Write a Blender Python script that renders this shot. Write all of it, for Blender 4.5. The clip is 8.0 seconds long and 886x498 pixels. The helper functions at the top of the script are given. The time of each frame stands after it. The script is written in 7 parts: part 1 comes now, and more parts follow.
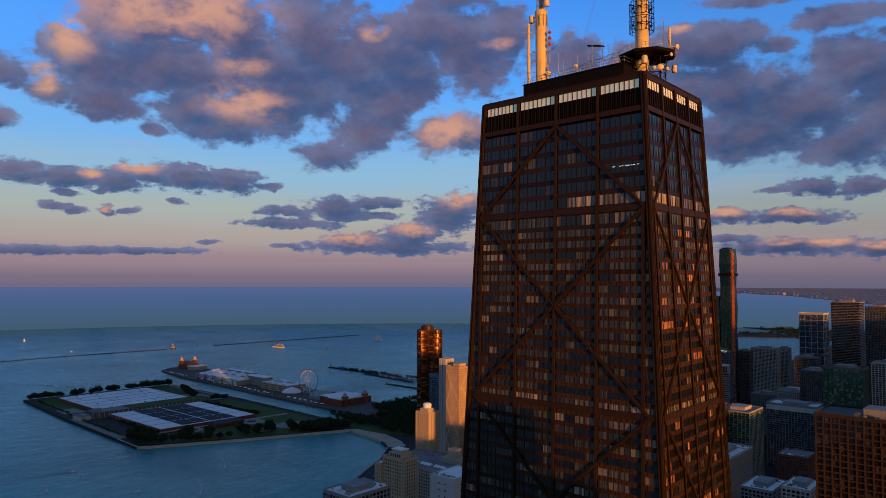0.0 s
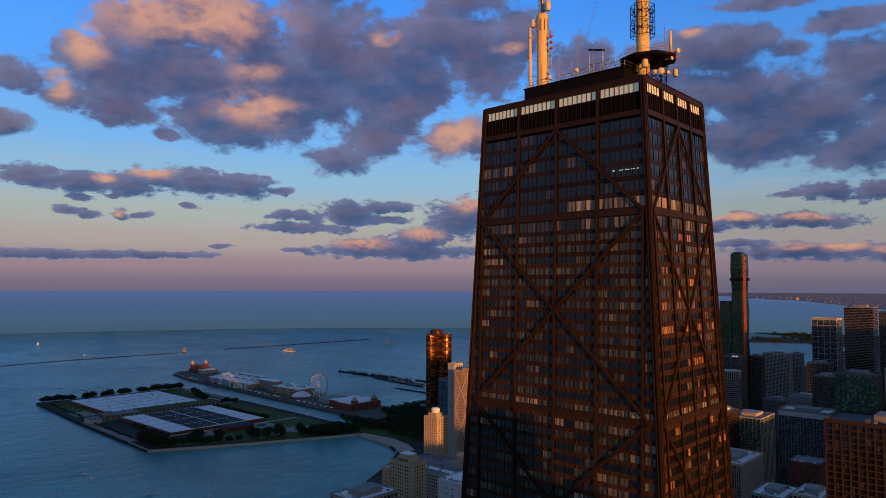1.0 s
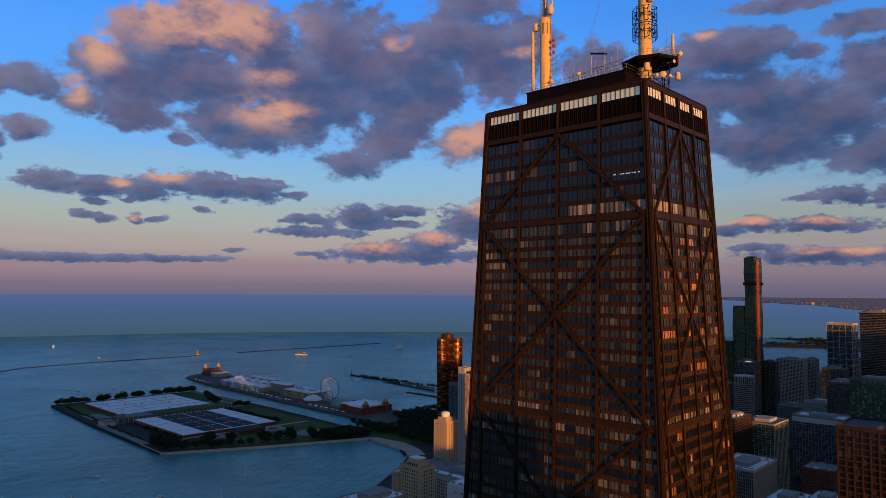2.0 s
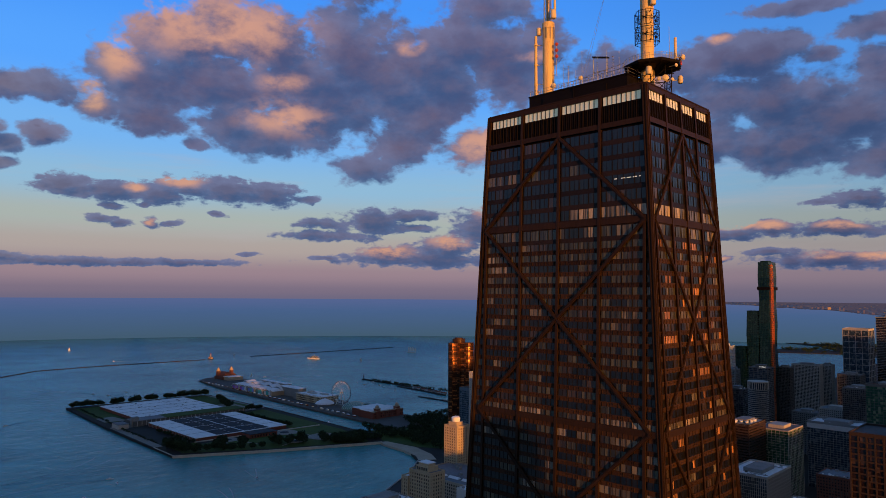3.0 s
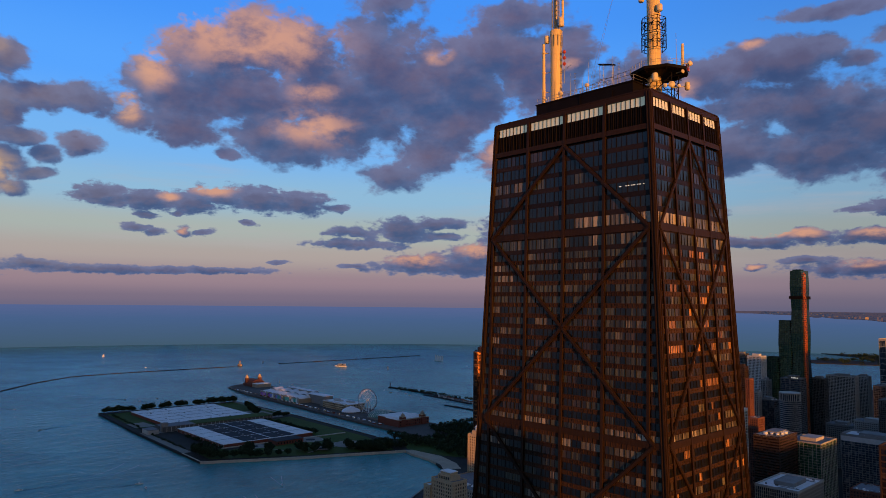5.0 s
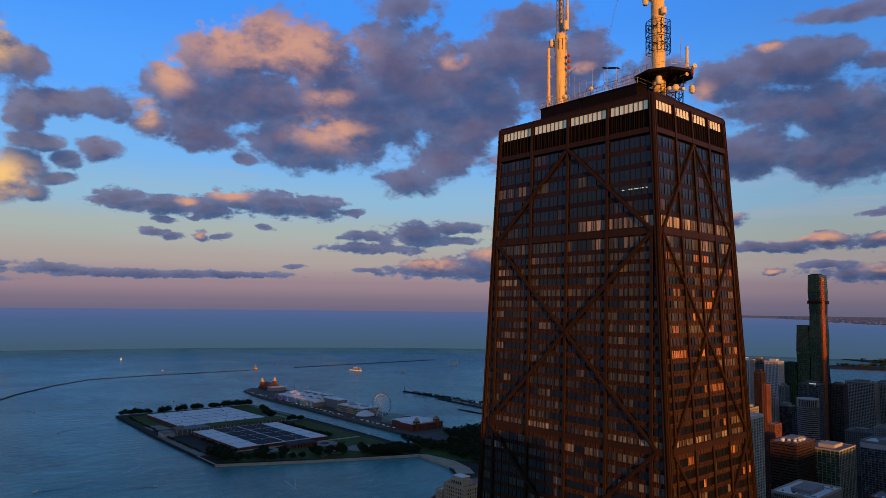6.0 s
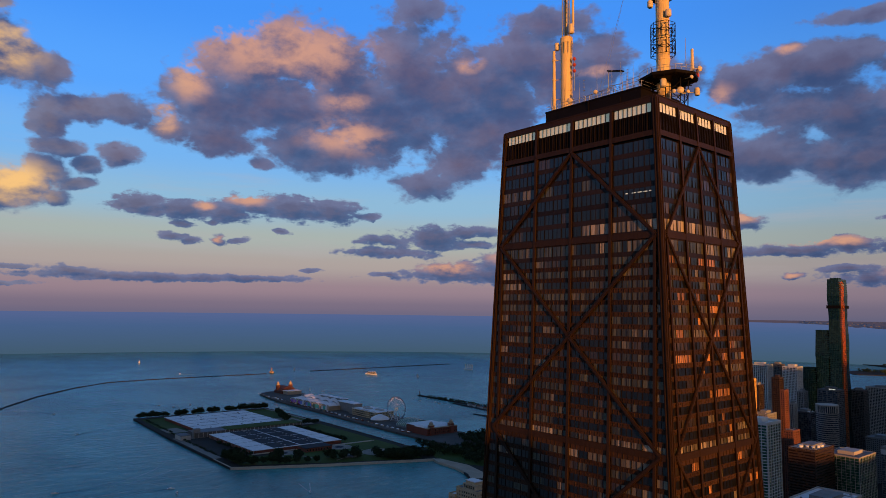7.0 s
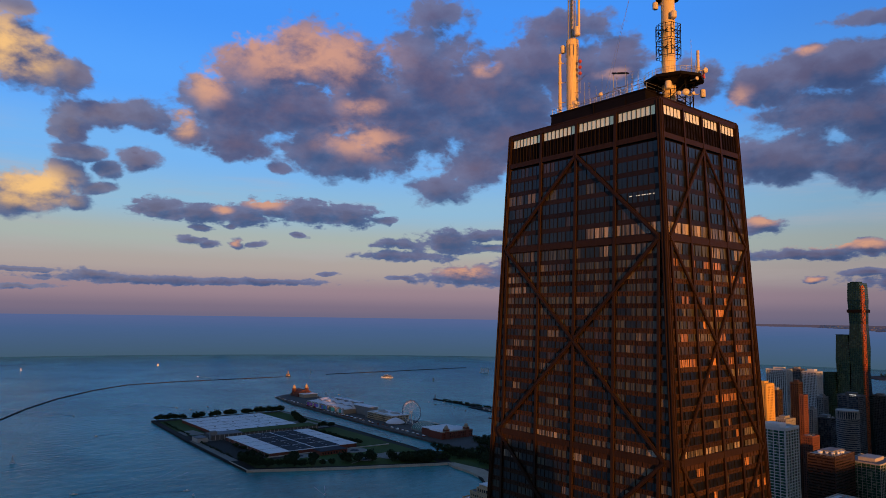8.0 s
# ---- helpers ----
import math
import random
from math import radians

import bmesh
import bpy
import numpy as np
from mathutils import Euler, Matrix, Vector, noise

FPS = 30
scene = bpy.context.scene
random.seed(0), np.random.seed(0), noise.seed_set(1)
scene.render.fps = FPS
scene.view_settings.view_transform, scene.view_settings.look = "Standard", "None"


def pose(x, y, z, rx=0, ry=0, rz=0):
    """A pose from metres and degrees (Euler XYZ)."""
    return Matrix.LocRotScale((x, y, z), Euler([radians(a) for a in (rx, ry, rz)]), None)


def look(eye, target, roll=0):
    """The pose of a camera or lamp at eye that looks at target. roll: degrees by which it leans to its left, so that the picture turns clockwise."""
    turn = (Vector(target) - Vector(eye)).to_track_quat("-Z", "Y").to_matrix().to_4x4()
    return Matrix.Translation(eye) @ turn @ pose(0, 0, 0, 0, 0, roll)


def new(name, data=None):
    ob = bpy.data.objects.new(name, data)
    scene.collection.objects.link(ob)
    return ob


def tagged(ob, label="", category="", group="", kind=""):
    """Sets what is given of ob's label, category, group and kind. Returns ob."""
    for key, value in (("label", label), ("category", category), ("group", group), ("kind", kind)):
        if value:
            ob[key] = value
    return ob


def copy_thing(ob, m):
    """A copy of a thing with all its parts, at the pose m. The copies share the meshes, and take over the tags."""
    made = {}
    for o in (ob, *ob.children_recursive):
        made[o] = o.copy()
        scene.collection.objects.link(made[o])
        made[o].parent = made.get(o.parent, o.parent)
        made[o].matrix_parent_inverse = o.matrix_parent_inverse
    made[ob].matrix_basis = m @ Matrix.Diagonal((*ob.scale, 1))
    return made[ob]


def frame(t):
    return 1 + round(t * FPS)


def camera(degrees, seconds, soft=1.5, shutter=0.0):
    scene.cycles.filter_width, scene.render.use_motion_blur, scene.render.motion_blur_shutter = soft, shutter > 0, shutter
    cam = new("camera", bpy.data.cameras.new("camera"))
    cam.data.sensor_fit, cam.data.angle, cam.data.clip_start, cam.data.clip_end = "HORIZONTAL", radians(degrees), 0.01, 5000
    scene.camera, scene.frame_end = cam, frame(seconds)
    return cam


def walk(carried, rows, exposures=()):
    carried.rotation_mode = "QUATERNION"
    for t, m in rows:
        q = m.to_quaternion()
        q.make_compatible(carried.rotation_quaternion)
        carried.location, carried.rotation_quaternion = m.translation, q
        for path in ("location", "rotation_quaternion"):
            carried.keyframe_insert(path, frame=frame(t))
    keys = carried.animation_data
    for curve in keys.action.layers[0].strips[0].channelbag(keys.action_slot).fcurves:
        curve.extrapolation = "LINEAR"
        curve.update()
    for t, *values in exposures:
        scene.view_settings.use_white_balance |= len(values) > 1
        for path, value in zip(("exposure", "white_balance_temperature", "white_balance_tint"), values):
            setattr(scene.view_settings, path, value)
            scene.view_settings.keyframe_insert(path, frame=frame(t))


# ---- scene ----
cam = camera(65.8, 8.0, soft=0.8)
PATH = [
    (0, (-96.527, 168.397, 284.079), (-95.1973, 166.9070, 284.1776), 0.10),
    (0.5, (-97.566, 167.422, 284.068), (-96.2241, 165.9421, 284.1729), 0.14),
    (1, (-98.618, 166.435, 284.064), (-97.2650, 164.9661, 284.1753), 0.19),
    (1.5, (-99.683, 165.434, 284.067), (-98.3174, 163.9778, 284.1839), 0.24),
    (3, (-102.921, 162.341, 284.100), (-101.5161, 160.9242, 284.2351), 0.38),
    (3.5, (-104.006, 161.275, 284.116), (-102.5873, 159.8721, 284.2571), 0.42),
    (4, (-105.089, 160.188, 284.132), (-103.6567, 158.8005, 284.2799), 0.47),
    (4.5, (-106.168, 159.080, 284.149), (-104.7214, 157.7079, 284.3022), 0.51),
    (6, (-109.352, 155.613, 284.186), (-107.8615, 154.2903, 284.3561), 0.64),
    (6.5, (-110.387, 154.405, 284.190), (-108.8812, 153.0997, 284.3661), 0.69),
    (7, (-111.403, 153.168, 284.189), (-109.8830, 151.8811, 284.3703), 0.73),
    (7.5, (-112.399, 151.901, 284.182), (-110.8642, 150.6329, 284.3676), 0.78),
    (8, (-113.372, 150.603, 284.166), (-111.8221, 149.3537, 284.3571), 0.82),
]
walk(cam, [(t, look(eye, target, roll)) for t, eye, target, roll in PATH])

# ---- world, sun, light ----
SUN_AZ, SUN_EL = 290.0, 3.3

# heaps of cloud: bearing, height, half width, half height, in degrees
WEST_HEAP = [
    (118.1, 20.50, 4.24, 2.23),
    (113.9, 19.06, 3.32, 2.04),
    (120.7, 19.59, 3.07, 2.27),
    (110.7, 15.92, 3.00, 2.05),
    (109.0, 16.60, 1.66, 1.65),
    (116.1, 16.62, 4.74, 2.29),
    (111.9, 13.39, 2.27, 1.07),
    (108.0, 13.69, 1.09, 0.93),
    (117.4, 13.46, 2.38, 1.33),
    (120.9, 12.82, 3.64, 1.58),
    (124.2, 14.56, 2.88, 2.17),
    (122.7, 17.01, 3.70, 2.13),
    (115.2, 11.60, 0.78, 0.39),
]
MID_HEAP = [
    (140.4, 18.76, 3.50, 2.82),
    (137.1, 20.92, 3.72, 1.84),
    (134.2, 18.06, 3.28, 2.26),
    (127.2, 19.63, 3.13, 3.05),
    (126.6, 15.55, 3.73, 2.16),
    (130.4, 17.65, 3.33, 3.49),
    (128.8, 10.48, 2.14, 1.05),
    (131.4, 12.38, 2.47, 1.60),
    (133.3, 14.92, 2.47, 2.37),
    (132.6, 18.33, 2.08, 1.93),
    (127.9, 24.42, 2.32, 0.95),
    (136.9, 20.68, 2.88, 2.06),
    (139.3, 23.15, 3.46, 1.02),
    (135.7, 17.16, 2.46, 2.32),
    (139.0, 12.26, 3.07, 1.42),
    (149.2, 18.26, 2.59, 1.41),
    (143.3, 20.23, 2.05, 1.84),
]
EAST_HEAP = [
    (95.6, 18.13, 2.40, 1.72),
    (97.6, 17.17, 1.88, 1.43),
    (99.6, 16.73, 1.24, 1.25),
    (101.7, 14.62, 2.53, 0.94),
    (104.9, 14.84, 2.13, 0.89),
    (99.9, 13.33, 1.04, 1.28),
    (104.4, 11.59, 1.26, 0.75),
    (100.4, 11.63, 1.37, 0.65),
    (102.5, 10.45, 0.88, 0.48),
    (102.0, 9.22, 1.01, 0.33),
    (97.5, 8.55, 2.30, 1.20),
    (99.4, 9.78, 1.53, 0.86),
    (96.5, 7.77, 1.80, 0.84),
    (100.7, 8.00, 0.82, 0.44),
    (95.9, 21.10, 1.03, 0.45),
    (92.9, 18.46, 1.69, 1.92),
    (93.3, 8.28, 1.67, 1.35),
]
LONG_CLOUD = [
    (106.2, 8.03, 1.74, 0.62),
    (108.7, 7.58, 2.40, 0.59),
    (112.2, 7.74, 2.91, 0.64),
    (114.6, 8.28, 2.13, 0.69),
    (117.8, 8.24, 2.70, 0.70),
    (121.1, 8.09, 1.87, 0.67),
    (124.0, 7.80, 0.81, 0.27),
]
SCRAPS = [
    (108.2, 5.60, 1.03, 0.29),
    (110.0, 5.37, 0.61, 0.25),
    (112.0, 5.46, 0.58, 0.39),
    (113.4, 5.48, 0.67, 0.22),
    (116.9, 6.31, 0.61, 0.18),
    (109.1, 6.62, 0.88, 0.21),
    (104.0, 12.05, 0.45, 0.24),
    (111.6, 6.85, 0.49, 0.17),
]
LOW_CLOUDS = [
    (124.9, 5.84, 1.57, 0.36),
    (129.2, 6.10, 2.35, 0.85),
    (132.6, 6.61, 1.89, 0.40),
    (125.9, 4.87, 3.37, 0.31),
    (132.6, 5.57, 1.62, 0.31),
    (134.0, 3.01, 6.24, 0.49),
    (135.9, 4.11, 1.89, 0.67),
    (131.2, 3.51, 2.13, 0.53),
    (139.0, 5.81, 2.16, 1.34),
    (125.6, 3.02, 1.11, 0.18),
    (102.0, 2.63, 1.50, 0.32),
    (107.5, 2.35, 7.76, 0.25),
    (114.8, 2.42, 3.59, 0.22),
    (97.0, 2.90, 2.10, 0.19),
    (119.4, 3.18, 0.61, 0.13),
    (97.0, 1.62, 2.26, 0.15),
]
SOUTH_HEAP = [
    (153.8, 17.45, 2.16, 1.26),
    (157.5, 18.17, 3.04, 1.35),
    (160.8, 18.24, 1.90, 1.55),
    (161.5, 14.44, 2.48, 1.93),
    (157.8, 15.33, 3.18, 1.63),
    (156.1, 12.01, 3.94, 1.57),
    (160.1, 11.22, 2.53, 1.37),
    (153.4, 11.81, 1.97, 1.22),
    (159.4, 18.04, 3.20, 1.55),
    (162.0, 18.73, 1.45, 0.90),
    (165.8, 12.99, 4.06, 2.56),
    (169.2, 15.53, 2.54, 2.08),
    (162.7, 11.22, 3.91, 1.67),
    (168.7, 10.05, 3.19, 1.37),
    (168.7, 18.86, 2.74, 0.68),
    (164.6, 17.58, 1.39, 0.43),
    (172.5, 12.53, 2.65, 3.76),
    (163.7, 21.06, 3.59, 0.52),
]
SHORE_CLOUDS = [
    (166.8, 7.06, 1.67, 0.47),
    (170.0, 6.93, 1.57, 0.49),
    (164.2, 6.89, 1.17, 0.20),
    (165.6, 4.96, 2.56, 0.40),
    (160.8, 5.15, 1.73, 0.41),
    (161.0, 3.48, 1.61, 0.25),
    (164.5, 2.72, 3.08, 0.56),
    (167.8, 2.68, 2.89, 0.55),
    (170.9, 2.56, 1.91, 0.49),
    (153.9, 7.08, 1.12, 0.57),
    (156.7, 4.86, 3.71, 0.36),
    (157.5, 2.88, 0.69, 0.20),
]
SUNLIT = [
    (116.4, 20.80, 7.64, 2.49),
    (120.9, 21.35, 1.82, 1.64),
    (121.7, 16.97, 2.04, 0.86),
    (121.8, 14.33, 3.24, 1.48),
    (109.3, 17.71, 1.48, 1.61),
    (107.5, 14.15, 0.87, 0.73),
    (132.3, 20.24, 1.11, 0.59),
    (95.8, 18.16, 2.93, 2.22),
    (97.5, 8.75, 2.98, 1.53),
    (114.1, 8.71, 1.70, 0.39),
    (110.8, 8.11, 0.82, 0.34),
    (130.6, 3.57, 2.47, 0.45),
    (153.9, 7.42, 1.12, 0.37),
    (157.5, 19.56, 0.86, 0.37),
    (143.0, 19.42, 1.74, 0.37),
]
SUNLIT_LOW = [
    (138.3, 12.49, 3.40, 1.66),
    (135.9, 4.44, 1.89, 0.54),
    (130.9, 3.79, 1.77, 0.40),
    (139.6, 7.04, 1.89, 0.71),
    (165.7, 5.25, 1.60, 0.24),
    (160.8, 5.32, 1.23, 0.25),
    (164.5, 3.14, 1.63, 0.32),
    (167.6, 3.06, 1.54, 0.35),
    (170.8, 2.88, 1.44, 0.30),
    (158.5, 5.50, 3.24, 0.27),
    (157.5, 2.92, 0.62, 0.20),
    (107.5, 15.08, 0.84, 0.55),
    (112.0, 5.60, 0.50, 0.30),
    (152.3, 16.36, 1.55, 1.19),
]


def build_world():
    world = bpy.data.worlds.new("dusk_sky")
    scene.world = world
    world.use_nodes = True
    tree = world.node_tree
    tree.nodes.clear()

    def node(kind, t=None, **props):
        n = (t or tree).nodes.new(kind)
        for key, value in props.items():
            if key == "op":
                n.operation = value
            elif key == "values":
                for slot, v in value.items():
                    n.inputs[slot].default_value = v
            elif key == "links":
                for slot, v in value.items():
                    (t or tree).links.new(v, n.inputs[slot])
        return n

    def mth(op, a, b=None, c=None, t=None):
        n = (t or tree).nodes.new("ShaderNodeMath")
        n.operation = op
        for k, v in enumerate((a, b, c)):
            if v is None:
                continue
            if isinstance(v, (int, float)):
                n.inputs[k].default_value = v
            else:
                (t or tree).links.new(v, n.inputs[k])
        return n.outputs[0]

    def vec(op, a, b=None, c=None, t=None):
        n = (t or tree).nodes.new("ShaderNodeVectorMath")
        n.operation = op
        for k, v in enumerate((a, b, c)):
            if v is None:
                continue
            if isinstance(v, tuple):
                n.inputs[k].default_value = v
            else:
                (t or tree).links.new(v, n.inputs[k])
        return n.outputs["Value"] if op in ("LENGTH", "DOT_PRODUCT") else n.outputs[0]

    def ramp(value, stops, smooth=True):
        n = tree.nodes.new("ShaderNodeValToRGB")
        e = n.color_ramp.elements
        n.color_ramp.interpolation = "EASE" if smooth else "LINEAR"
        while len(e) < len(stops):
            e.new(0.5)
        for el, (at, col) in zip(e, stops):
            el.position = at
            el.color = (*col, 1)
        tree.links.new(value, n.inputs[0])
        return n.outputs[0]

    def step(value, lo, hi):
        n = tree.nodes.new("ShaderNodeMapRange")
        n.interpolation_type = "SMOOTHSTEP"
        tree.links.new(value, n.inputs[0])
        n.inputs[1].default_value, n.inputs[2].default_value = lo, hi
        return n.outputs[0]

    def mix(f, a, b):
        n = tree.nodes.new("ShaderNodeMix")
        n.data_type = "RGBA"
        for slot, v in ((0, f), (6, a), (7, b)):
            if isinstance(v, (int, float)):
                n.inputs[slot].default_value = v
            elif isinstance(v, tuple):
                n.inputs[slot].default_value = (*v, 1)
            else:
                tree.links.new(v, n.inputs[slot])
        return n.outputs[2]

    # the field of cloud heaps: bearing and height in degrees
    group = bpy.data.node_groups.new("cloud_field", "ShaderNodeTree")
    group.interface.new_socket("Place", in_out="INPUT", socket_type="NodeSocketVector")
    group.interface.new_socket("Density", in_out="OUTPUT", socket_type="NodeSocketFloat")
    group.interface.new_socket("Sunlit", in_out="OUTPUT", socket_type="NodeSocketFloat")
    gi, go = group.nodes.new("NodeGroupInput"), group.nodes.new("NodeGroupOutput")
    place = gi.outputs[0]

    def fbm(scale, detail, rough, stretch, t):
        m = vec("MULTIPLY", place, (scale, scale * stretch, 1), t=t)
        n = t.nodes.new("ShaderNodeTexNoise")
        n.inputs["Scale"].default_value = 1
        n.inputs["Detail"].default_value = detail
        n.inputs["Roughness"].default_value = rough
        t.links.new(m, n.inputs["Vector"])
        return n
    warp = fbm(0.30, 5, 0.58, 1.5, group)
    off = vec("MULTIPLY_ADD", warp.outputs[1], (2.2, 1.0, 0), (-1.1, -0.5, 0), t=group)
    q = vec("ADD", place, off, t=group)

    def nearest(heaps, soft):
        near = None
        for az, el, w, h in heaps:
            d = vec("LENGTH", vec("MULTIPLY_ADD", q, (1 / w, 1 / h, 0), (-az / w, -el / h, 0), t=group), t=group)
            near = d if near is None else mth("SMOOTH_MIN", near, d, soft, t=group)
        return near
    big = mth("MULTIPLY", nearest(WEST_HEAP + MID_HEAP + SOUTH_HEAP + EAST_HEAP, 0.30), 0.80, t=group)
    small = nearest(LONG_CLOUD + SCRAPS + LOW_CLOUDS + SHORE_CLOUDS, 0.20)
    tatter = fbm(1.1, 6, 0.6, 2.2, group)
    small = mth("ADD", mth("MULTIPLY", small, 0.80, t=group), mth("MULTIPLY_ADD", tatter.outputs[0], 1.7, -0.90, t=group), t=group)
    near = mth("SMOOTH_MIN", big, small, 0.1, t=group)
    grain = fbm(0.30, 9, 0.55, 1.4, group)
    puff = group.nodes.new("ShaderNodeTexVoronoi")
    puff.feature = "SMOOTH_F1"
    group.links.new(vec("MULTIPLY", q, (0.75, 1.15, 1), t=group), puff.inputs["Vector"])
    puff.inputs["Scale"].default_value = 1.0
    puff.inputs["Detail"].default_value = 2.0
    puff.inputs["Roughness"].default_value = 0.5
    puff.inputs["Lacunarity"].default_value = 2.3
    puff.inputs["Smoothness"].default_value = 0.35
    heap = mth("MULTIPLY_ADD", puff.outputs["Distance"], -0.46, 0.54, t=group)
    dens = mth("ADD", mth("ADD", mth("SUBTRACT", 1.04, near, t=group), heap, t=group), mth("MULTIPLY_ADD", grain.outputs[0], 1.3, -0.65, t=group), t=group)
    group.links.new(dens, go.inputs[0])
    group.links.new(mth("SUBTRACT", 1.25, nearest(SUNLIT + SUNLIT_LOW, 0.2), t=group), go.inputs[1])

    coords = node("ShaderNodeTexCoord").outputs["Generated"]
    sep = node("ShaderNodeSeparateXYZ", links={0: coords})
    az = mth("MODULO", mth("ADD", mth("MULTIPLY", mth("ARCTAN2", sep.outputs[0], sep.outputs[1]), 57.29578), 360.0), 360.0)
    el = mth("MULTIPLY", mth("ARCSINE", sep.outputs[2]), 57.29578)
    comb = node("ShaderNodeCombineXYZ", links={0: az, 1: el})
    here = comb.outputs[0]

    def field(p):
        g = tree.nodes.new("ShaderNodeGroup")
        g.node_tree = group
        tree.links.new(p, g.inputs[0])
        return g.outputs
    d0, struck = field(here)
    reach_n = node("ShaderNodeCombineXYZ")
    near_f = step(el, 1.0, 17.0)
    tree.links.new(mth("MULTIPLY_ADD", near_f, -0.75, -0.22), reach_n.inputs[0])
    tree.links.new(mth("MULTIPLY_ADD", near_f, 0.95, 0.25), reach_n.inputs[1])
    d1 = field(vec("ADD", here, reach_n.outputs[0]))[0]

    clear = ramp(mth("DIVIDE", mth("ADD", el, 2.0), 92.0), [
        (0.0, (0.120, 0.110, 0.190)), (0.018, (0.150, 0.135, 0.215)), (0.024, (0.185, 0.150, 0.220)), (0.040, (0.300, 0.215, 0.265)), (0.062, (0.400, 0.345, 0.335)),
        (0.085, (0.375, 0.430, 0.415)), (0.115, (0.260, 0.470, 0.670)), (0.155, (0.165, 0.435, 0.860)), (0.21, (0.085, 0.355, 0.970)),
        (0.28, (0.052, 0.285, 0.930)), (0.40, (0.050, 0.150, 0.380)), (1.0, (0.055, 0.100, 0.205))])
    sky = tree.nodes.new("ShaderNodeTexSky")
    sky.sky_type, sky.sun_disc = "NISHITA", False
    sky.sun_elevation, sky.sun_rotation = radians(SUN_EL), radians(SUN_AZ)
    sky.air_density, sky.dust_density, sky.ozone_density = 1.2, 1.5, 2.0
    glow = vec("SCALE", sky.outputs[0])
    glow.node.inputs["Scale"].default_value = 0.012

    # northwards the dusk deepens; round the low sun the sky glows
    side = mth("MULTIPLY", step(az, 40.0, 85.0), mth("SUBTRACT", 1.0, step(az, 222.0, 256.0)))
    facing = mth("ADD", mth("MULTIPLY", sep.outputs[0], math.sin(radians(SUN_AZ))), mth("MULTIPLY", sep.outputs[1], math.cos(radians(SUN_AZ))))
    evening = ramp(mth("DIVIDE", mth("ADD", el, 2.0), 92.0), [
        (0.0, (0.060, 0.040, 0.035)), (0.035, (0.460, 0.220, 0.090)), (0.09, (0.400, 0.260, 0.150)), (0.19, (0.250, 0.230, 0.210)),
        (0.40, (0.095, 0.125, 0.180)), (1.0, (0.055, 0.100, 0.205))])
    dusk = node("ShaderNodeMix")
    dusk.data_type, dusk.blend_type = "RGBA", "ADD"
    dusk.inputs[0].default_value = 1.0
    away = mix(step(facing, 0.15, 0.95), mix(0.55, (0.040, 0.060, 0.100), clear), evening)
    clear = mix(mth("MULTIPLY", step(az, 140.0, 165.0), 0.24), clear, (0.045, 0.075, 0.14))
    tree.links.new(mix(side, away, clear), dusk.inputs[6])
    tree.links.new(glow, dusk.inputs[7])

    # thin high veils
    veil_n = node("ShaderNodeTexNoise", links={"Vector": vec("MULTIPLY", here, (0.06, 0.5, 1))}, values={"Scale": 1.0, "Detail": 6.0, "Roughness": 0.6})
    veil = mth("MULTIPLY", step(veil_n.outputs[0], 0.48, 0.75), mth("MULTIPLY", step(el, 1.0, 6.0), mth("SUBTRACT", 1.0, step(el, 9.0, 16.0))))
    sky1 = mix(mth("MULTIPLY", veil, 0.40), dusk.outputs[2], (0.46, 0.42, 0.44))

    # the clouds: blue-grey in their own shade, peach where the low sun strikes them
    tone = node("ShaderNodeTexNoise", links={"Vector": vec("MULTIPLY", here, (0.13, 0.22, 1))}, values={"Scale": 1.0, "Detail": 5.0, "Roughness": 0.6})
    shade = mix(step(tone.outputs[0], 0.35, 0.65), (0.056, 0.100, 0.235), (0.095, 0.095, 0.195))
    shade = mix(step(el, 8.5, 12.5), (0.056, 0.108, 0.250), shade)
    south = step(az, 146.0, 160.0)
    shade = mix(mth("MULTIPLY", south, 0.8), shade, (0.034, 0.072, 0.185))
    rise = mth("SUBTRACT", d0, d1)
    fine = node("ShaderNodeTexNoise", links={"Vector": vec("MULTIPLY", here, (0.24, 0.40, 1))}, values={"Scale": 1.0, "Detail": 7.0, "Roughness": 0.55})
    patch = step(struck, -0.25, 0.95)
    turn = mth("MULTIPLY_ADD", fine.outputs[0], 2.4, mth("SUBTRACT", mth("MULTIPLY", rise, 0.7), 1.2))
    lit = mth("MULTIPLY", step(turn, -0.55, 0.65), mth("MULTIPLY_ADD", patch, 0.86, 0.10))
    depth = step(mth("MULTIPLY_ADD", turn, -0.45, d0), -0.1, 1.1)
    shade = mix(depth, mix(0.45, shade, (0.15, 0.22, 0.42)), mix(0.30, shade, (0.034, 0.042, 0.105)))
    warm = mix(step(az, 98.0, 112.0), (1.0, 0.58, 0.20), (0.66, 0.33, 0.22))
    cloud = mix(lit, shade, warm)
    body = step(d0, -0.06, 0.42)
    sky2 = mix(mth("MULTIPLY", body, 0.96), sky1, cloud)
    # below the horizon the far lake and land
    final = mix(step(el, -0.35, -0.39), sky2, (0.075, 0.115, 0.26))
    back = node("ShaderNodeBackground", links={0: final}, values={1: 1.0})
    out = node("ShaderNodeOutputWorld", links={0: back.outputs[0]})


build_world()

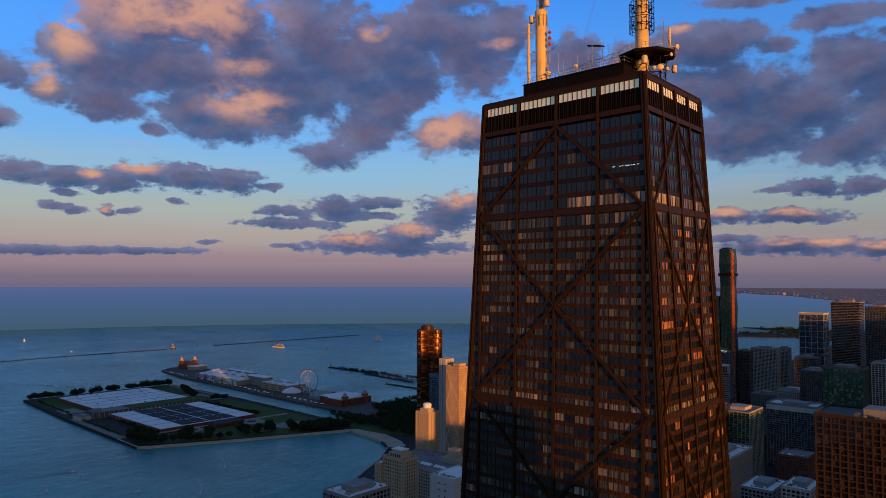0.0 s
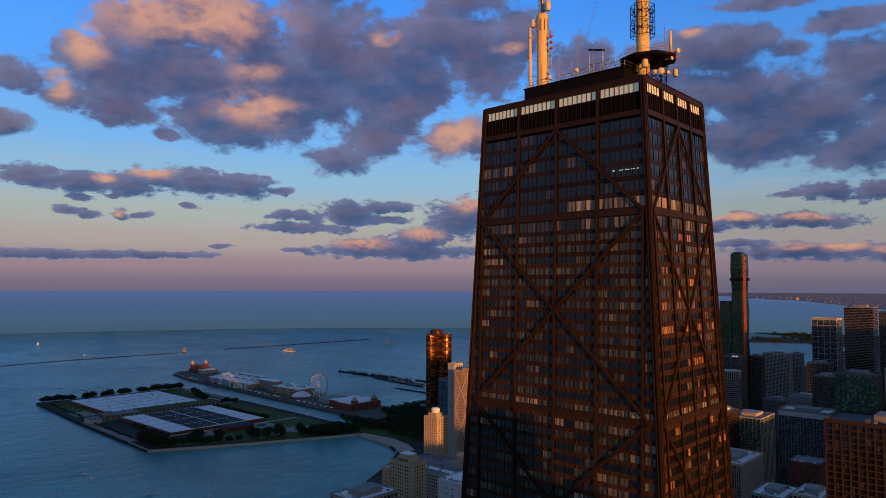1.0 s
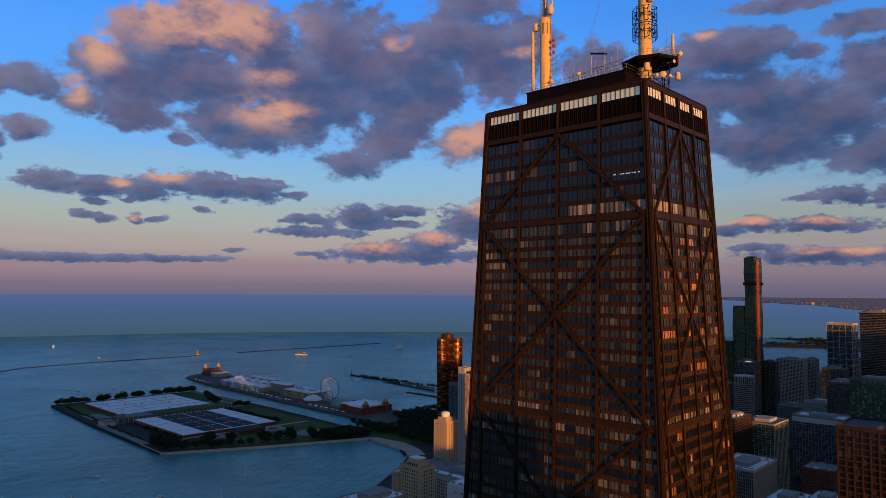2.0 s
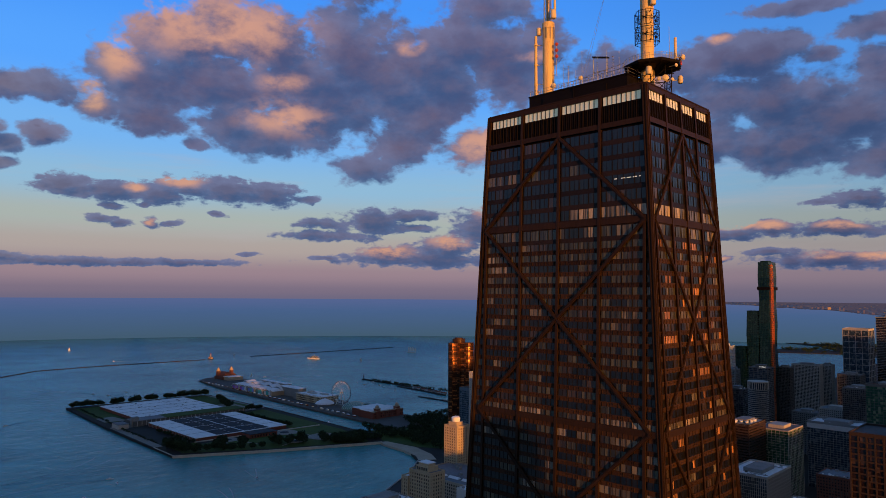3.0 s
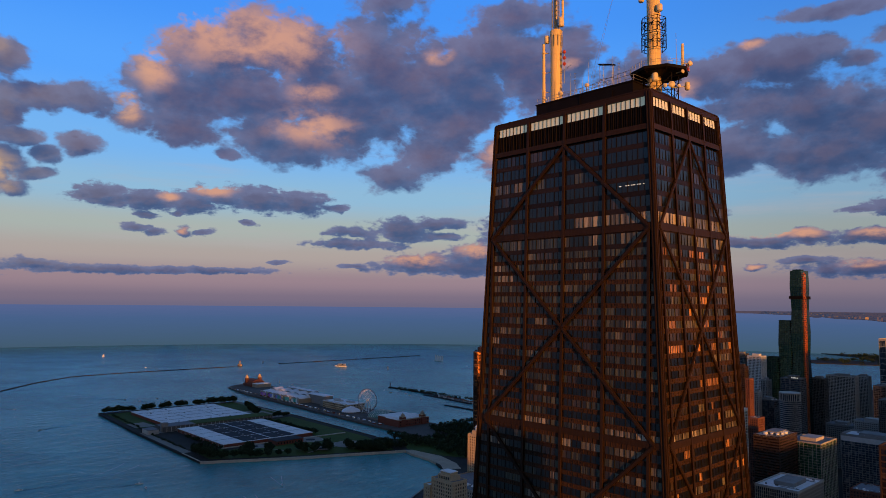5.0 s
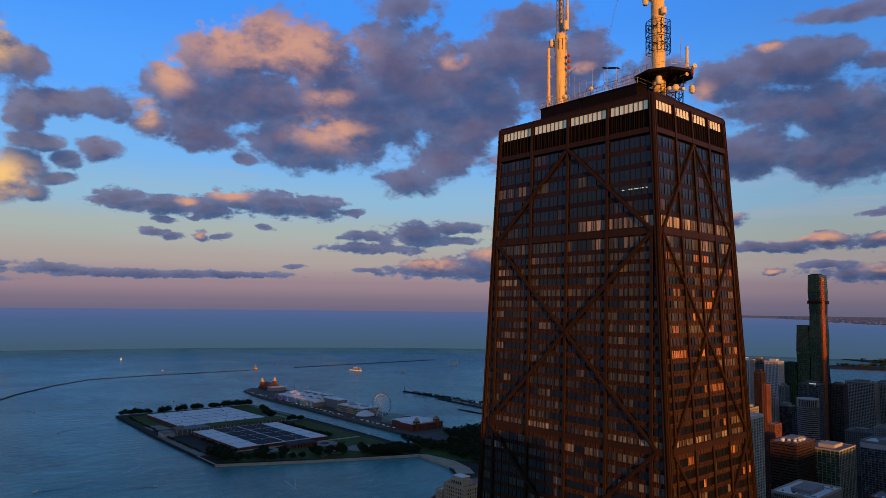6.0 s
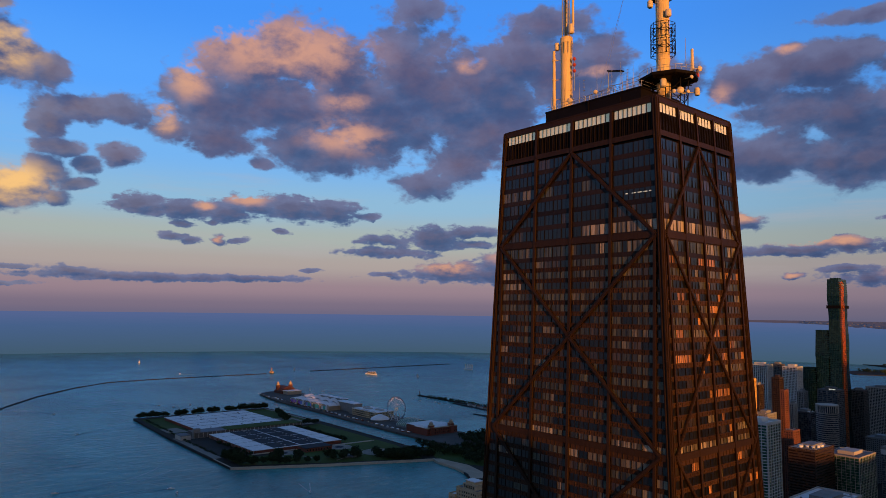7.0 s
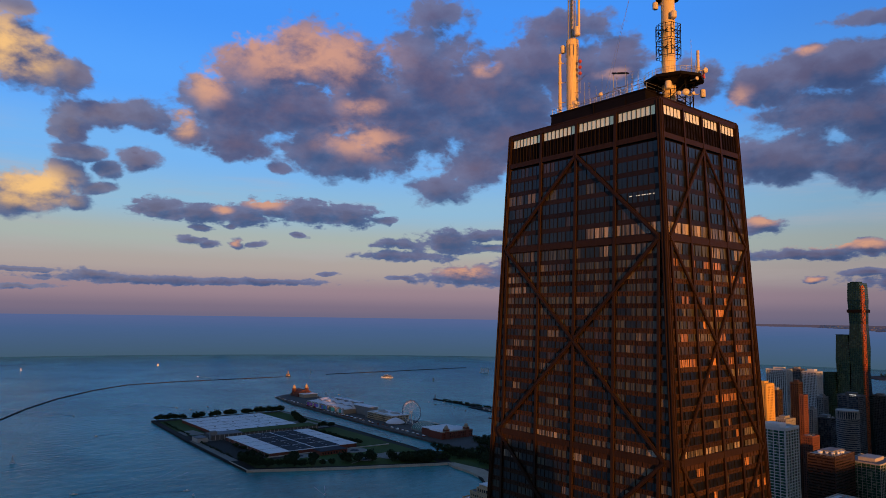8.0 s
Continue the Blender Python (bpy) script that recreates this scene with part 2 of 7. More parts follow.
lamp = bpy.data.lights.new("sun", "SUN")
lamp.energy, lamp.color, lamp.angle = 5.0, (1.0, 0.40, 0.09), radians(0.6)
sun = new("sun", lamp)
a, e = radians(SUN_AZ), radians(SUN_EL)
sun.matrix_world = look((0, 0, 900), (-math.sin(a) * math.cos(e) * 100, -math.cos(a) * math.cos(e) * 100, 900 - 100 * math.sin(e)))

# ---- materials ----


def material(name, color, rough=0.6, metal=0.0, vary=0.25, scale=0.5, fine=6.0, bump=0.0, spec=0.2, coat=0.0, stain=None, per="none", streak=False):
    """A procedural surface: two scales of variation, optional relief, stains and a per-piece shift."""
    m = bpy.data.materials.new(name)
    m.use_nodes = True
    t = m.node_tree
    b = t.nodes["Principled BSDF"]
    b.inputs["Roughness"].default_value = rough
    b.inputs["Metallic"].default_value = metal
    b.inputs["Specular IOR Level"].default_value = spec
    b.inputs["Coat Weight"].default_value = coat
    b.inputs["Coat Roughness"].default_value = 0.04
    co = t.nodes.new("ShaderNodeTexCoord").outputs["Object"]
    if streak:
        mp = t.nodes.new("ShaderNodeMapping")
        mp.inputs["Scale"].default_value = (1, 1, 0.08)
        t.links.new(co, mp.inputs[0])
        co = mp.outputs[0]
    big, small = t.nodes.new("ShaderNodeTexNoise"), t.nodes.new("ShaderNodeTexNoise")
    for n, s in ((big, scale), (small, scale * fine)):
        n.inputs["Scale"].default_value = s
        n.inputs["Detail"].default_value = 5
        n.inputs["Roughness"].default_value = 0.6
        t.links.new(co, n.inputs["Vector"])
    add = t.nodes.new("ShaderNodeMath")
    add.operation = "MULTIPLY_ADD"
    t.links.new(small.outputs[0], add.inputs[0])
    add.inputs[1].default_value = 0.5
    half = t.nodes.new("ShaderNodeMath")
    half.operation = "MULTIPLY"
    half.inputs[1].default_value = 0.5
    t.links.new(big.outputs[0], half.inputs[0])
    t.links.new(half.outputs[0], add.inputs[2])
    value = add.outputs[0]
    if per != "none":
        src = t.nodes.new("ShaderNodeObjectInfo").outputs["Random"] if per == "object" else t.nodes.new("ShaderNodeNewGeometry").outputs["Random Per Island"]
        j = t.nodes.new("ShaderNodeMath")
        j.operation = "MULTIPLY_ADD"
        t.links.new(src, j.inputs[0])
        j.inputs[1].default_value = 0.35
        t.links.new(value, j.inputs[2])
        k = t.nodes.new("ShaderNodeMath")
        k.operation = "SUBTRACT"
        k.inputs[1].default_value = 0.175
        t.links.new(j.outputs[0], k.inputs[0])
        value = k.outputs[0]
    r = t.nodes.new("ShaderNodeValToRGB")
    r.color_ramp.elements[0].position, r.color_ramp.elements[1].position = 0.3, 0.7
    dark = stain or tuple(c * (1 - vary) for c in color)
    r.color_ramp.elements[0].color = (*dark, 1)
    r.color_ramp.elements[1].color = (*(min(1, c * (1 + vary * 0.6)) for c in color), 1)
    t.links.new(value, r.inputs[0])
    t.links.new(r.outputs[0], b.inputs["Base Color"])
    if bump:
        bp = t.nodes.new("ShaderNodeBump")
        bp.inputs["Strength"].default_value = bump
        bp.inputs["Distance"].default_value = 0.1
        t.links.new(small.outputs[0], bp.inputs["Height"])
        t.links.new(bp.outputs[0], b.inputs["Normal"])
    return m


def pane_material(name, stops, per="object", rough=0.35, coat=0.20, wave=0.02, tint=None, open_share=0.25):
    """Window panes: dark rooms, curtains and blinds behind reflecting glass, one look a pane."""
    m = bpy.data.materials.new(name)
    m.use_nodes = True
    t = m.node_tree
    b = t.nodes["Principled BSDF"]
    src = t.nodes.new("ShaderNodeObjectInfo").outputs["Random"] if per == "object" else t.nodes.new("ShaderNodeNewGeometry").outputs["Random Per Island"]
    r = t.nodes.new("ShaderNodeValToRGB")
    r.color_ramp.interpolation = "CONSTANT"
    e = r.color_ramp.elements
    while len(e) < len(stops):
        e.new(0.5)
    for el, (at, col) in zip(e, stops):
        el.position, el.color = at, (*col, 1)
    t.links.new(src, r.inputs[0])
    co = t.nodes.new("ShaderNodeTexCoord").outputs["Object"]
    fold = t.nodes.new("ShaderNodeTexNoise")
    mp = t.nodes.new("ShaderNodeMapping")
    mp.inputs["Scale"].default_value = (5, 5, 0.5)
    t.links.new(co, mp.inputs[0])
    t.links.new(mp.outputs[0], fold.inputs["Vector"])
    fold.inputs["Scale"].default_value = 1.2
    mul = t.nodes.new("ShaderNodeMix")
    mul.data_type, mul.blend_type = "RGBA", "MULTIPLY"
    mul.inputs[0].default_value = 0.6
    t.links.new(r.outputs[0], mul.inputs[6])
    t.links.new(fold.outputs[0], mul.inputs[7])
    # curtains drawn part of the way: upright strips between pale cloth and the dark room
    place = t.nodes.new("ShaderNodeVectorMath")
    place.operation = "MULTIPLY_ADD"
    place.inputs[1].default_value = (1.3, 1.3, 0.02)
    off = t.nodes.new("ShaderNodeCombineXYZ")
    wide = t.nodes.new("ShaderNodeMath")
    wide.operation = "MULTIPLY"
    wide.inputs[1].default_value = 97.0
    t.links.new(src, wide.inputs[0])
    t.links.new(wide.outputs[0], off.inputs[2])
    t.links.new(co, place.inputs[0])
    t.links.new(off.outputs[0], place.inputs[2])
    strip = t.nodes.new("ShaderNodeTexNoise")
    strip.inputs["Scale"].default_value = 1.0
    strip.inputs["Detail"].default_value = 1.0
    t.links.new(place.outputs[0], strip.inputs["Vector"])
    drawn = t.nodes.new("ShaderNodeMapRange")
    drawn.inputs[1].default_value, drawn.inputs[2].default_value = 0.44, 0.50
    drawn.inputs[3].default_value, drawn.inputs[4].default_value = open_share, 1.0
    t.links.new(strip.outputs[0], drawn.inputs[0])
    room = t.nodes.new("ShaderNodeMix")
    room.data_type = "RGBA"
    room.inputs[6].default_value = (0.010, 0.009, 0.008, 1)
    t.links.new(drawn.outputs[0], room.inputs[0])
    t.links.new(mul.outputs[2], room.inputs[7])
    t.links.new(room.outputs[2], b.inputs["Base Color"])
    b.inputs["Roughness"].default_value = rough
    b.inputs["Coat Weight"].default_value = coat
    b.inputs["Coat Roughness"].default_value = 0.02
    b.inputs["Coat IOR"].default_value = 1.5
    if tint:
        b.inputs["Coat Tint"].default_value = (*tint, 1)
    warp = t.nodes.new("ShaderNodeTexNoise")
    warp.inputs["Scale"].default_value = 0.6
    t.links.new(co, warp.inputs["Vector"])
    bp = t.nodes.new("ShaderNodeBump")
    bp.inputs["Strength"].default_value = wave * 5
    bp.inputs["Distance"].default_value = 0.05
    t.links.new(warp.outputs[0], bp.inputs["Height"])
    t.links.new(bp.outputs[0], b.inputs["Coat Normal"])
    return m


def glazing_material(name, dark, blind, share, cell, floor_h, rough=0.08, metal=0.0):
    """Glass fronts seen from afar: each window of the grid has its own dark room or drawn blind; the lake tower's blind
    colour is a painted glint.
    """
    m = bpy.data.materials.new(name)
    m.use_nodes = True
    t = m.node_tree
    b = t.nodes["Principled BSDF"]
    co = t.nodes.new("ShaderNodeTexCoord").outputs["Object"]
    snap = t.nodes.new("ShaderNodeVectorMath")
    snap.operation = "SNAP"
    snap.inputs[1].default_value = (cell, cell, floor_h)
    t.links.new(co, snap.inputs[0])
    w = t.nodes.new("ShaderNodeTexWhiteNoise")
    w.noise_dimensions = "3D"
    t.links.new(snap.outputs[0], w.inputs["Vector"])
    r = t.nodes.new("ShaderNodeValToRGB")
    r.color_ramp.interpolation = "LINEAR"
    e = r.color_ramp.elements
    e.new(0.5)
    e[0].position, e[0].color = 0.0, (*(c * 0.6 for c in dark), 1)
    e[1].position, e[1].color = 1 - share, (*dark, 1)
    e[2].position, e[2].color = 1.0, (*blind, 1)
    t.links.new(w.outputs["Value"], r.inputs[0])
    t.links.new(r.outputs[0], b.inputs["Base Color"])
    b.inputs["Roughness"].default_value = rough
    b.inputs["Metallic"].default_value = metal
    warp = t.nodes.new("ShaderNodeTexNoise")
    warp.inputs["Scale"].default_value = 0.35
    t.links.new(co, warp.inputs["Vector"])
    bp = t.nodes.new("ShaderNodeBump")
    bp.inputs["Strength"].default_value = 0.12
    bp.inputs["Distance"].default_value = 0.2
    t.links.new(warp.outputs[0], bp.inputs["Height"])
    t.links.new(bp.outputs[0], b.inputs["Normal"])
    return m


def water_material():
    """Lake water: a teal body, and the sky mirrored in small waves, more towards grazing sight."""
    m = bpy.data.materials.new("lake_water")
    m.use_nodes = True
    t = m.node_tree
    t.nodes.clear()

    def put(kind, links=(), **values):
        n = t.nodes.new(kind)
        for key, v in values.items():
            n.inputs[key].default_value = v
        for slot, v in links:
            t.links.new(v, n.inputs[slot])
        return n

    def sums(op, a, b, c=None):
        n = t.nodes.new("ShaderNodeMath")
        n.operation = op
        for k, v in enumerate((a, b, c)):
            if isinstance(v, (int, float)):
                n.inputs[k].default_value = v
            elif v is not None:
                t.links.new(v, n.inputs[k])
        return n.outputs[0]
    co = t.nodes.new("ShaderNodeTexCoord").outputs["Object"]
    turned = put("ShaderNodeMapping", [(0, co)], Rotation=(0, 0, radians(35)), Scale=(1, 0.48, 1)).outputs[0]
    # wide currents and cat's-paws of wind
    wide = put("ShaderNodeTexNoise", [("Vector", co)], Scale=0.0035, Detail=7, Roughness=0.62, Distortion=0.8).outputs[0]
    swell = put("ShaderNodeTexNoise", [("Vector", turned)], Scale=0.09, Detail=7, Roughness=0.75, Distortion=0.8).outputs[0]
    value = sums("MULTIPLY_ADD", swell, 0.9, sums("SUBTRACT", wide, 0.45))
    r = t.nodes.new("ShaderNodeValToRGB")
    r.color_ramp.elements[0].position, r.color_ramp.elements[1].position = 0.28, 0.72
    r.color_ramp.elements[0].color = (0.028, 0.165, 0.160, 1)
    r.color_ramp.elements[1].color = (0.060, 0.350, 0.325, 1)
    t.links.new(value, r.inputs[0])
    last = None
    for scale, strength, dist in ((0.012, 0.5, 2.0), (0.05, 1.0, 1.8), (0.16, 1.0, 0.9), (0.5, 0.8, 0.35)):
        n = put("ShaderNodeTexNoise", [("Vector", turned)], Scale=scale, Detail=4)
        bp = put("ShaderNodeBump", [("Height", n.outputs[0])] + ([("Normal", last)] if last else []), Strength=strength, Distance=dist)
        last = bp.outputs[0]
    body = put("ShaderNodeBsdfDiffuse", [("Color", r.outputs[0])])
    film = put("ShaderNodeBsdfGlossy", [("Normal", last)], Roughness=0.24, Color=(0.82, 0.92, 0.96, 1))
    edge = put("ShaderNodeFresnel", [("Normal", last)], IOR=1.33)
    share = sums("MULTIPLY", edge.outputs[0], sums("MULTIPLY_ADD", wide, 0.40, 0.50))
    mix = put("ShaderNodeMixShader", [(0, share), (1, body.outputs[0]), (2, film.outputs[0])])
    put("ShaderNodeOutputMaterial", [(0, mix.outputs[0])])
    return m


def glow_material(name, color, strength, base=(0.6, 0.6, 0.6)):
    m = bpy.data.materials.new(name)
    m.use_nodes = True
    b = m.node_tree.nodes["Principled BSDF"]
    b.inputs["Base Color"].default_value = (*base, 1)
    b.inputs["Roughness"].default_value = 0.5
    b.inputs["Emission Color"].default_value = (*color, 1)
    b.inputs["Emission Strength"].default_value = strength
    return m


def backdrop_material():
    """The far lake: self-lit plain distance, its haze painted paler and more mauve towards the horizon."""
    m = bpy.data.materials.new("far_lake")
    m.use_nodes = True
    t = m.node_tree
    t.nodes.clear()
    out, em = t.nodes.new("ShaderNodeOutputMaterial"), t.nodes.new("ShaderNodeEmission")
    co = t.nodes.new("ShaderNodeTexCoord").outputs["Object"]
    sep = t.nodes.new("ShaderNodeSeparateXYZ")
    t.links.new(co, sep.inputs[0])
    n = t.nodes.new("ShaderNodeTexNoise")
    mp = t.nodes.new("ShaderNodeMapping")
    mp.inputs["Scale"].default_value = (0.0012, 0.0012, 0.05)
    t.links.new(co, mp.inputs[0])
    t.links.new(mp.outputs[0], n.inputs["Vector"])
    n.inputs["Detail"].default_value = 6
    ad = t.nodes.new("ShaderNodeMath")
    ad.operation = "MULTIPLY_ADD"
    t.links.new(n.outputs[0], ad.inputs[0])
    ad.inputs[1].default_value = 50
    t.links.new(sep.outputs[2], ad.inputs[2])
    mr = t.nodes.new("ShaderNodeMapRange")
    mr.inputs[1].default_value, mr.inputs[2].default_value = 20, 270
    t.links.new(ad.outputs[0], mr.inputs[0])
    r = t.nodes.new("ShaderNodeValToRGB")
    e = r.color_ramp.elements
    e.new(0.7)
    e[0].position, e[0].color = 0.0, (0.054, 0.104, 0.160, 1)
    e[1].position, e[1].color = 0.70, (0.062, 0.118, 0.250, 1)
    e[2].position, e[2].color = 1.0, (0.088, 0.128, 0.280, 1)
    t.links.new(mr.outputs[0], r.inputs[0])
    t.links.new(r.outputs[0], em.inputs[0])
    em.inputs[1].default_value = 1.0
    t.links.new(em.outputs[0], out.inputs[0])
    return m


def haze_material():
    """The far city: glowing specks of wall and roof, one tone each, blue haze painted in."""
    m = bpy.data.materials.new("far_city_haze")
    m.use_nodes = True
    t = m.node_tree
    t.nodes.clear()
    out, em = t.nodes.new("ShaderNodeOutputMaterial"), t.nodes.new("ShaderNodeEmission")
    r = t.nodes.new("ShaderNodeValToRGB")
    r.color_ramp.interpolation = "CONSTANT"
    e = r.color_ramp.elements
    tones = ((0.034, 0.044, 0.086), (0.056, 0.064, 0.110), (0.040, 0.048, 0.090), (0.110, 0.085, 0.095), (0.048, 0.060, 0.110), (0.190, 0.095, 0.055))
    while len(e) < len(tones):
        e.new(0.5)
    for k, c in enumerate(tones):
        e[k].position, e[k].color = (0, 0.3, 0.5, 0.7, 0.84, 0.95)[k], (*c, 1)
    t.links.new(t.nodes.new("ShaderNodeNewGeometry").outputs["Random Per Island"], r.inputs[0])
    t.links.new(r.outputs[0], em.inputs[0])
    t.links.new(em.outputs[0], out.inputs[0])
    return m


BRONZE = material("bronze_steel", (0.028, 0.0145, 0.0074), 0.55, 0.0, 0.45, 0.12, 14, 0.05, spec=0.12, streak=True)
# Spandrel bronze in three tones: office storeys darkest, lower storeys lightest.
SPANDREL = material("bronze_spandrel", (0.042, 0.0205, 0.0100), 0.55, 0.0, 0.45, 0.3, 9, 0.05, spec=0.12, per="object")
SPANDREL_LOW = material("lighter_bronze_spandrel", (0.046, 0.0225, 0.0108), 0.6, 0.0, 0.5, 0.25, 11, 0.05, spec=0.12, per="island")
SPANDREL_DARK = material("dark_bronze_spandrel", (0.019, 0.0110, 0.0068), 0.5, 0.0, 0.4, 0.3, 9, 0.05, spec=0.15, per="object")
BLACK = material("black_steel", (0.007, 0.005, 0.004), 0.6, 0.0, 0.4, 0.2, 10, spec=0.08)
LOUVRE = material("dark_louvre", (0.011, 0.007, 0.005), 0.6, 0.0, 0.4, 0.3, 8, spec=0.1, per="island")
# The strong orange look has sunlight on the blinds painted into its colour.
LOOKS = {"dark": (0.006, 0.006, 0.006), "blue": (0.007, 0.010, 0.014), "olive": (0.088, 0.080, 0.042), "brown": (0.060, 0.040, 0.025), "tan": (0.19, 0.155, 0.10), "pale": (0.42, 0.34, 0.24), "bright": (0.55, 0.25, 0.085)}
PANE_MATS = {}
for look_name, colour in LOOKS.items():
    shades = [(k / 5, tuple(c * f for c in colour)) for k, f in enumerate((0.8, 1.15, 0.6, 1.0, 1.4))]
    PANE_MATS[look_name] = (pane_material("pane_" + look_name, shades, "object"), pane_material("panes_" + look_name, shades, "island"))
CROWN = glow_material("crown_light_panel", (0.75, 0.95, 0.80), 0.13, (0.58, 0.56, 0.44))
MAST_WHITE = material("mast_white_paint", (0.72, 0.53, 0.25), 0.5, 0.0, 0.25, 0.5, 5, 0.05, streak=True)
MAST_RED = material("mast_red_paint", (0.45, 0.06, 0.035), 0.5)
GALV = material("galvanised_steel", (0.32, 0.31, 0.30), 0.45, 0.6)
DISH = material("dish_white", (0.66, 0.54, 0.34), 0.4)
LAMP_WARM = glow_material("warm_lamp", (1.0, 0.70, 0.35), 1.2)

WATER = water_material()
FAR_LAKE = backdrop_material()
# Far shore surfaces glow: haze and low sun are painted into their emission.
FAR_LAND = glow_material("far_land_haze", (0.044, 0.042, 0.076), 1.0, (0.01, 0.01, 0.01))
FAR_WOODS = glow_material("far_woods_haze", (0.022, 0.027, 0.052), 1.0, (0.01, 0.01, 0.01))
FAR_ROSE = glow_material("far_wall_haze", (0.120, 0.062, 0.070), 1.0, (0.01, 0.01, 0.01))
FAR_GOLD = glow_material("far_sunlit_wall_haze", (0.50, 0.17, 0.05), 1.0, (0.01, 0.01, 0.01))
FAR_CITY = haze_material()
ASPHALT = material("asphalt", (0.035, 0.036, 0.040), 0.85, 0, 0.4, 0.02, 30, per="none")
CITY_GROUND = material("city_ground", (0.034, 0.030, 0.025), 0.9, 0, 0.5, 0.015, 12)
GRASS = material("lawn_grass", (0.056, 0.088, 0.013), 0.9, 0, 0.5, 0.02, 14)
LEAF = material("tree_leaves", (0.026, 0.044, 0.018), 0.9, 0, 0.5, 0.3, 5, per="island")
BARK = material("tree_bark", (0.08, 0.06, 0.045), 0.9)
CONCRETE = material("pale_concrete", (0.34, 0.32, 0.29), 0.8, 0, 0.3, 0.06, 12)
SEAWALL = material("seawall_stone", (0.52, 0.46, 0.37), 0.85, 0, 0.35, 0.05, 12)
SAND = material("beach_sand", (0.46, 0.36, 0.26), 0.95, 0, 0.25, 0.05, 20)
ROCK = material("breakwater_rock", (0.034, 0.033, 0.033), 0.95, 0, 0.5, 0.1, 10, 0.4, per="island")
ROOF_WHITE = material("white_membrane_roof", (0.82, 0.79, 0.77), 0.7, 0, 0.22, 0.012, 16)
ROOF_DARK = material("dark_gravel_roof", (0.040, 0.042, 0.050), 0.9, 0, 0.35, 0.012, 16)
ROOF_GREY = material("grey_roof", (0.20, 0.20, 0.21), 0.85, 0, 0.4, 0.03, 12)
BRICK = material("red_brick", (0.20, 0.062, 0.040), 0.85, 0, 0.3, 0.1, 10)
DECK = material("worn_pier_deck", (0.105, 0.090, 0.078), 0.85, 0, 0.4, 0.03, 14)
PAVE = material("pale_paving", (0.26, 0.235, 0.20), 0.85, 0, 0.3, 0.03, 12)
TENT = material("white_fabric", (0.80, 0.79, 0.80), 0.7, 0, 0.15, 0.05, 8)
BEIGE = material("beige_stone", (0.42, 0.33, 0.24), 0.8, 0, 0.25, 0.05, 12)
# Cream warmed in its base to carry some of the low sun's gold.
CREAM = material("cream_terracotta", (0.52, 0.39, 0.24), 0.75, 0, 0.25, 0.05, 12)
WHITE = material("white_painted", (0.80, 0.79, 0.76), 0.5, 0, 0.15, 0.1, 8)
COPPER = material("green_copper", (0.12, 0.26, 0.22), 0.6, 0, 0.3, 0.1, 8)
PURPLE = material("purple_banner", (0.42, 0.16, 0.62), 0.7)
BLUE = material("blue_banner", (0.25, 0.34, 0.80), 0.7)
TEAL = material("teal_banner", (0.12, 0.55, 0.48), 0.7)
PINK = material("pink_banner", (0.60, 0.28, 0.50), 0.7)
HULL_WHITE = material("boat_hull_white", (0.82, 0.80, 0.76), 0.35)
HULL_DARK = material("boat_hull_dark", (0.05, 0.05, 0.07), 0.4)
SAIL = material("sail_cloth", (0.75, 0.70, 0.62), 0.7)
WOOD = material("boat_deck_wood", (0.28, 0.17, 0.09), 0.6)

# ---- mesh helpers ----


def quadbox(bm, low, high):
    """A six-sided block from four low and four high corners, each list going round."""
    a = [bm.verts.new(p) for p in low]
    b = [bm.verts.new(p) for p in high]
    bm.faces.new(a[::-1])
    bm.faces.new(b)
    for k in range(4):
        j = (k + 1) % 4
        bm.faces.new((a[k], a[j], b[j], b[k]))


def box(bm, x0, x1, y0, y1, z0, z1):
    quadbox(bm, [(x0, y0, z0), (x1, y0, z0), (x1, y1, z0), (x0, y1, z0)], [(x0, y0, z1), (x1, y0, z1), (x1, y1, z1), (x0, y1, z1)])


def tube(bm, p, q, r0, r1=None, n=8, cap=True):
    """A round bar from p to q."""
    r1 = r0 if r1 is None else r1
    p, q = Vector(p), Vector(q)
    d = (q - p).normalized()
    s = d.orthogonal().normalized()
    u = d.cross(s)
    ring = []
    for c, r in ((p, r0), (q, r1)):
        ring.append([bm.verts.new(c + (s * math.cos(k * math.tau / n) + u * math.sin(k * math.tau / n)) * r) for k in range(n)])
    for k in range(n):
        j = (k + 1) % n
        bm.faces.new((ring[0][k], ring[0][j], ring[1][j], ring[1][k]))
    if cap:
        bm.faces.new(ring[0][::-1])
        bm.faces.new(ring[1])


def lathe(bm, x, y, profile, n=16):
    """A turned body round the upright at x, y: profile of (radius, height)."""
    rings = []
    for r, z in profile:
        rings.append([bm.verts.new((x + r * math.cos(k * math.tau / n), y + r * math.sin(k * math.tau / n), z)) for k in range(n)])
    for a, b in zip(rings, rings[1:]):
        for k in range(n):
            j = (k + 1) % n
            bm.faces.new((a[k], a[j], b[j], b[k]))
    bm.faces.new(rings[0][::-1])
    bm.faces.new(rings[-1])


def slab(bm, outline, z0, z1):
    """An upright block over an outline that runs counter-clockwise."""
    a = [bm.verts.new((x, y, z0)) for x, y in outline]
    b = [bm.verts.new((x, y, z1)) for x, y in outline]
    bm.faces.new(a[::-1])
    bm.faces.new(b)
    for k in range(len(a)):
        j = (k + 1) % len(a)
        bm.faces.new((a[k], a[j], b[j], b[k]))


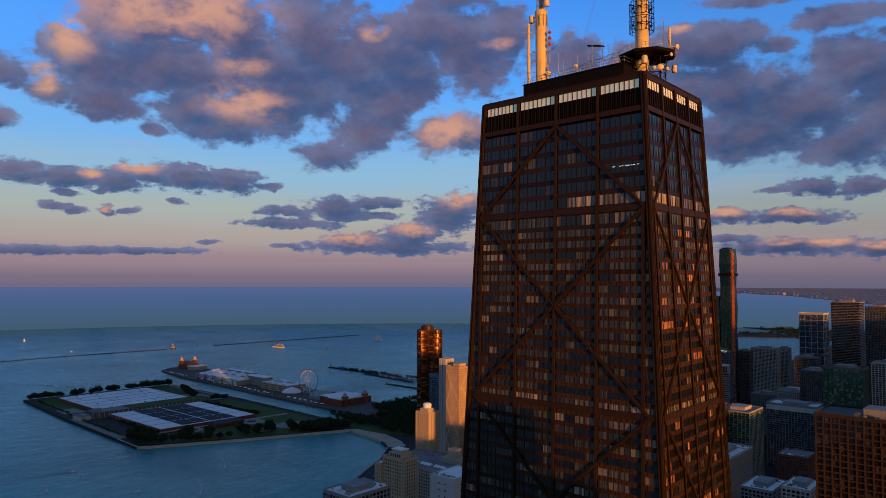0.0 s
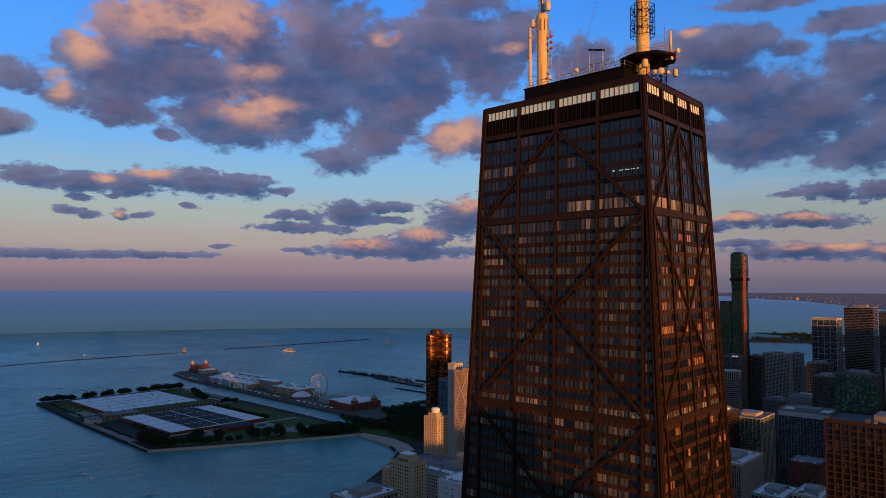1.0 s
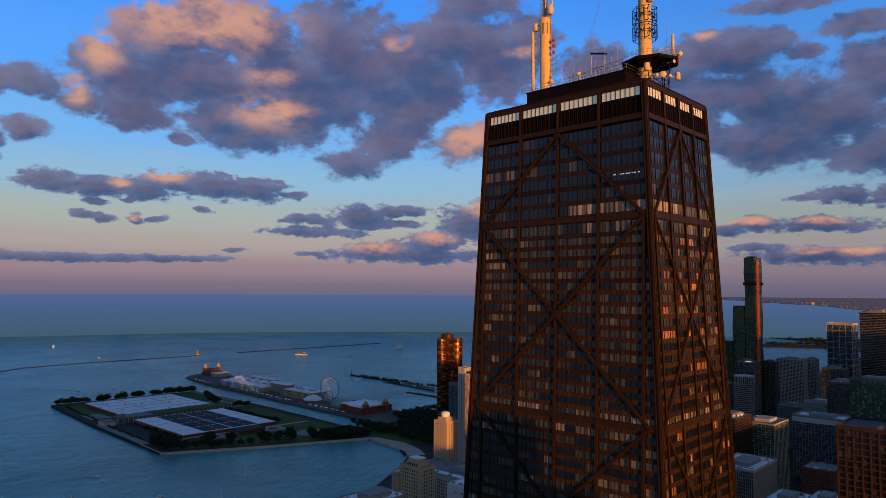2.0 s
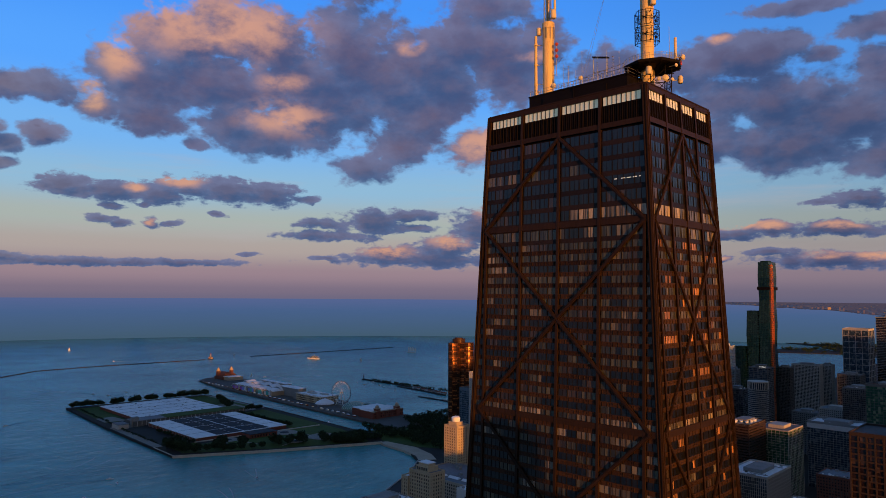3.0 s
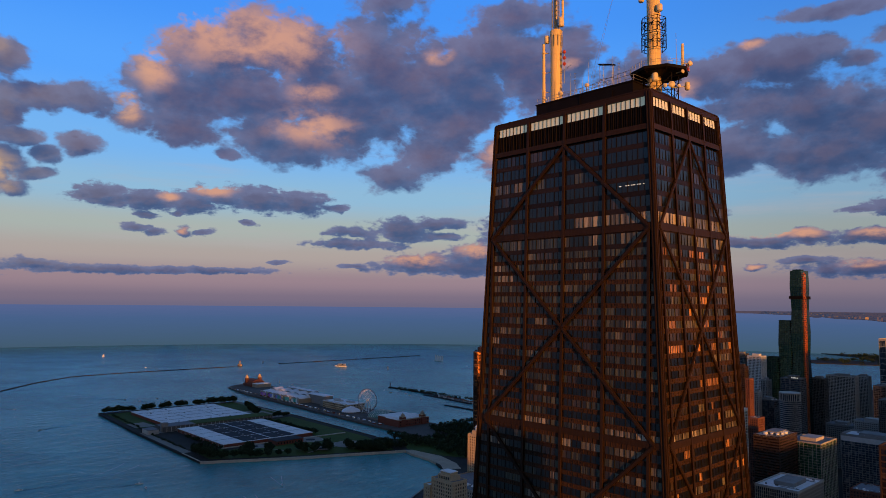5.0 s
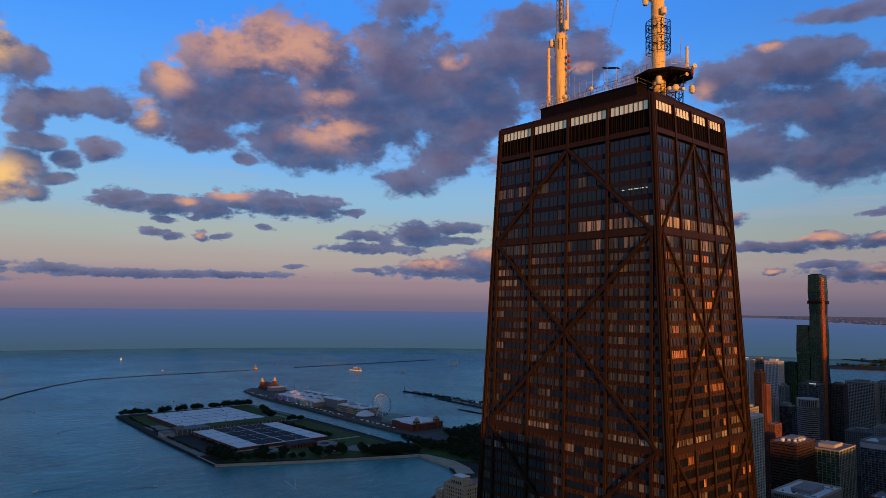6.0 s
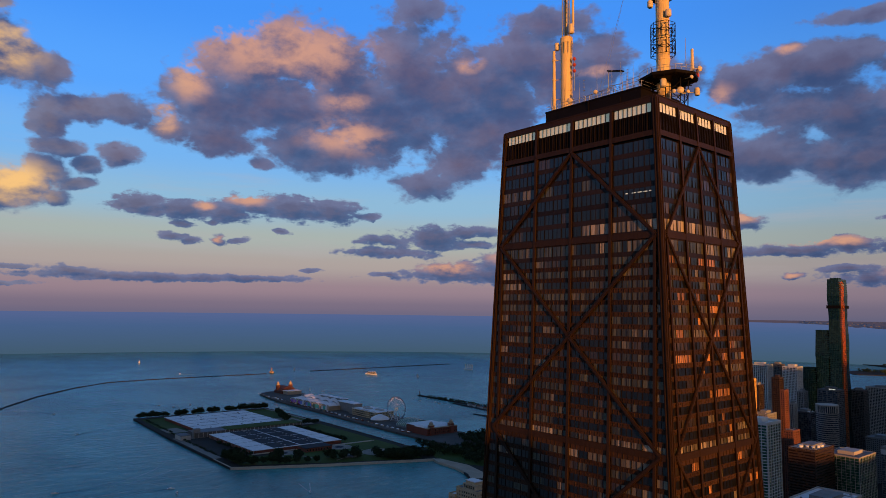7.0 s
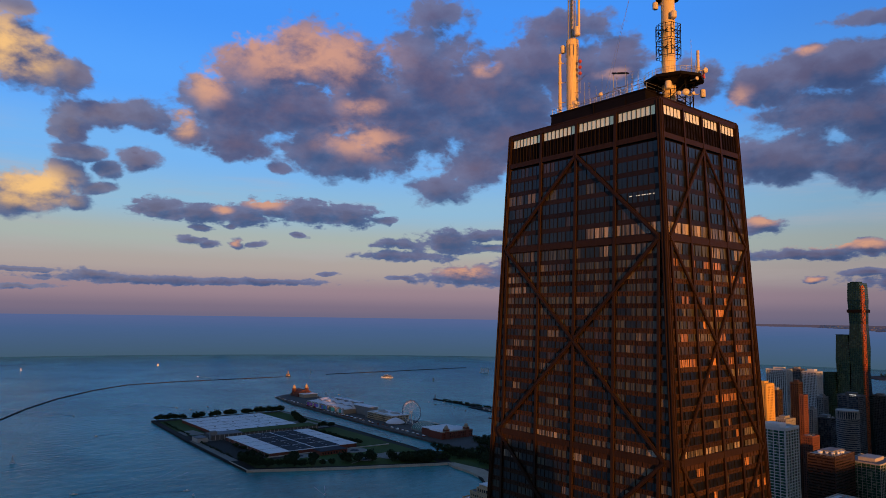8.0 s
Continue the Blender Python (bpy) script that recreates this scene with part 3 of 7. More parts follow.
def mesh_of(name, bm, mat, smooth=False):
    me = bpy.data.meshes.new(name)
    bm.normal_update()
    bm.to_mesh(me)
    bm.free()
    me.materials.append(mat)
    if smooth:
        me.polygons.foreach_set("use_smooth", [True] * len(me.polygons))
    return me


def part(name, bm, mat, parent, label="", kind="", smooth=False):
    ob = new(name, mesh_of(name, bm, mat, smooth))
    ob.parent = parent
    return tagged(ob, label, kind=kind)


def piece(name, mesh, parent, at, kind=""):
    ob = new(name, mesh)
    ob.parent = parent
    ob.location = at
    return tagged(ob, kind=kind)


def thing(name, label, category, at=(0, 0, 0), group="", kind=""):
    ob = new(name)
    ob.empty_display_size = 1.0
    ob.location = at
    return tagged(ob, label, category, group, kind)


def setting(name, bm, mat, label, category, kind="structure", smooth=False):
    return tagged(new(name, mesh_of(name, bm, mat, smooth)), label, category, kind=kind)


# ---- the large setting: lake, land, distance ----
CX, CY, EYE_Z, FAR = -104.0, 160.0, 284.1, 4880.0
LAKE_Z = -4.0

bm = bmesh.new()
HORIZON_R = (EYE_Z - LAKE_Z) / math.tan(radians(0.35))
rings = [0, 300, 800, 1600, 3000, 5000, 9000, HORIZON_R]
prev = None
for r in rings[1:]:
    cur = [bm.verts.new((CX + r * math.cos(k * math.tau / 180), CY + r * math.sin(k * math.tau / 180), LAKE_Z)) for k in range(180)]
    if prev is None:
        bm.faces.new(cur)
    else:
        for k in range(180):
            j = (k + 1) % 180
            bm.faces.new((prev[k], cur[k], cur[j], prev[j]))
    prev = cur
setting("water", bm, WATER, "blue-green lake water with small evening waves", "lake")

# land: the city shore, and the filtration island with its park joined to it
SHORE = [(-2500, 30000), (-200, 3000), (150, 700), (400, 250), (540, -100), (600, -440), (672, -505), (725, -600), (775, -665), (850, -706), (931, -716),
         (1030, -765), (1010, -860), (1020, -1000), (1080, -1080), (1040, -1150), (900, -1230), (780, -1300), (720, -1420), (640, -1700), (640, -3000), (700, -3560), (650, -4400), (500, -6000), (300, -30000)]
ISLE = [(931, -716), (1030, -765), (1078, -752), (1210, -758), (1410, -766), (1747, -762), (1765, -402), (1440, -383), (1094, -373), (1012, -530)]
bm = bmesh.new()
edge = [bm.verts.new((x, y, 0.0)) for x, y in SHORE]
foot = [bm.verts.new((x, y, LAKE_Z - 3)) for x, y in SHORE]
west = [bm.verts.new((-30000, y, 0.0)) for x, y in SHORE]
for k in range(len(edge) - 1):
    bm.faces.new((edge[k], west[k], west[k + 1], edge[k + 1]))
    bm.faces.new((edge[k], edge[k + 1], foot[k + 1], foot[k]))
top = [bm.verts.new((x, y, 0.0)) for x, y in ISLE]
foot = [bm.verts.new((x, y, LAKE_Z - 3)) for x, y in ISLE]
hub = bm.verts.new((1350, -570, 0.0))
for k in range(len(top)):
    j = (k + 1) % len(top)
    bm.faces.new((hub, top[k], top[j]))
    if k:
        bm.faces.new((top[k], foot[k], foot[j], top[j]))
bmesh.ops.remove_doubles(bm, verts=bm.verts[:], dist=0.01)
setting("ground", bm, CITY_GROUND, "dark city ground of streets and yards", "ground")

# the museum campus peninsula to the south
bm = bmesh.new()
slab(bm, [(700, -3690), (930, -3770), (1180, -3640), (1330, -3800), (1210, -3960), (1000, -3990), (1180, -4300), (1440, -4480), (1470, -4690), (1250, -4800), (700, -4850)], LAKE_Z - 1, -1.0)
setting("peninsula_ground", bm, CITY_GROUND, "dark grassy park peninsula in the lake", "land")

# the far lake and the far south shore, as one plain self-lit backdrop of painted distance
backdrop = thing("backdrop", "far lake and low south shore under the horizon", "distance", (CX, CY, 0), kind="structure")
HOR = EYE_Z - FAR * math.tan(radians(0.35))


def far_point(az, z, r=FAR):
    return Vector((r * math.sin(radians(az)), r * math.cos(radians(az)), z))


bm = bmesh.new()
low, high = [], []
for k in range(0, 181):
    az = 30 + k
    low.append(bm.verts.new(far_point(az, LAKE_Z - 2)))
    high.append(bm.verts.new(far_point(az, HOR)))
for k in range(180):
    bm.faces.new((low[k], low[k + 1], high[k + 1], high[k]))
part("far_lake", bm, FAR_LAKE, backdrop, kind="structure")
SHORELINE = [(151, 240.5), (157.2, 238.5), (158.6, 234), (160.6, 229), (161.5, 217), (161.9, 222), (162.6, 213), (164.6, 209), (165.8, 198), (167, 186), (168.8, 172), (171, 150), (175, 110), (182, 40), (205, 0)]


def shoreline(az):
    for (a0, z0), (a1, z1) in zip(SHORELINE, SHORELINE[1:]):
        if a0 <= az <= a1:
            return z0 + (z1 - z0) * (az - a0) / (a1 - a0)
    return 0


bm = bmesh.new()
prev = None
for k in range(0, 541):
    az = 151 + k * 0.1
    cur = (bm.verts.new(far_point(az, shoreline(az) + 1.6 * noise.noise((az * 5, 0, 0)), FAR - 12)), bm.verts.new(far_point(az, HOR + 0.8 * noise.noise((az * 6, 5, 0)), FAR - 12)))
    if prev:
        bm.faces.new((prev[0], cur[0], cur[1], prev[1]))
    prev = cur
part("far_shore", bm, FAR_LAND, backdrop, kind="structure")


def far_block(bm, az, z, w, h, r, deep=3.0):
    c = far_point(az, z, r)
    side = Vector((math.cos(radians(az)), -math.sin(radians(az)), 0)) * w / 2
    back = Vector((math.sin(radians(az)), math.cos(radians(az)), 0)) * deep
    base = [c - side, c + side, c + side + back, c - side + back]
    quadbox(bm, base, [p + Vector((0, 0, h)) for p in base])


rng = random.Random(4)
bm = bmesh.new()
for k in range(1600):
    az = rng.uniform(158.0, 200)
    zs = shoreline(az)
    f = rng.random() ** 1.5
    z = zs + 1 + (HOR - zs - 3) * f
    w, h = rng.uniform(4, 16) * (1.1 - 0.7 * f), rng.uniform(2.5, 6.5) * (1.1 - 0.75 * f)
    if rng.random() < 0.1:
        h *= 2.2
    far_block(bm, az, z, w, h, FAR - 20 - 20 * (1 - f))
bmesh.ops.recalc_face_normals(bm, faces=bm.faces[:])
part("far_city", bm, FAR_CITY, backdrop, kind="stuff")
bm = bmesh.new()
for k in range(500):
    az = rng.uniform(159.0, 200)
    zs = shoreline(az)
    far_block(bm, az, zs + rng.uniform(-1, 4), rng.uniform(6, 26), rng.uniform(1.5, 4.0), FAR - 45)
bmesh.ops.recalc_face_normals(bm, faces=bm.faces[:])
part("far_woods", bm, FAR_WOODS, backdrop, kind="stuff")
# the towers on the far shore, one with sunlight painted as a gold glow
for az, w, h, sunlit in ((161.0, 12, 7, 0), (161.9, 9, 9, 0), (162.3, 14, 6, 0), (163.5, 8, 11, 0), (163.9, 12, 13, 0), (164.2, 9, 15, 0), (164.6, 18, 13, 1), (165.25, 9, 21, 0), (165.5, 8, 18, 0), (166.4, 12, 10, 0), (166.75, 9, 20, 0), (167.3, 16, 9, 0), (168.2, 12, 9, 0)):
    bm = bmesh.new()
    far_block(bm, az, shoreline(az) + 4, w, h, FAR - 60, 6)
    far_block(bm, az, shoreline(az) + 4 + h, w * 0.4, 1.5, FAR - 59, 4)
    bmesh.ops.recalc_face_normals(bm, faces=bm.faces[:])
    part("far_tower", bm, FAR_GOLD if sunlit else FAR_ROSE, backdrop)

# ---- the braced dark skyscraper ----
TOP, MID_Y = 335.0, -2.05


def half_w(z):
    return 40.4 - 16.0 * z / TOP


def half_d(z):
    return 27.2 - 9.9 * z / TOP


def on_face(side, u, z, out):
    """A place on a leaning face: u along it, out away from it."""
    if side == "n":
        return Vector((u, MID_Y + half_d(z) + out, z))
    if side == "s":
        return Vector((-u, MID_Y - half_d(z) - out, z))
    if side == "w":
        return Vector((-half_w(z) - out, MID_Y + u, z))
    return Vector((half_w(z) + out, MID_Y - u, z))


def face_bar(bm, side, u0, z0, u1, z1, width, back, front, upright=False):
    """A flat bar lying on a face from (u0, z0) to (u1, z1)."""
    du, dz = u1 - u0, z1 - z0
    l = math.hypot(du, dz)
    nu, nz = (-dz / l * width / 2, du / l * width / 2)
    low = [on_face(side, u0 - nu, z0 - nz, back), on_face(side, u0 + nu, z0 + nz, back), on_face(side, u0 + nu, z0 + nz, front), on_face(side, u0 - nu, z0 - nz, front)]
    high = [on_face(side, u1 - nu, z1 - nz, back), on_face(side, u1 + nu, z1 + nz, back), on_face(side, u1 + nu, z1 + nz, front), on_face(side, u1 - nu, z1 - nz, front)]
    quadbox(bm, low, high)


def fix(bm):
    bmesh.ops.recalc_face_normals(bm, faces=bm.faces[:])
    return bm


tower = thing("skyscraper", "tall tapering dark bronze skyscraper with crossed braces", "skyscraper")

# the body behind the fronts
bm = bmesh.new()
quadbox(bm, [(-half_w(0) + .6, MID_Y - half_d(0) + .6, 0), (half_w(0) - .6, MID_Y - half_d(0) + .6, 0), (half_w(0) - .6, MID_Y + half_d(0) - .6, 0), (-half_w(0) + .6, MID_Y + half_d(0) - .6, 0)],
        [(-half_w(TOP) + .6, MID_Y - half_d(TOP) + .6, 334.6), (half_w(TOP) - .6, MID_Y - half_d(TOP) + .6, 334.6), (half_w(TOP) - .6, MID_Y + half_d(TOP) - .6, 334.6), (-half_w(TOP) + .6, MID_Y + half_d(TOP) - .6, 334.6)])
part("body", bm, BLACK, tower)

# storeys: height of the windows' middle, of the panes, and what hangs behind them
ROWS = [(323.7, 2.5, "office"), (319.9, 2.55, "office"), (316.1, 2.55, "office"), (312.3, 2.55, "office"), (308.5, 2.5, "office"), (304.7, 2.5, "blind"), (300.0, 2.5, "mixed")]
ROWS += [(296.75 - 2.83 * k, 1.68, "room") for k in range(15)]
ROWS += [(254.3, 1.6, "blind")]
ROWS += [(250.2 - 2.88 * k, 1.75, "room") for k in range(12)]
LOW_ROWS = [(212.0 - 3.3 * k, 2.1, "room") for k in range(62)]
NODES = [302.3, 253.0, 204.0, 155.0, 106.0, 57.0, 8.0]
NODE_SPAN = {"n": 24.4, "s": 24.4, "w": 16.6, "e": 16.6}
STEP = {"n": 12.2, "s": 12.2, "w": 8.2, "e": 8.2}
PANES = {"n": 8, "s": 8, "w": 5, "e": 5}
COL_W = {"n": 0.85, "s": 0.85, "w": 0.66, "e": 0.66}


def reach(side, z):
    return half_w(z) if side in "ns" else half_d(z)


def columns_at(side, z):
    s, r = STEP[side], reach(side, z)
    cols = [-s, 0.0, s]
    if z < NODES[0]:
        cols += [-NODE_SPAN[side], NODE_SPAN[side]]
    for far in (NODE_SPAN[side] + s,):
        if r > far + 1.5:
            cols += [-far, far]
    return sorted(cols)


WEIGHTS = {"office": (("dark", 7), ("blue", 10), ("brown", 2.0), ("olive", 0.4), ("tan", 0.15)),
           "mixed": (("pale", 3), ("olive", 5), ("dark", 3), ("tan", 2)),
           "north": (("dark", 5), ("olive", 11), ("brown", 2), ("tan", 2.2), ("pale", 0.9)),
           "north_low": (("dark", 10), ("olive", 5), ("brown", 3), ("tan", 1.6), ("pale", 0.6)),
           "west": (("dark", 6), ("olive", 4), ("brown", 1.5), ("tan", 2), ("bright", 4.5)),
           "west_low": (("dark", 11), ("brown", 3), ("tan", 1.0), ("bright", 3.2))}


def choose_look(side, kind, z, u):
    """What is drawn or stands behind a window; the sun-orange only west and east."""
    if kind == "blind" and z > 300:
        if side == "n" and u > -6.5:
            kind = "office"
        else:
            return "pale" if rng.random() < 0.85 else "tan"
    if kind == "office" and side == "n" and 307 < z < 310 and u > 21:
        return "pale"
    if kind == "blind":
        return rng.choice(("tan", "tan", "pale", "olive"))
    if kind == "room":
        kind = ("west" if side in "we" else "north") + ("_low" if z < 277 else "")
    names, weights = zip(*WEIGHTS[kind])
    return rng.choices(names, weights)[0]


left = 0
pane_mesh = {}


def pane_object(side, w, h, kind, at):
    key = (side, round(w, 2), h, kind)
    if key not in pane_mesh:
        bm = bmesh.new()
        if side == "n":
            box(bm, -w / 2, w / 2, -0.05, 0.05, -h / 2, h / 2)
        else:
            box(bm, -0.05, 0.05, -w / 2, w / 2, -h / 2, h / 2)
        pane_mesh[key] = mesh_of("window_pane", bm, PANE_MATS[kind][0])
    return piece("window_pane", pane_mesh[key], tower, at)


rng = random.Random(11)
for side in "nwse":
    seen = side in "nw"
    rest = {k: bmesh.new() for k in LOOKS}
    mull = bmesh.new()
    band = bmesh.new()
    rows = ROWS + LOW_ROWS
    for i, (zc, h, kind) in enumerate(rows):
        r = reach(side, zc)
        cols = [-r + 0.45] + columns_at(side, zc) + [r - 0.45]
        below = rows[i + 1][0] + rows[i + 1][1] / 2 if i + 1 < len(rows) else zc - h / 2 - 1.2
        # the spandrel under this row of windows: a proud strip with a sill ledge
        z1, z0 = zc - h / 2, below
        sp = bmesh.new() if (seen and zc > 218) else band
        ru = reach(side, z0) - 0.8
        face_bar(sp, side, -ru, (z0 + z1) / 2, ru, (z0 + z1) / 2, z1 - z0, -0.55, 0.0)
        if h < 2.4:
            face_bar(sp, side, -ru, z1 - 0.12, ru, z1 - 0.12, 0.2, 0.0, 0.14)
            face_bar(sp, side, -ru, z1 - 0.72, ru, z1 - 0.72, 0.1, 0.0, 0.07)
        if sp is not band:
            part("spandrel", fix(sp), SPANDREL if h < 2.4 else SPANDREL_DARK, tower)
        for a, b in zip(cols, cols[1:]):
            wa, wb = a + COL_W[side] / 2, b - COL_W[side] / 2
            span = wb - wa
            if span < 0.7:
                continue
            n = max(1, round(span / ((STEP[side] - COL_W[side]) / PANES[side])))
            pitch = span / n
            for k in range(n):
                u = wa + (k + 0.5) * pitch
                if k == 0 or left <= 0:
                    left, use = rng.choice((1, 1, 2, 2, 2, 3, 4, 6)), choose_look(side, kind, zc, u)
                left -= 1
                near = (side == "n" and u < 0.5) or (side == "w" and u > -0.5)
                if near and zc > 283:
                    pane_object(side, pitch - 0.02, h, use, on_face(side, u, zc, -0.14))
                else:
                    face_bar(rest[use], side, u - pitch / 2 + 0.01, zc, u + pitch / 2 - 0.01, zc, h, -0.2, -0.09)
                if seen and h < 2.4 and zc > 120:
                    face_bar(band, side, u, z0, u, z1, 0.14, 0.0, 0.10)
                if k:
                    broad = k % 2 == 0
                    face_bar(mull, side, wa + k * pitch, zc - h / 2 - (0.8 if h < 2.4 else 0.0), wa + k * pitch, zc + h / 2, 0.14 if broad else 0.08, -0.2, 0.05 if broad else -0.04)
    for k, b in rest.items():
        if len(b.verts):
            part("window_panes", fix(b), PANE_MATS[k][1], tower, kind="stuff")
    part("mullions", fix(mull), LOUVRE, tower, kind="stuff")
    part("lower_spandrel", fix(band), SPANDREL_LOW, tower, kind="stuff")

    # columns with their outer flanges
    for c in (-STEP[side], 0.0, STEP[side]):
        bm = bmesh.new()
        face_bar(bm, side, c, 0, c, 334.0, COL_W[side] * 0.55, -0.5, 0.40)
        face_bar(bm, side, c, 0, c, 334.0, COL_W[side] * 0.9, 0.30, 0.46)
        part("column", fix(bm), BRONZE, tower)
    for sgn in (-1, 1):
        c = sgn * NODE_SPAN[side]
        bm = bmesh.new()
        face_bar(bm, side, c, 0, c, NODES[0] + 1, COL_W[side] * 0.55, -0.5, 0.38)
        face_bar(bm, side, c, 0, c, NODES[0] + 1, COL_W[side] * 0.85, 0.28, 0.44)
        part("column", fix(bm), BRONZE, tower)
        far = c + sgn * STEP[side]
        zt = (40.4 - abs(far) - 1) / 16.0 * TOP if side in "ns" else (27.2 - abs(far) - 1) / 9.9 * TOP
        if zt > 5:
            bm = bmesh.new()
            face_bar(bm, side, far, 0, far, zt, COL_W[side] * 0.8, -0.5, 0.5)
            part("column", fix(bm), BRONZE, tower)
    # crossed braces
    span = NODE_SPAN[side]
    w = 0.88 if side in "ns" else 0.66

    def edge_u(z):
        return min(span + 0.3, reach(side, z) - 0.8) if z > 290 else min(reach(side, z) - 1.2, span + 1.6)
    zc = 325.3
    for node_z in NODES:
        for sgn in (-1, 1):
            bm = bmesh.new()
            face_bar(bm, side, 0, zc, sgn * edge_u(node_z), node_z, w, 0.2, 0.58)
            face_bar(bm, side, 0, zc, sgn * edge_u(node_z), node_z, w * 0.45, 0.58, 0.66)
            part("brace", fix(bm), BRONZE, tower)
        if node_z < 10:
            break
        zc = node_z - 24.0
        for sgn in (-1, 1):
            bm = bmesh.new()
            face_bar(bm, side, sgn * edge_u(node_z), node_z, 0, zc, w, 0.2, 0.58)
            face_bar(bm, side, sgn * edge_u(node_z), node_z, 0, zc, w * 0.45, 0.58, 0.66)
            part("brace", fix(bm), BRONZE, tower)
        bm = bmesh.new()
        r = reach(side, node_z) - 0.6
        face_bar(bm, side, -r, node_z, r, node_z, 1.5, -0.3, 0.36)
        part("tie_beam", fix(bm), BRONZE, tower)
    bm = bmesh.new()
    r = reach(side, 326) - 0.6
    face_bar(bm, side, -r, 326.2, r, 326.2, 1.3, -0.3, 0.36)
    part("tie_beam", fix(bm), BRONZE, tower)
    # machine storeys: upright louvre blades
    bm = bmesh.new()
    r = reach(side, 330) - 0.9
    face_bar(bm, side, -r, 329.1, r, 329.1, 4.6, -0.55, -0.2)
    n = int(2 * r / 0.62)
    for k in range(n):
        u = -r + (k + 0.5) * 2 * r / n
        face_bar(bm, side, u, 326.9, u, 331.3, 0.16, -0.2, 0.06 if k % 2 else 0.2)
    part("louvre_band", fix(bm), LOUVRE, tower)
    # the lit crown
    r = reach(side, 333) - 1.3
    lights = bmesh.new()
    for b in range(4):
        a0 = -2 * STEP[side] + b * STEP[side] + COL_W[side] / 2 + 0.15
        a1 = a0 + STEP[side] - COL_W[side] - 0.3
        a0, a1 = max(a0, -r), min(a1, r)
        n = PANES[side]
        for k in range(n):
            u0, u1 = a0 + (a1 - a0) * k / n + 0.09, a0 + (a1 - a0) * (k + 1) / n - 0.09
            bm = bmesh.new() if seen else lights
            face_bar(bm, side, u0, 332.45, u1, 332.45, 2.2, -0.36, -0.22)
            if seen:
                part("crown_light_panel", fix(bm), CROWN, tower)
            post = bmesh.new()
            face_bar(post, side, u0 - 0.09, 331.3, u0 - 0.09, 333.6, 0.12, -0.3, -0.1)
            part("crown_mullion", fix(post), BRONZE, tower)
    if len(lights.verts):
        part("crown_light_panels", fix(lights), CROWN, tower, kind="stuff")
    else:
        lights.free()
    # parapet
    bm = bmesh.new()
    r = reach(side, 334) - 0.4
    face_bar(bm, side, -r, 334.3, r, 334.3, 1.4, -0.6, 0.3)
    face_bar(bm, side, -r, 335.05, r, 335.05, 0.25, -0.7, 0.45)
    part("parapet", fix(bm), BRONZE, tower)

# a lit office: ceiling lamps behind the glass
OFFICE_LAMP = glow_material("office_ceiling_lamp", (1.0, 0.86, 0.62), 0.42)
for u, width in ((-16.6, 0.7), (-18.6, 1.0), (-20.2, 1.1), (-21.7, 1.0), (-23.0, 0.5)):
    bm = bmesh.new()
    face_bar(bm, "n", u - width / 2, 312.6, u + width / 2, 312.6, 0.2, -0.09, -0.05)
    part("office_lamp", fix(bm), OFFICE_LAMP, tower, "lit ceiling lamp behind the window")

# corner columns: one broad splayed box with ridges on both fronts
for sx in (-1, 1):
    for sy in (-1, 1):
        bm = bmesh.new()

        def ring(z, inner, grow):
            x, y = sx * (half_w(z) + grow), MID_Y + sy * (half_d(z) + grow)
            xi, yi = x - sx * inner, y - sy * inner
            return [(x, y, z), (xi, y, z), (xi, yi, z), (x, yi, z)]
        quadbox(bm, ring(0, 1.25, 0.35), ring(335.0, 1.25, 0.35))
        part("corner_column", fix(bm), BRONZE, tower)
        for k in range(2):
            for axis in (0, 1):
                bm = bmesh.new()
                low, high = [], []
                for z, lst in ((0, low), (334.6, high)):
                    x, y = sx * (half_w(z) + 0.35), MID_Y + sy * (half_d(z) + 0.35)
                    o = 0.12 + k * 0.72
                    if axis == 0:
                        lst += [(x - sx * o, y, z), (x - sx * (o + 0.2), y, z), (x - sx * (o + 0.2), y + sy * 0.16, z), (x - sx * o, y + sy * 0.16, z)]
                    else:
                        lst += [(x, y - sy * o, z), (x, y - sy * (o + 0.2), z), (x + sx * 0.16, y - sy * (o + 0.2), z), (x + sx * 0.16, y - sy * o, z)]
                quadbox(bm, low, high)
                part("corner_rib", fix(bm), BRONZE, tower)

# roof, machine house
bm = bmesh.new()
box(bm, -24.0, 24.0, -18.9, 14.8, 334.6, 334.8)
part("roof", bm, BLACK, tower)
bm = bmesh.new()
box(bm, -15.0, 16.4, -11.0, 7.0, 334.8, 341.0)
box(bm, -15.2, 16.6, -11.2, 7.2, 341.0, 341.35)
box(bm, -9.0, 11.5, 7.0, 7.25, 337.4, 340.0)
box(bm, 1.0, 1.2, 7.25, 7.45, 335.0, 341.0)
box(bm, 14.2, 16.2, 7.0, 8.4, 334.8, 336.6)
box(bm, -23.0, 23.0, 13.6, 13.9, 334.8, 335.7)
part("machine_house", bm, BLACK, tower)

# steps and rail along the machine house
bm = bmesh.new()
for k in range(17):
    x = -15 + 31.3 * k / 16
    tube(bm, (x, 6.6, 341.3), (x, 6.6, 343.0), 0.06, n=5)
    tube(bm, (x, -10.6, 341.3), (x, -10.6, 343.0), 0.06, n=5)
for z in (342.1, 343.0):
    for y in (6.6, -10.6):
        tube(bm, (-15, y, z), (16.3, y, z), 0.05, n=5)
    for x in (-15, 16.3):
        tube(bm, (x, -10.6, z), (x, 6.6, z), 0.05, n=5)
part("roof_rail", bm, GALV, tower)


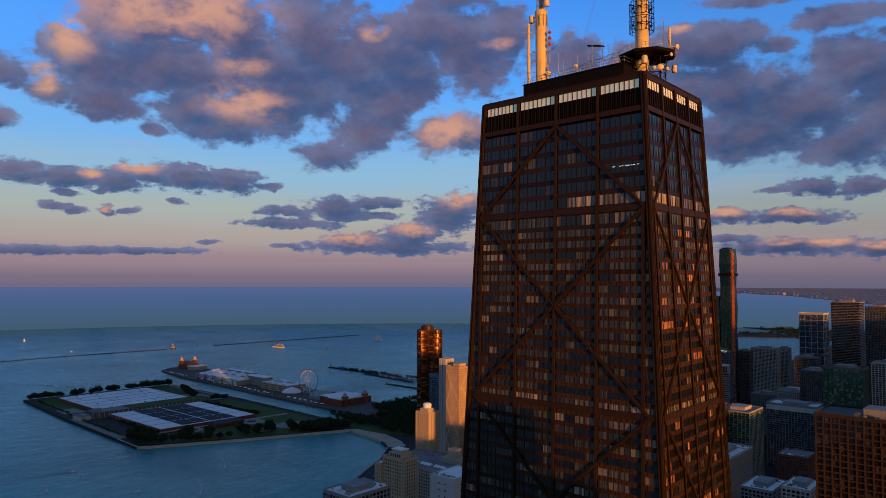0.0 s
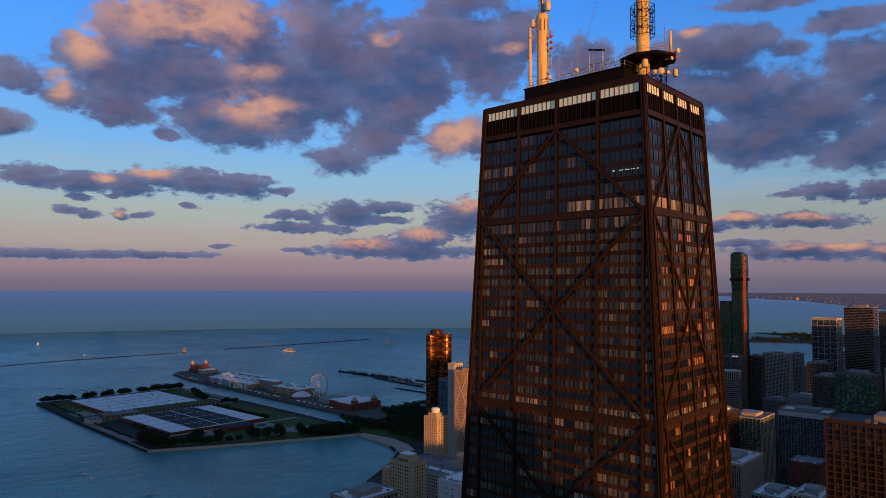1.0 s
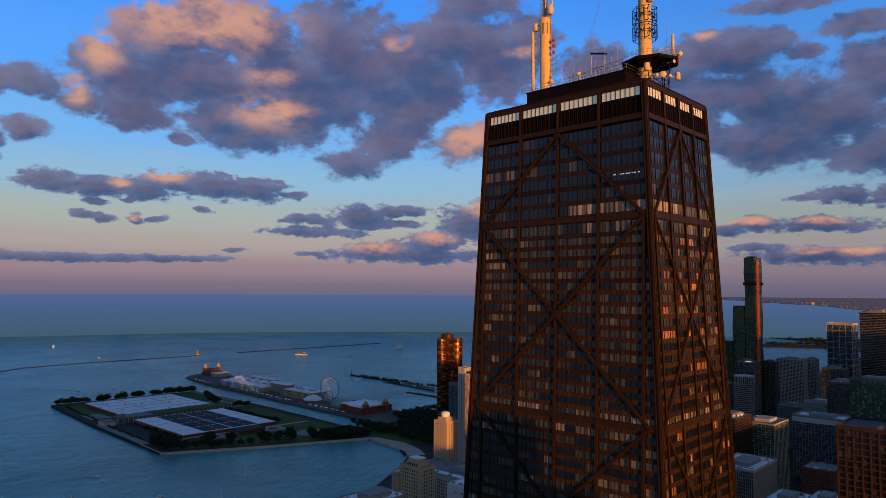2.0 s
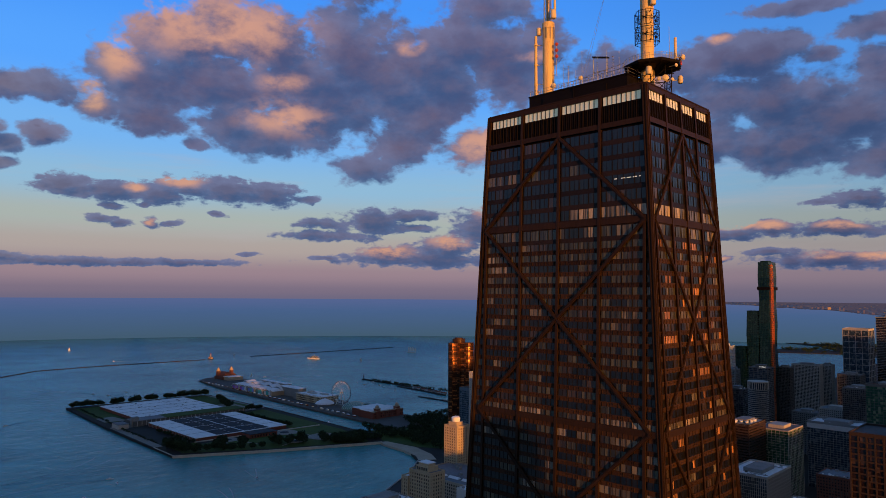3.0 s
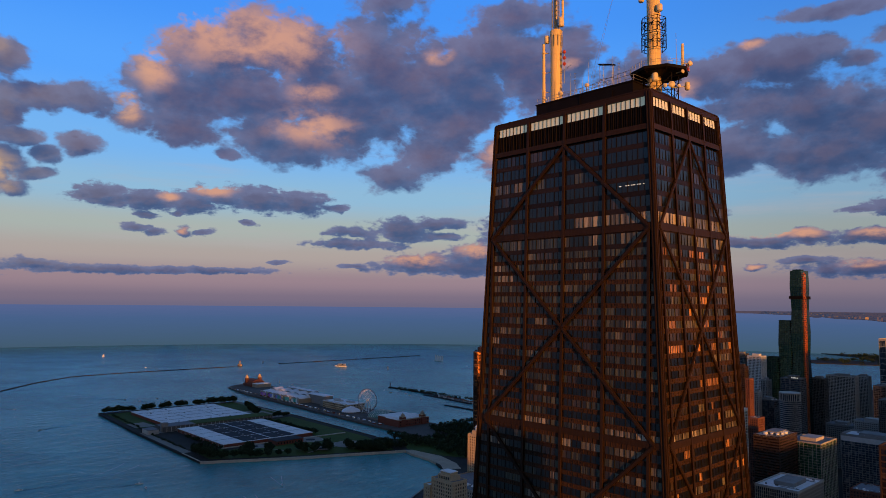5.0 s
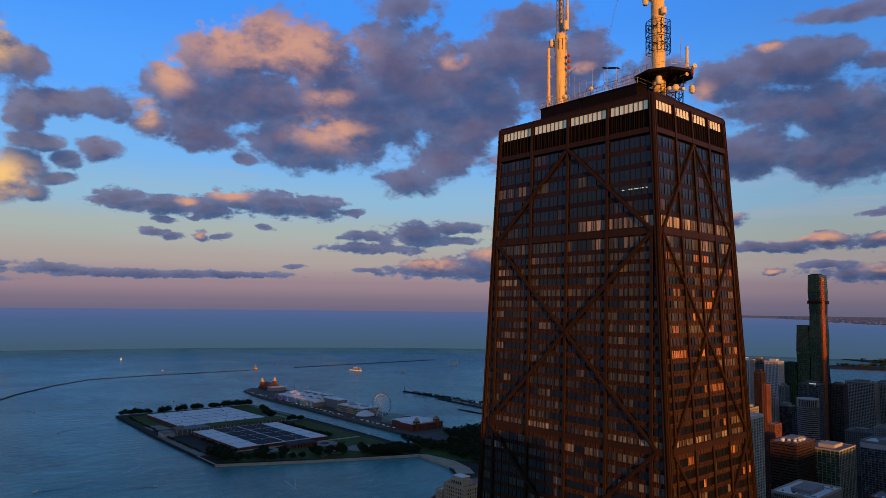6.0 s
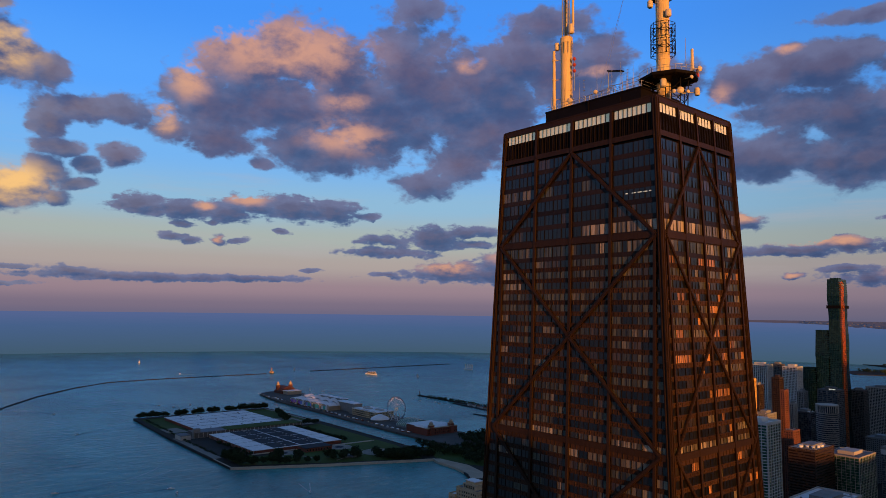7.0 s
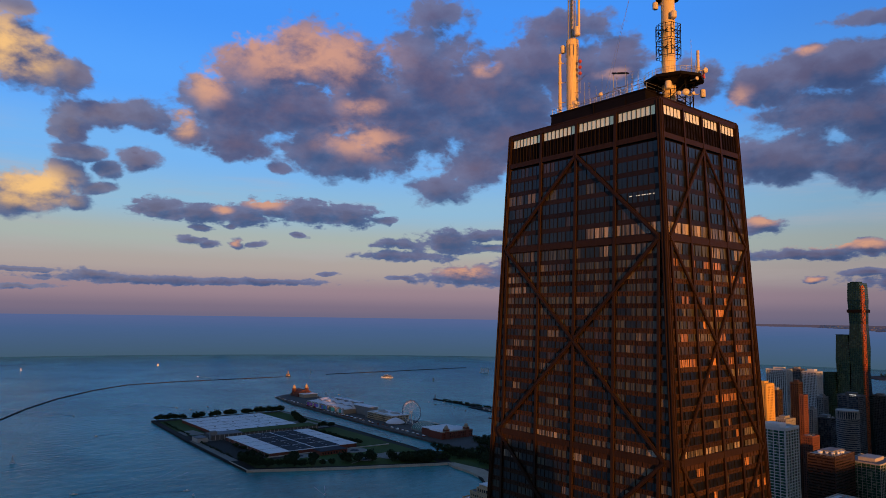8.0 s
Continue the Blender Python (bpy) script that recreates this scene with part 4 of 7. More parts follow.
def dish(x, y, z, r, yaw, stand):
    """A small round dish on a stub of pipe."""
    ob = thing("dish_aerial", "round white dish aerial on a steel pipe", "aerial", (x, y, stand), "roof dishes")
    bm = bmesh.new()
    lathe(bm, 0, 0, [(0.05, 0.0), (r * 0.6, 0.1 * r), (r, 0.42 * r), (r * 1.02, 0.6 * r), (r * 0.98, 0.62 * r)], 14)
    m = pose(0, 0, z - stand, 90, 0, yaw)
    bmesh.ops.transform(bm, matrix=m, verts=bm.verts[:])
    part("reflector", bm, DISH, ob)
    bm = bmesh.new()
    tube(bm, (0, 0, 0), (0, 0, z - stand + 0.2), 0.09, n=6)
    part("pipe", bm, GALV, ob)
    return ob


for x, z, r in ((8.6, 343.4, 0.75), (-0.4, 343.6, 0.6), (13.8, 342.6, 0.35)):
    dish(x, 6.2, z, r, 25, 341.35)


def whip(x, y, z0, z1, rungs=0, spread=0.5):
    ob = thing("whip_aerial", "thin steel aerial with short cross rods", "aerial", (x, y, z0), "roof aerials")
    bm = bmesh.new()
    tube(bm, (0, 0, 0), (0, 0, z1 - z0), 0.07, 0.03, n=6)
    part("rod", bm, GALV, ob)
    for k in range(rungs):
        bm = bmesh.new()
        z = (z1 - z0) * (0.55 + 0.42 * k / max(1, rungs - 1))
        tube(bm, (-spread, 0, z), (spread, 0, z), 0.035, n=5)
        tube(bm, (0, -spread, z), (0, spread, z), 0.035, n=5)
        part("cross_rod", bm, GALV, ob)
    return ob


for x, top, rungs in ((15.6, 346.0, 0), (8.9, 346.6, 2), (5.6, 348.6, 0), (4.0, 348.2, 4), (-0.4, 351.2, 0), (-5.2, 348.6, 3), (-8.0, 349.8, 0), (-10.0, 347.5, 4), (-11.8, 348.8, 0), (1.6, 346.5, 1)):
    whip(x, 5.4, 341.35, top, rungs, 0.45)

# a flat panel on a tripod
ob = thing("panel_aerial", "dark flat panel on a light steel frame", "aerial", (-5.5, 4.5, 341.35))
bm = bmesh.new()
quadbox(bm, [(-2.6, -0.5, 6.2), (2.2, -0.5, 7.4), (2.2, 0.5, 7.4), (-2.6, 0.5, 6.2)], [(-2.6, -0.5, 6.5), (2.2, -0.5, 7.7), (2.2, 0.5, 7.7), (-2.6, 0.5, 6.5)])
part("panel", bm, BLACK, ob)
bm = bmesh.new()
for a, b in (((-2.4, 0, 0), (-2.2, 0, 6.3)), ((2.0, 0, 0), (2.0, 0, 7.4)), ((-2.4, 0, 3.0), (2.0, 0, 3.4)), ((-2.4, 0, 0.2), (2.0, 0, 3.4))):
    tube(bm, a, b, 0.09, n=6)
part("frame", bm, GALV, ob)

# light lattice gantry along the roof
ob = thing("roof_gantry", "light steel lattice gantry rising along the roof", "gantry", (0, 3.0, 341.35))
bm = bmesh.new()
last = None
for k in range(13):
    x = 12 - 24 * k / 12
    h = 2.2 + 0.18 * k
    tube(bm, (x, 0, 0), (x, 0, h), 0.07, n=5)
    if last:
        tube(bm, (last[0], 0, last[1]), (x, 0, h), 0.06, n=5)
        tube(bm, (last[0], 0, last[1] - 1.1), (x, 0, h - 1.1), 0.05, n=5)
        tube(bm, (last[0], 0, last[1]), (x, 0, h - 1.1), 0.04, n=5)
    last = (x, h)
part("lattice", bm, GALV, ob)


def drum(bm, x, y, z, r, h):
    lathe(bm, x, y, [(r * 0.7, z), (r, z + 0.12 * h), (r, z + 0.86 * h), (r * 0.8, z + h), (r * 0.3, z + h * 1.04)], 14)


def east_mast():
    """The farther mast: thick painted tube, then an open lattice."""
    ob = thing("broadcast_mast", "white painted tubular broadcast mast with open lattice top", "mast", (16.2, MID_Y, 341.35), "broadcast masts")
    bm = bmesh.new()
    lathe(bm, 0, 0, [(1.95, 0), (1.95, 0.6), (1.72, 0.8), (1.72, 22.5), (1.85, 22.7), (1.85, 24.3), (1.5, 24.6)], 24)
    part("tube", bm, MAST_WHITE, ob, smooth=False)
    bm = bmesh.new()
    for k in range(3):
        a = k * math.tau / 3 + 0.4
        tube(bm, (1.25 * math.cos(a), 1.25 * math.sin(a), 24.5), (1.1 * math.cos(a), 1.1 * math.sin(a), 60), 0.16, n=8)
    for j in range(24):
        z = 24.6 + j * 1.5
        for k in range(3):
            a, b = k * math.tau / 3 + 0.4, (k + 1) * math.tau / 3 + 0.4
            p, q = (1.2 * math.cos(a), 1.2 * math.sin(a), z), (1.2 * math.cos(b), 1.2 * math.sin(b), z + 1.5)
            tube(bm, p, q, 0.07, n=5)
            tube(bm, (p[0], p[1], z), (q[0], q[1], z), 0.05, n=5)
    part("lattice", bm, GALV, ob)
    bm = bmesh.new()
    tube(bm, (0.2, 0, 24.5), (0.2, 0, 62), 0.42, n=10)
    part("core_pipe", bm, MAST_WHITE, ob)
    bm = bmesh.new()
    tube(bm, (-1.4, -1.4, 26), (-1.4, -1.4, 62), 0.36, 0.3, n=10)
    part("side_pipe", bm, MAST_WHITE, ob)
    for x, y, z, r, h in ((2.6, 1.2, 21.0, 0.75, 2.3), (-2.3, 0.6, 25.0, 0.85, 2.8)):
        bm = bmesh.new()
        drum(bm, x, y, z, r, h)
        tube(bm, (x, y, z + 0.4), (0, 0, z + 0.4), 0.12, n=6)
        part("drum_aerial", bm, DISH, ob)
    bm = bmesh.new()
    tube(bm, (3.6, 1.4, 0), (3.6, 1.4, 21.0), 0.52, 0.42, n=12)
    for z in (6, 12, 18):
        tube(bm, (3.6, 1.4, z), (1.4, 0.6, z), 0.1, n=6)
        lathe(bm, 3.6, 1.4, [(0.62, z), (0.62, z + 0.35)], 12)
    part("side_mast", bm, MAST_WHITE, ob)
    bm = bmesh.new()
    for k in range(60):
        z = 0.5 + k * 0.4
        tube(bm, (-1.9, 0.25, z), (-1.9, -0.25, z), 0.03, n=4)
    for y in (-0.25, 0.25):
        tube(bm, (-1.9, y, 0), (-1.9, y, 24.5), 0.04, n=5)
    part("ladder", bm, GALV, ob)
    bm = bmesh.new()
    tube(bm, (-3.4, 0.6, 7.5), (-3.4, 0.6, 17.5), 0.09, n=6)
    for z in (8.0, 11.0, 11.6, 17.0):
        tube(bm, (-1.6, 0.2, z), (-3.4, 0.6, z), 0.07, n=5)
    tube(bm, (-2.0, 0.3, 11.4), (-6.2, 1.2, 12.2), 0.06, n=5)
    tube(bm, (-2.0, 0.3, 10.9), (-5.2, 1.0, 11.6), 0.05, n=5)
    part("outrigger", bm, GALV, ob)
    for z in (13.4, 15.2, 17.0):
        bm = bmesh.new()
        lathe(bm, -3.4, 0.6, [(0.1, z - 0.6), (0.5, z - 0.2), (0.5, z + 0.2), (0.1, z + 0.6)], 10)
        part("red_aerial", bm, MAST_RED, ob, "dark red ribbed drum")
    bm = bmesh.new()
    lathe(bm, -2.6, 1.0, [(0.1, 4.3), (0.5, 4.4), (0.5, 4.9), (0.1, 5.0)], 10)
    tube(bm, (-1.5, 0.4, 4.5), (-3.6, 1.2, 4.9), 0.08, n=5)
    part("floodlight", bm, DISH, ob)
    bm = bmesh.new()
    for k in range(10):
        a = k * math.tau / 10
        tube(bm, (1.9 * math.cos(a), 1.9 * math.sin(a), 22.8), (1.9 * math.cos(a), 1.9 * math.sin(a), 19.4), 0.09, n=5)
    part("fixing_rods", bm, GALV, ob)
    # upper mast, painted red and white
    for k in range(6):
        bm = bmesh.new()
        lathe(bm, 0, 0, [(0.9 - 0.1 * k, 60 + 9 * k), (0.85 - 0.1 * k, 69 + 9 * k)], 14)
        part("upper_section", bm, MAST_RED if k % 2 == 0 else MAST_WHITE, ob)
    return ob


def west_mast():
    """The nearer mast: thick tube with two cages and an eight-sided platform."""
    ob = thing("broadcast_mast", "white painted tubular broadcast mast with wire cages and platform", "mast", (-15.9, MID_Y, 334.8), "broadcast masts")
    bm = bmesh.new()
    lathe(bm, 0, 0, [(1.9, 0), (1.9, 1.0), (1.72, 1.2), (1.72, 45), (1.5, 45.5), (1.4, 62)], 24)
    part("tube", bm, MAST_WHITE, ob)
    for z in (7.0, 15.0, 25.6, 33.5, 39.5):
        bm = bmesh.new()
        lathe(bm, 0, 0, [(1.73, z), (1.8, z + 0.1), (1.8, z + 0.35), (1.73, z + 0.45)], 24)
        part("flange", bm, MAST_WHITE, ob)
    # platform
    PX, PY = -1.2, -0.3
    bm = bmesh.new()
    lathe(bm, PX, PY, [(6.4, 9.0), (7.5, 9.35), (7.6, 9.9), (7.4, 10.1)], 8)
    part("platform", bm, BLACK, ob)
    for k in range(16):
        a = k * math.tau / 16
        bm = bmesh.new()
        tube(bm, (PX + 3 * math.cos(a), PY + 3 * math.sin(a), 8.7), (PX + 7.2 * math.cos(a), PY + 7.2 * math.sin(a), 9.1), 0.14, n=5)
        part("platform_rib", bm, BLACK, ob)
    bm = bmesh.new()
    for k in range(32):
        a = k * math.tau / 32
        tube(bm, (PX + 7.35 * math.cos(a), PY + 7.35 * math.sin(a), 10.1), (PX + 7.35 * math.cos(a), PY + 7.35 * math.sin(a), 11.4), 0.05, n=5)
        b = (k + 1) * math.tau / 32
        for z in (10.75, 11.4):
            tube(bm, (PX + 7.35 * math.cos(a), PY + 7.35 * math.sin(a), z), (PX + 7.35 * math.cos(b), PY + 7.35 * math.sin(b), z), 0.045, n=5)
    part("platform_rail", bm, GALV, ob)
    for k in range(8):
        a = (k + 0.5) * math.tau / 8
        bm = bmesh.new()
        c, s = math.cos(a), math.sin(a)
        tube(bm, (PX + 4.6 * c, PY + 4.6 * s, 0.0), (PX + 4.9 * c, PY + 4.9 * s, 8.9), 0.14, n=6)
        b = (k + 1.5) * math.tau / 8
        c2, s2 = math.cos(b), math.sin(b)
        for z in (2.2, 4.4, 6.6):
            tube(bm, (PX + 4.7 * c, PY + 4.7 * s, z), (PX + 4.7 * c2, PY + 4.7 * s2, z), 0.08, n=5)
        tube(bm, (PX + 4.7 * c, PY + 4.7 * s, 0.2), (PX + 4.7 * c2, PY + 4.7 * s2, 4.4), 0.09, n=5)
        tube(bm, (PX + 4.7 * c, PY + 4.7 * s, 4.4), (PX + 4.7 * c2, PY + 4.7 * s2, 8.0), 0.09, n=5)
        part("trestle_leg", bm, BLACK, ob)
    # cages
    for z0 in (16.4, 20.9):
        bm = bmesh.new()
        n = 6
        for z in (z0, z0 + 2.0, z0 + 3.9):
            for k in range(n):
                a, b = k * math.tau / n + 0.3, (k + 1) * math.tau / n + 0.3
                tube(bm, (3.2 * math.cos(a), 3.2 * math.sin(a), z), (3.2 * math.cos(b), 3.2 * math.sin(b), z), 0.075, n=5)
        for k in range(n):
            a, b = k * math.tau / n + 0.3, (k + 1) * math.tau / n + 0.3
            tube(bm, (3.2 * math.cos(a), 3.2 * math.sin(a), z0), (3.2 * math.cos(a), 3.2 * math.sin(a), z0 + 3.9), 0.08, n=5)
            for f in (0.33, 0.66):
                p = Vector((3.2 * math.cos(a), 4 * math.sin(a), z0)).lerp(Vector((3.2 * math.cos(b), 4 * math.sin(b), z0)), f)
                tube(bm, p, p + Vector((0, 0, 3.9)), 0.06, n=5)
            for z in (z0 + 0.4, z0 + 3.5):
                tube(bm, (1.6 * math.cos(a), 1.6 * math.sin(a), z), (3.2 * math.cos(a), 3.2 * math.sin(a), z), 0.09, n=5)
        part("cage", bm, BLACK, ob)
        for k in range(6):
            bm = bmesh.new()
            a = (k + 0.5) * math.tau / 6 + 0.3
            c, s = math.cos(a), math.sin(a)
            tube(bm, (1.7 * c, 1.7 * s, z0 + 2), (2.3 * c, 2.7 * s, z0 + 2), 0.1, n=5)
            for sg in (-1, 1):
                p = Vector((2.3 * c, 2.7 * s, z0 + 2))
                t = Vector((-s, c, 0))
                tube(bm, p + t * 0.9 + Vector((0, 0, 0.6 * sg)), p - t * 0.9 - Vector((0, 0, 0.6 * sg)), 0.09, n=5)
            part("cross_dipole", bm, BLACK, ob)
    drums = ((-3.0, 5.0, 6.2, 0.8, 2.1), (-3.4, -2.0, 10.1, 0.7, 1.6), (-2.3, 1.0, 26.0, 0.8, 1.9), (2.6, 1.6, 29.8, 0.75, 1.9), (-7.4, -3.4, 4.8, 0.65, 2.0))
    for x, y, z, r, h in drums:
        bm = bmesh.new()
        drum(bm, x, y, z, r, h)
        tube(bm, (x, y, z + h * 0.5), (x * 0.55, y * 0.55, z + h * 0.5), 0.12, n=6)
        part("drum_aerial", bm, DISH, ob)
    for x, y, z, r, yaw in ((-6.3, 2.4, 5.4, 0.85, 40), (-4.8, 3.4, 5.2, 0.55, 15), (-8.8, 1.2, 8.4, 0.5, 70), (-8.6, -3.4, 11.7, 0.7, 70), (-7.6, 1.0, 5.0, 0.45, 60)):
        bm = bmesh.new()
        lathe(bm, 0, 0, [(0.05, 0.0), (r * 0.6, 0.12 * r), (r, 0.45 * r), (r, 0.62 * r), (r * 0.9, 0.64 * r)], 14)
        bmesh.ops.transform(bm, matrix=pose(x, y, z, 90, 0, yaw), verts=bm.verts[:])
        tube(bm, (x, y, z), (x * 0.75, y * 0.75, z), 0.12, n=5)
        part("dish", bm, DISH, ob)
    bm = bmesh.new()
    tube(bm, (-5.9, -4.0, 10.0), (-5.9, -4.0, 17.6), 0.40, 0.38, n=10)
    part("pole_aerial", bm, DISH, ob)
    for x, y, h in ((-5.0, -2.4, 22.3), (-2.0, 4.6, 15.0), (1.6, 3.6, 15.0), (-8.0, 0.8, 15.2), (3.2, 0.5, 15.8), (-7.2, -4.9, 15.5)):
        bm = bmesh.new()
        tube(bm, (x, y, 9.9), (x, y, h - 1.9), 0.08, 0.05, n=5)
        part("rod_aerial", bm, GALV, ob)
    bm = bmesh.new()
    box(bm, -7.4, -6.8, -4.6, -4.0, 10.0, 12.0)
    part("cabinet", bm, MAST_RED, ob, "small red cabinet")
    bm = bmesh.new()
    for k in range(100):
        z = 12.5 + k * 0.4
        tube(bm, (-0.25, 1.95, z), (0.25, 1.95, z), 0.03, n=4)
    for x in (-0.25, 0.25):
        tube(bm, (x, 1.95, 12), (x, 1.95, 52.5), 0.04, n=5)
    part("ladder", bm, GALV, ob)
    bm = bmesh.new()
    lathe(bm, 0, 0, [(1.8, 31.6), (3.0, 31.9), (3.0, 32.2), (1.8, 32.3)], 12)
    part("upper_platform", bm, BLACK, ob)
    for k in range(6):
        bm = bmesh.new()
        lathe(bm, 0, 0, [(1.3 - 0.15 * k, 62 + 10 * k), (1.2 - 0.15 * k, 72 + 10 * k)], 14)
        part("upper_section", bm, MAST_RED if k % 2 == 0 else MAST_WHITE, ob)
    return ob


east_mast()
west_mast()
# stay wires between the masts
ob = thing("stay_wire", "thin steel stay wires beside the mast", "wire", (5, MID_Y, 341.35))
bm = bmesh.new()
tube(bm, (0, 0, 0), (-13.0, 1.0, 40), 0.03, n=4)
tube(bm, (0.5, 1.0, 0), (-12.0, 1.0, 36), 0.03, n=4)
part("wire", bm, GALV, ob)

# ---- the city: blocks and towers ----
GLASS_BLUE = glazing_material("blue_glass_front", (0.022, 0.040, 0.060), (0.16, 0.17, 0.18), 0.3, 3.0, 3.4)
GLASS_GREEN = glazing_material("green_glass_front", (0.020, 0.085, 0.050), (0.20, 0.25, 0.15), 0.3, 3.0, 3.4)
GLASS_DARK = glazing_material("dark_glass_front", (0.018, 0.018, 0.021), (0.16, 0.135, 0.11), 0.28, 2.4, 3.2)
GLASS_BROWN = glazing_material("bronze_glass_front", (0.020, 0.010, 0.006), (0.07, 0.045, 0.03), 0.2, 2.4, 3.2, 0.12)
W_DARK = material("dark_precast", (0.12, 0.112, 0.105), 0.75, 0, 0.3, 0.08, 10)
W_BROWN = material("brown_granite", (0.042, 0.026, 0.018), 0.6, 0, 0.3, 0.08, 12)
W_BRICK = material("brown_brick", (0.165, 0.062, 0.040), 0.85, 0, 0.3, 0.1, 12)
W_GREY = material("grey_precast", (0.26, 0.25, 0.235), 0.8, 0, 0.3, 0.08, 10)
W_PALE = material("pale_precast", (0.46, 0.42, 0.37), 0.8, 0, 0.25, 0.08, 10)
W_WHITE = material("white_precast", (0.60, 0.58, 0.54), 0.75, 0, 0.2, 0.08, 10)
W_STEEL = material("blue_grey_metal", (0.14, 0.17, 0.20), 0.45, 0.3, 0.25, 0.1, 10)
W_GREEN = material("green_metal", (0.17, 0.20, 0.13), 0.5, 0.2, 0.3, 0.1, 10)
# Limestone given a gold base, so the low sun's glow sits in the colour.
W_GOLD = material("sun_gold_limestone", (0.66, 0.38, 0.09), 0.75, 0, 0.2, 0.08, 10)


def building(name, label, x0, y0, w, d, top, wall, glass, floor_h=3.4, bay=6.0, pier=0.9, band=1.0, proud=0.35, roof="units", cap=None, piers=True, crown=0.0, group="", seed=1, bands=True, top_band=0.0):
    """A block whose north-west corner stands at x0, y0: glazing behind floor bands and piers, with roof gear."""
    rng = random.Random(seed)
    ob = thing(name, label, "building", (x0, y0 - d, 0), group)
    bm = bmesh.new()
    box(bm, 0, w, 0, d, 0, top)
    part("glazing", bm, glass, ob)
    n = max(1, int(top / floor_h))
    lowest = max(0, n - 26)
    if bands:
        bm = bmesh.new()
        box(bm, -proud, w + proud, -proud, d + proud, -band / 2, band / 2)
        me = mesh_of("floor_band", bm, wall)
        for k in range(lowest, n):
            piece("floor_band", me, ob, (0, 0, top - k * floor_h + lowest * floor_h - band / 2 - 0.01 * (k % 2)))
        if lowest:
            bm = bmesh.new()
            for k in range(lowest):
                z = top - (n - lowest) * floor_h - k * floor_h
                box(bm, -proud, w + proud, -proud, d + proud, z - band / 2, z + band / 2)
            part("lower_floor_band", bm, wall, ob, kind="stuff")
    if piers:
        px = pier / 2
        nx, ny = max(1, round(w / bay)), max(1, round(d / bay))
        bm = bmesh.new()
        box(bm, -px, px, -proud - 0.12, 0, 0, top)
        mx = mesh_of("pier", bm, wall)
        bm = bmesh.new()
        box(bm, -px, px, 0, proud + 0.12, 0, top)
        mx2 = mesh_of("pier", bm, wall)
        bm = bmesh.new()
        box(bm, -proud - 0.12, 0, -px, px, 0, top)
        my = mesh_of("pier", bm, wall)
        bm = bmesh.new()
        box(bm, 0, proud + 0.12, -px, px, 0, top)
        my2 = mesh_of("pier", bm, wall)
        for k in range(nx + 1):
            x = min(max(w * k / nx, px - proud), w - px + proud)
            piece("pier", mx2, ob, (x, d, 0))
            piece("pier", mx, ob, (x, 0, 0))
        for k in range(ny + 1):
            y = min(max(d * k / ny, px), d - px)
            piece("pier", my, ob, (0, y, 0))
            piece("pier", my2, ob, (w, y, 0))
    bm = bmesh.new()
    box(bm, -proud, w + proud, -proud, d + proud, top, top + 0.5)
    part("roof", bm, cap or ROOF_GREY, ob)
    if top_band:
        bm = bmesh.new()
        box(bm, -proud - 0.2, w + proud + 0.2, -proud - 0.2, d + proud + 0.2, top - top_band, top + 0.08)
        part("top_storey", bm, W_WHITE, ob, "white panelled top storey")
    bm = bmesh.new()
    h = 1.0 + crown
    o = proud + 0.05
    box(bm, -o, w + o, -o, -o + 0.5, top + 0.1, top + 0.5 + h)
    box(bm, -o, w + o, d + o - 0.5, d + o, top + 0.1, top + 0.5 + h)
    box(bm, -o, -o + 0.5, -o + 0.5, d + o - 0.5, top + 0.1, top + 0.5 + h)
    box(bm, w + o - 0.5, w + o, -o + 0.5, d + o - 0.5, top + 0.1, top + 0.5 + h)
    part("parapet", bm, wall, ob)
    if roof in ("units", "house"):
        bm = bmesh.new()
        box(bm, w * 0.25, w * 0.72, d * 0.25, d * 0.75, top + 0.5, top + 4.8)
        box(bm, w * 0.25 - 0.2, w * 0.72 + 0.2, d * 0.25 - 0.2, d * 0.75 + 0.2, top + 4.8, top + 5.1)
        part("machine_house", bm, wall if roof == "house" else W_GREY, ob)
    if roof == "units" or roof == "flat":
        for k in range(9):
            bm = bmesh.new()
            a, b = rng.uniform(0.06, 0.86) * w, rng.choice((rng.uniform(0.05, 0.2), rng.uniform(0.78, 0.9))) * d
            s = rng.uniform(1.0, 2.2)
            box(bm, a, a + s * 1.5, b, b + s, top + 0.5, top + 0.5 + s)
            lathe(bm, a + s * 0.7, b + s * 0.5, [(s * 0.35, top + 0.5 + s), (s * 0.35, top + 0.8 + s), (s * 0.2, top + 0.9 + s)], 8)
            part("roof_unit", bm, rng.choice((GALV, W_GREY, ROOF_WHITE, W_DARK)), ob)
        for k in range(3):
            bm = bmesh.new()
            a, l = rng.uniform(0.06, 0.4) * w, rng.uniform(0.2, 0.5) * w
            b = rng.uniform(0.06, 0.2) * d if k % 2 else rng.uniform(0.78, 0.92) * d
            box(bm, a, a + l, b, b + 0.9, top + 0.9, top + 1.7)
            for f in (0.1, 0.5, 0.9):
                box(bm, a + l * f, a + l * f + 0.3, b + 0.2, b + 0.6, top + 0.5, top + 0.9)
            part("roof_duct", bm, GALV, ob)
    return ob


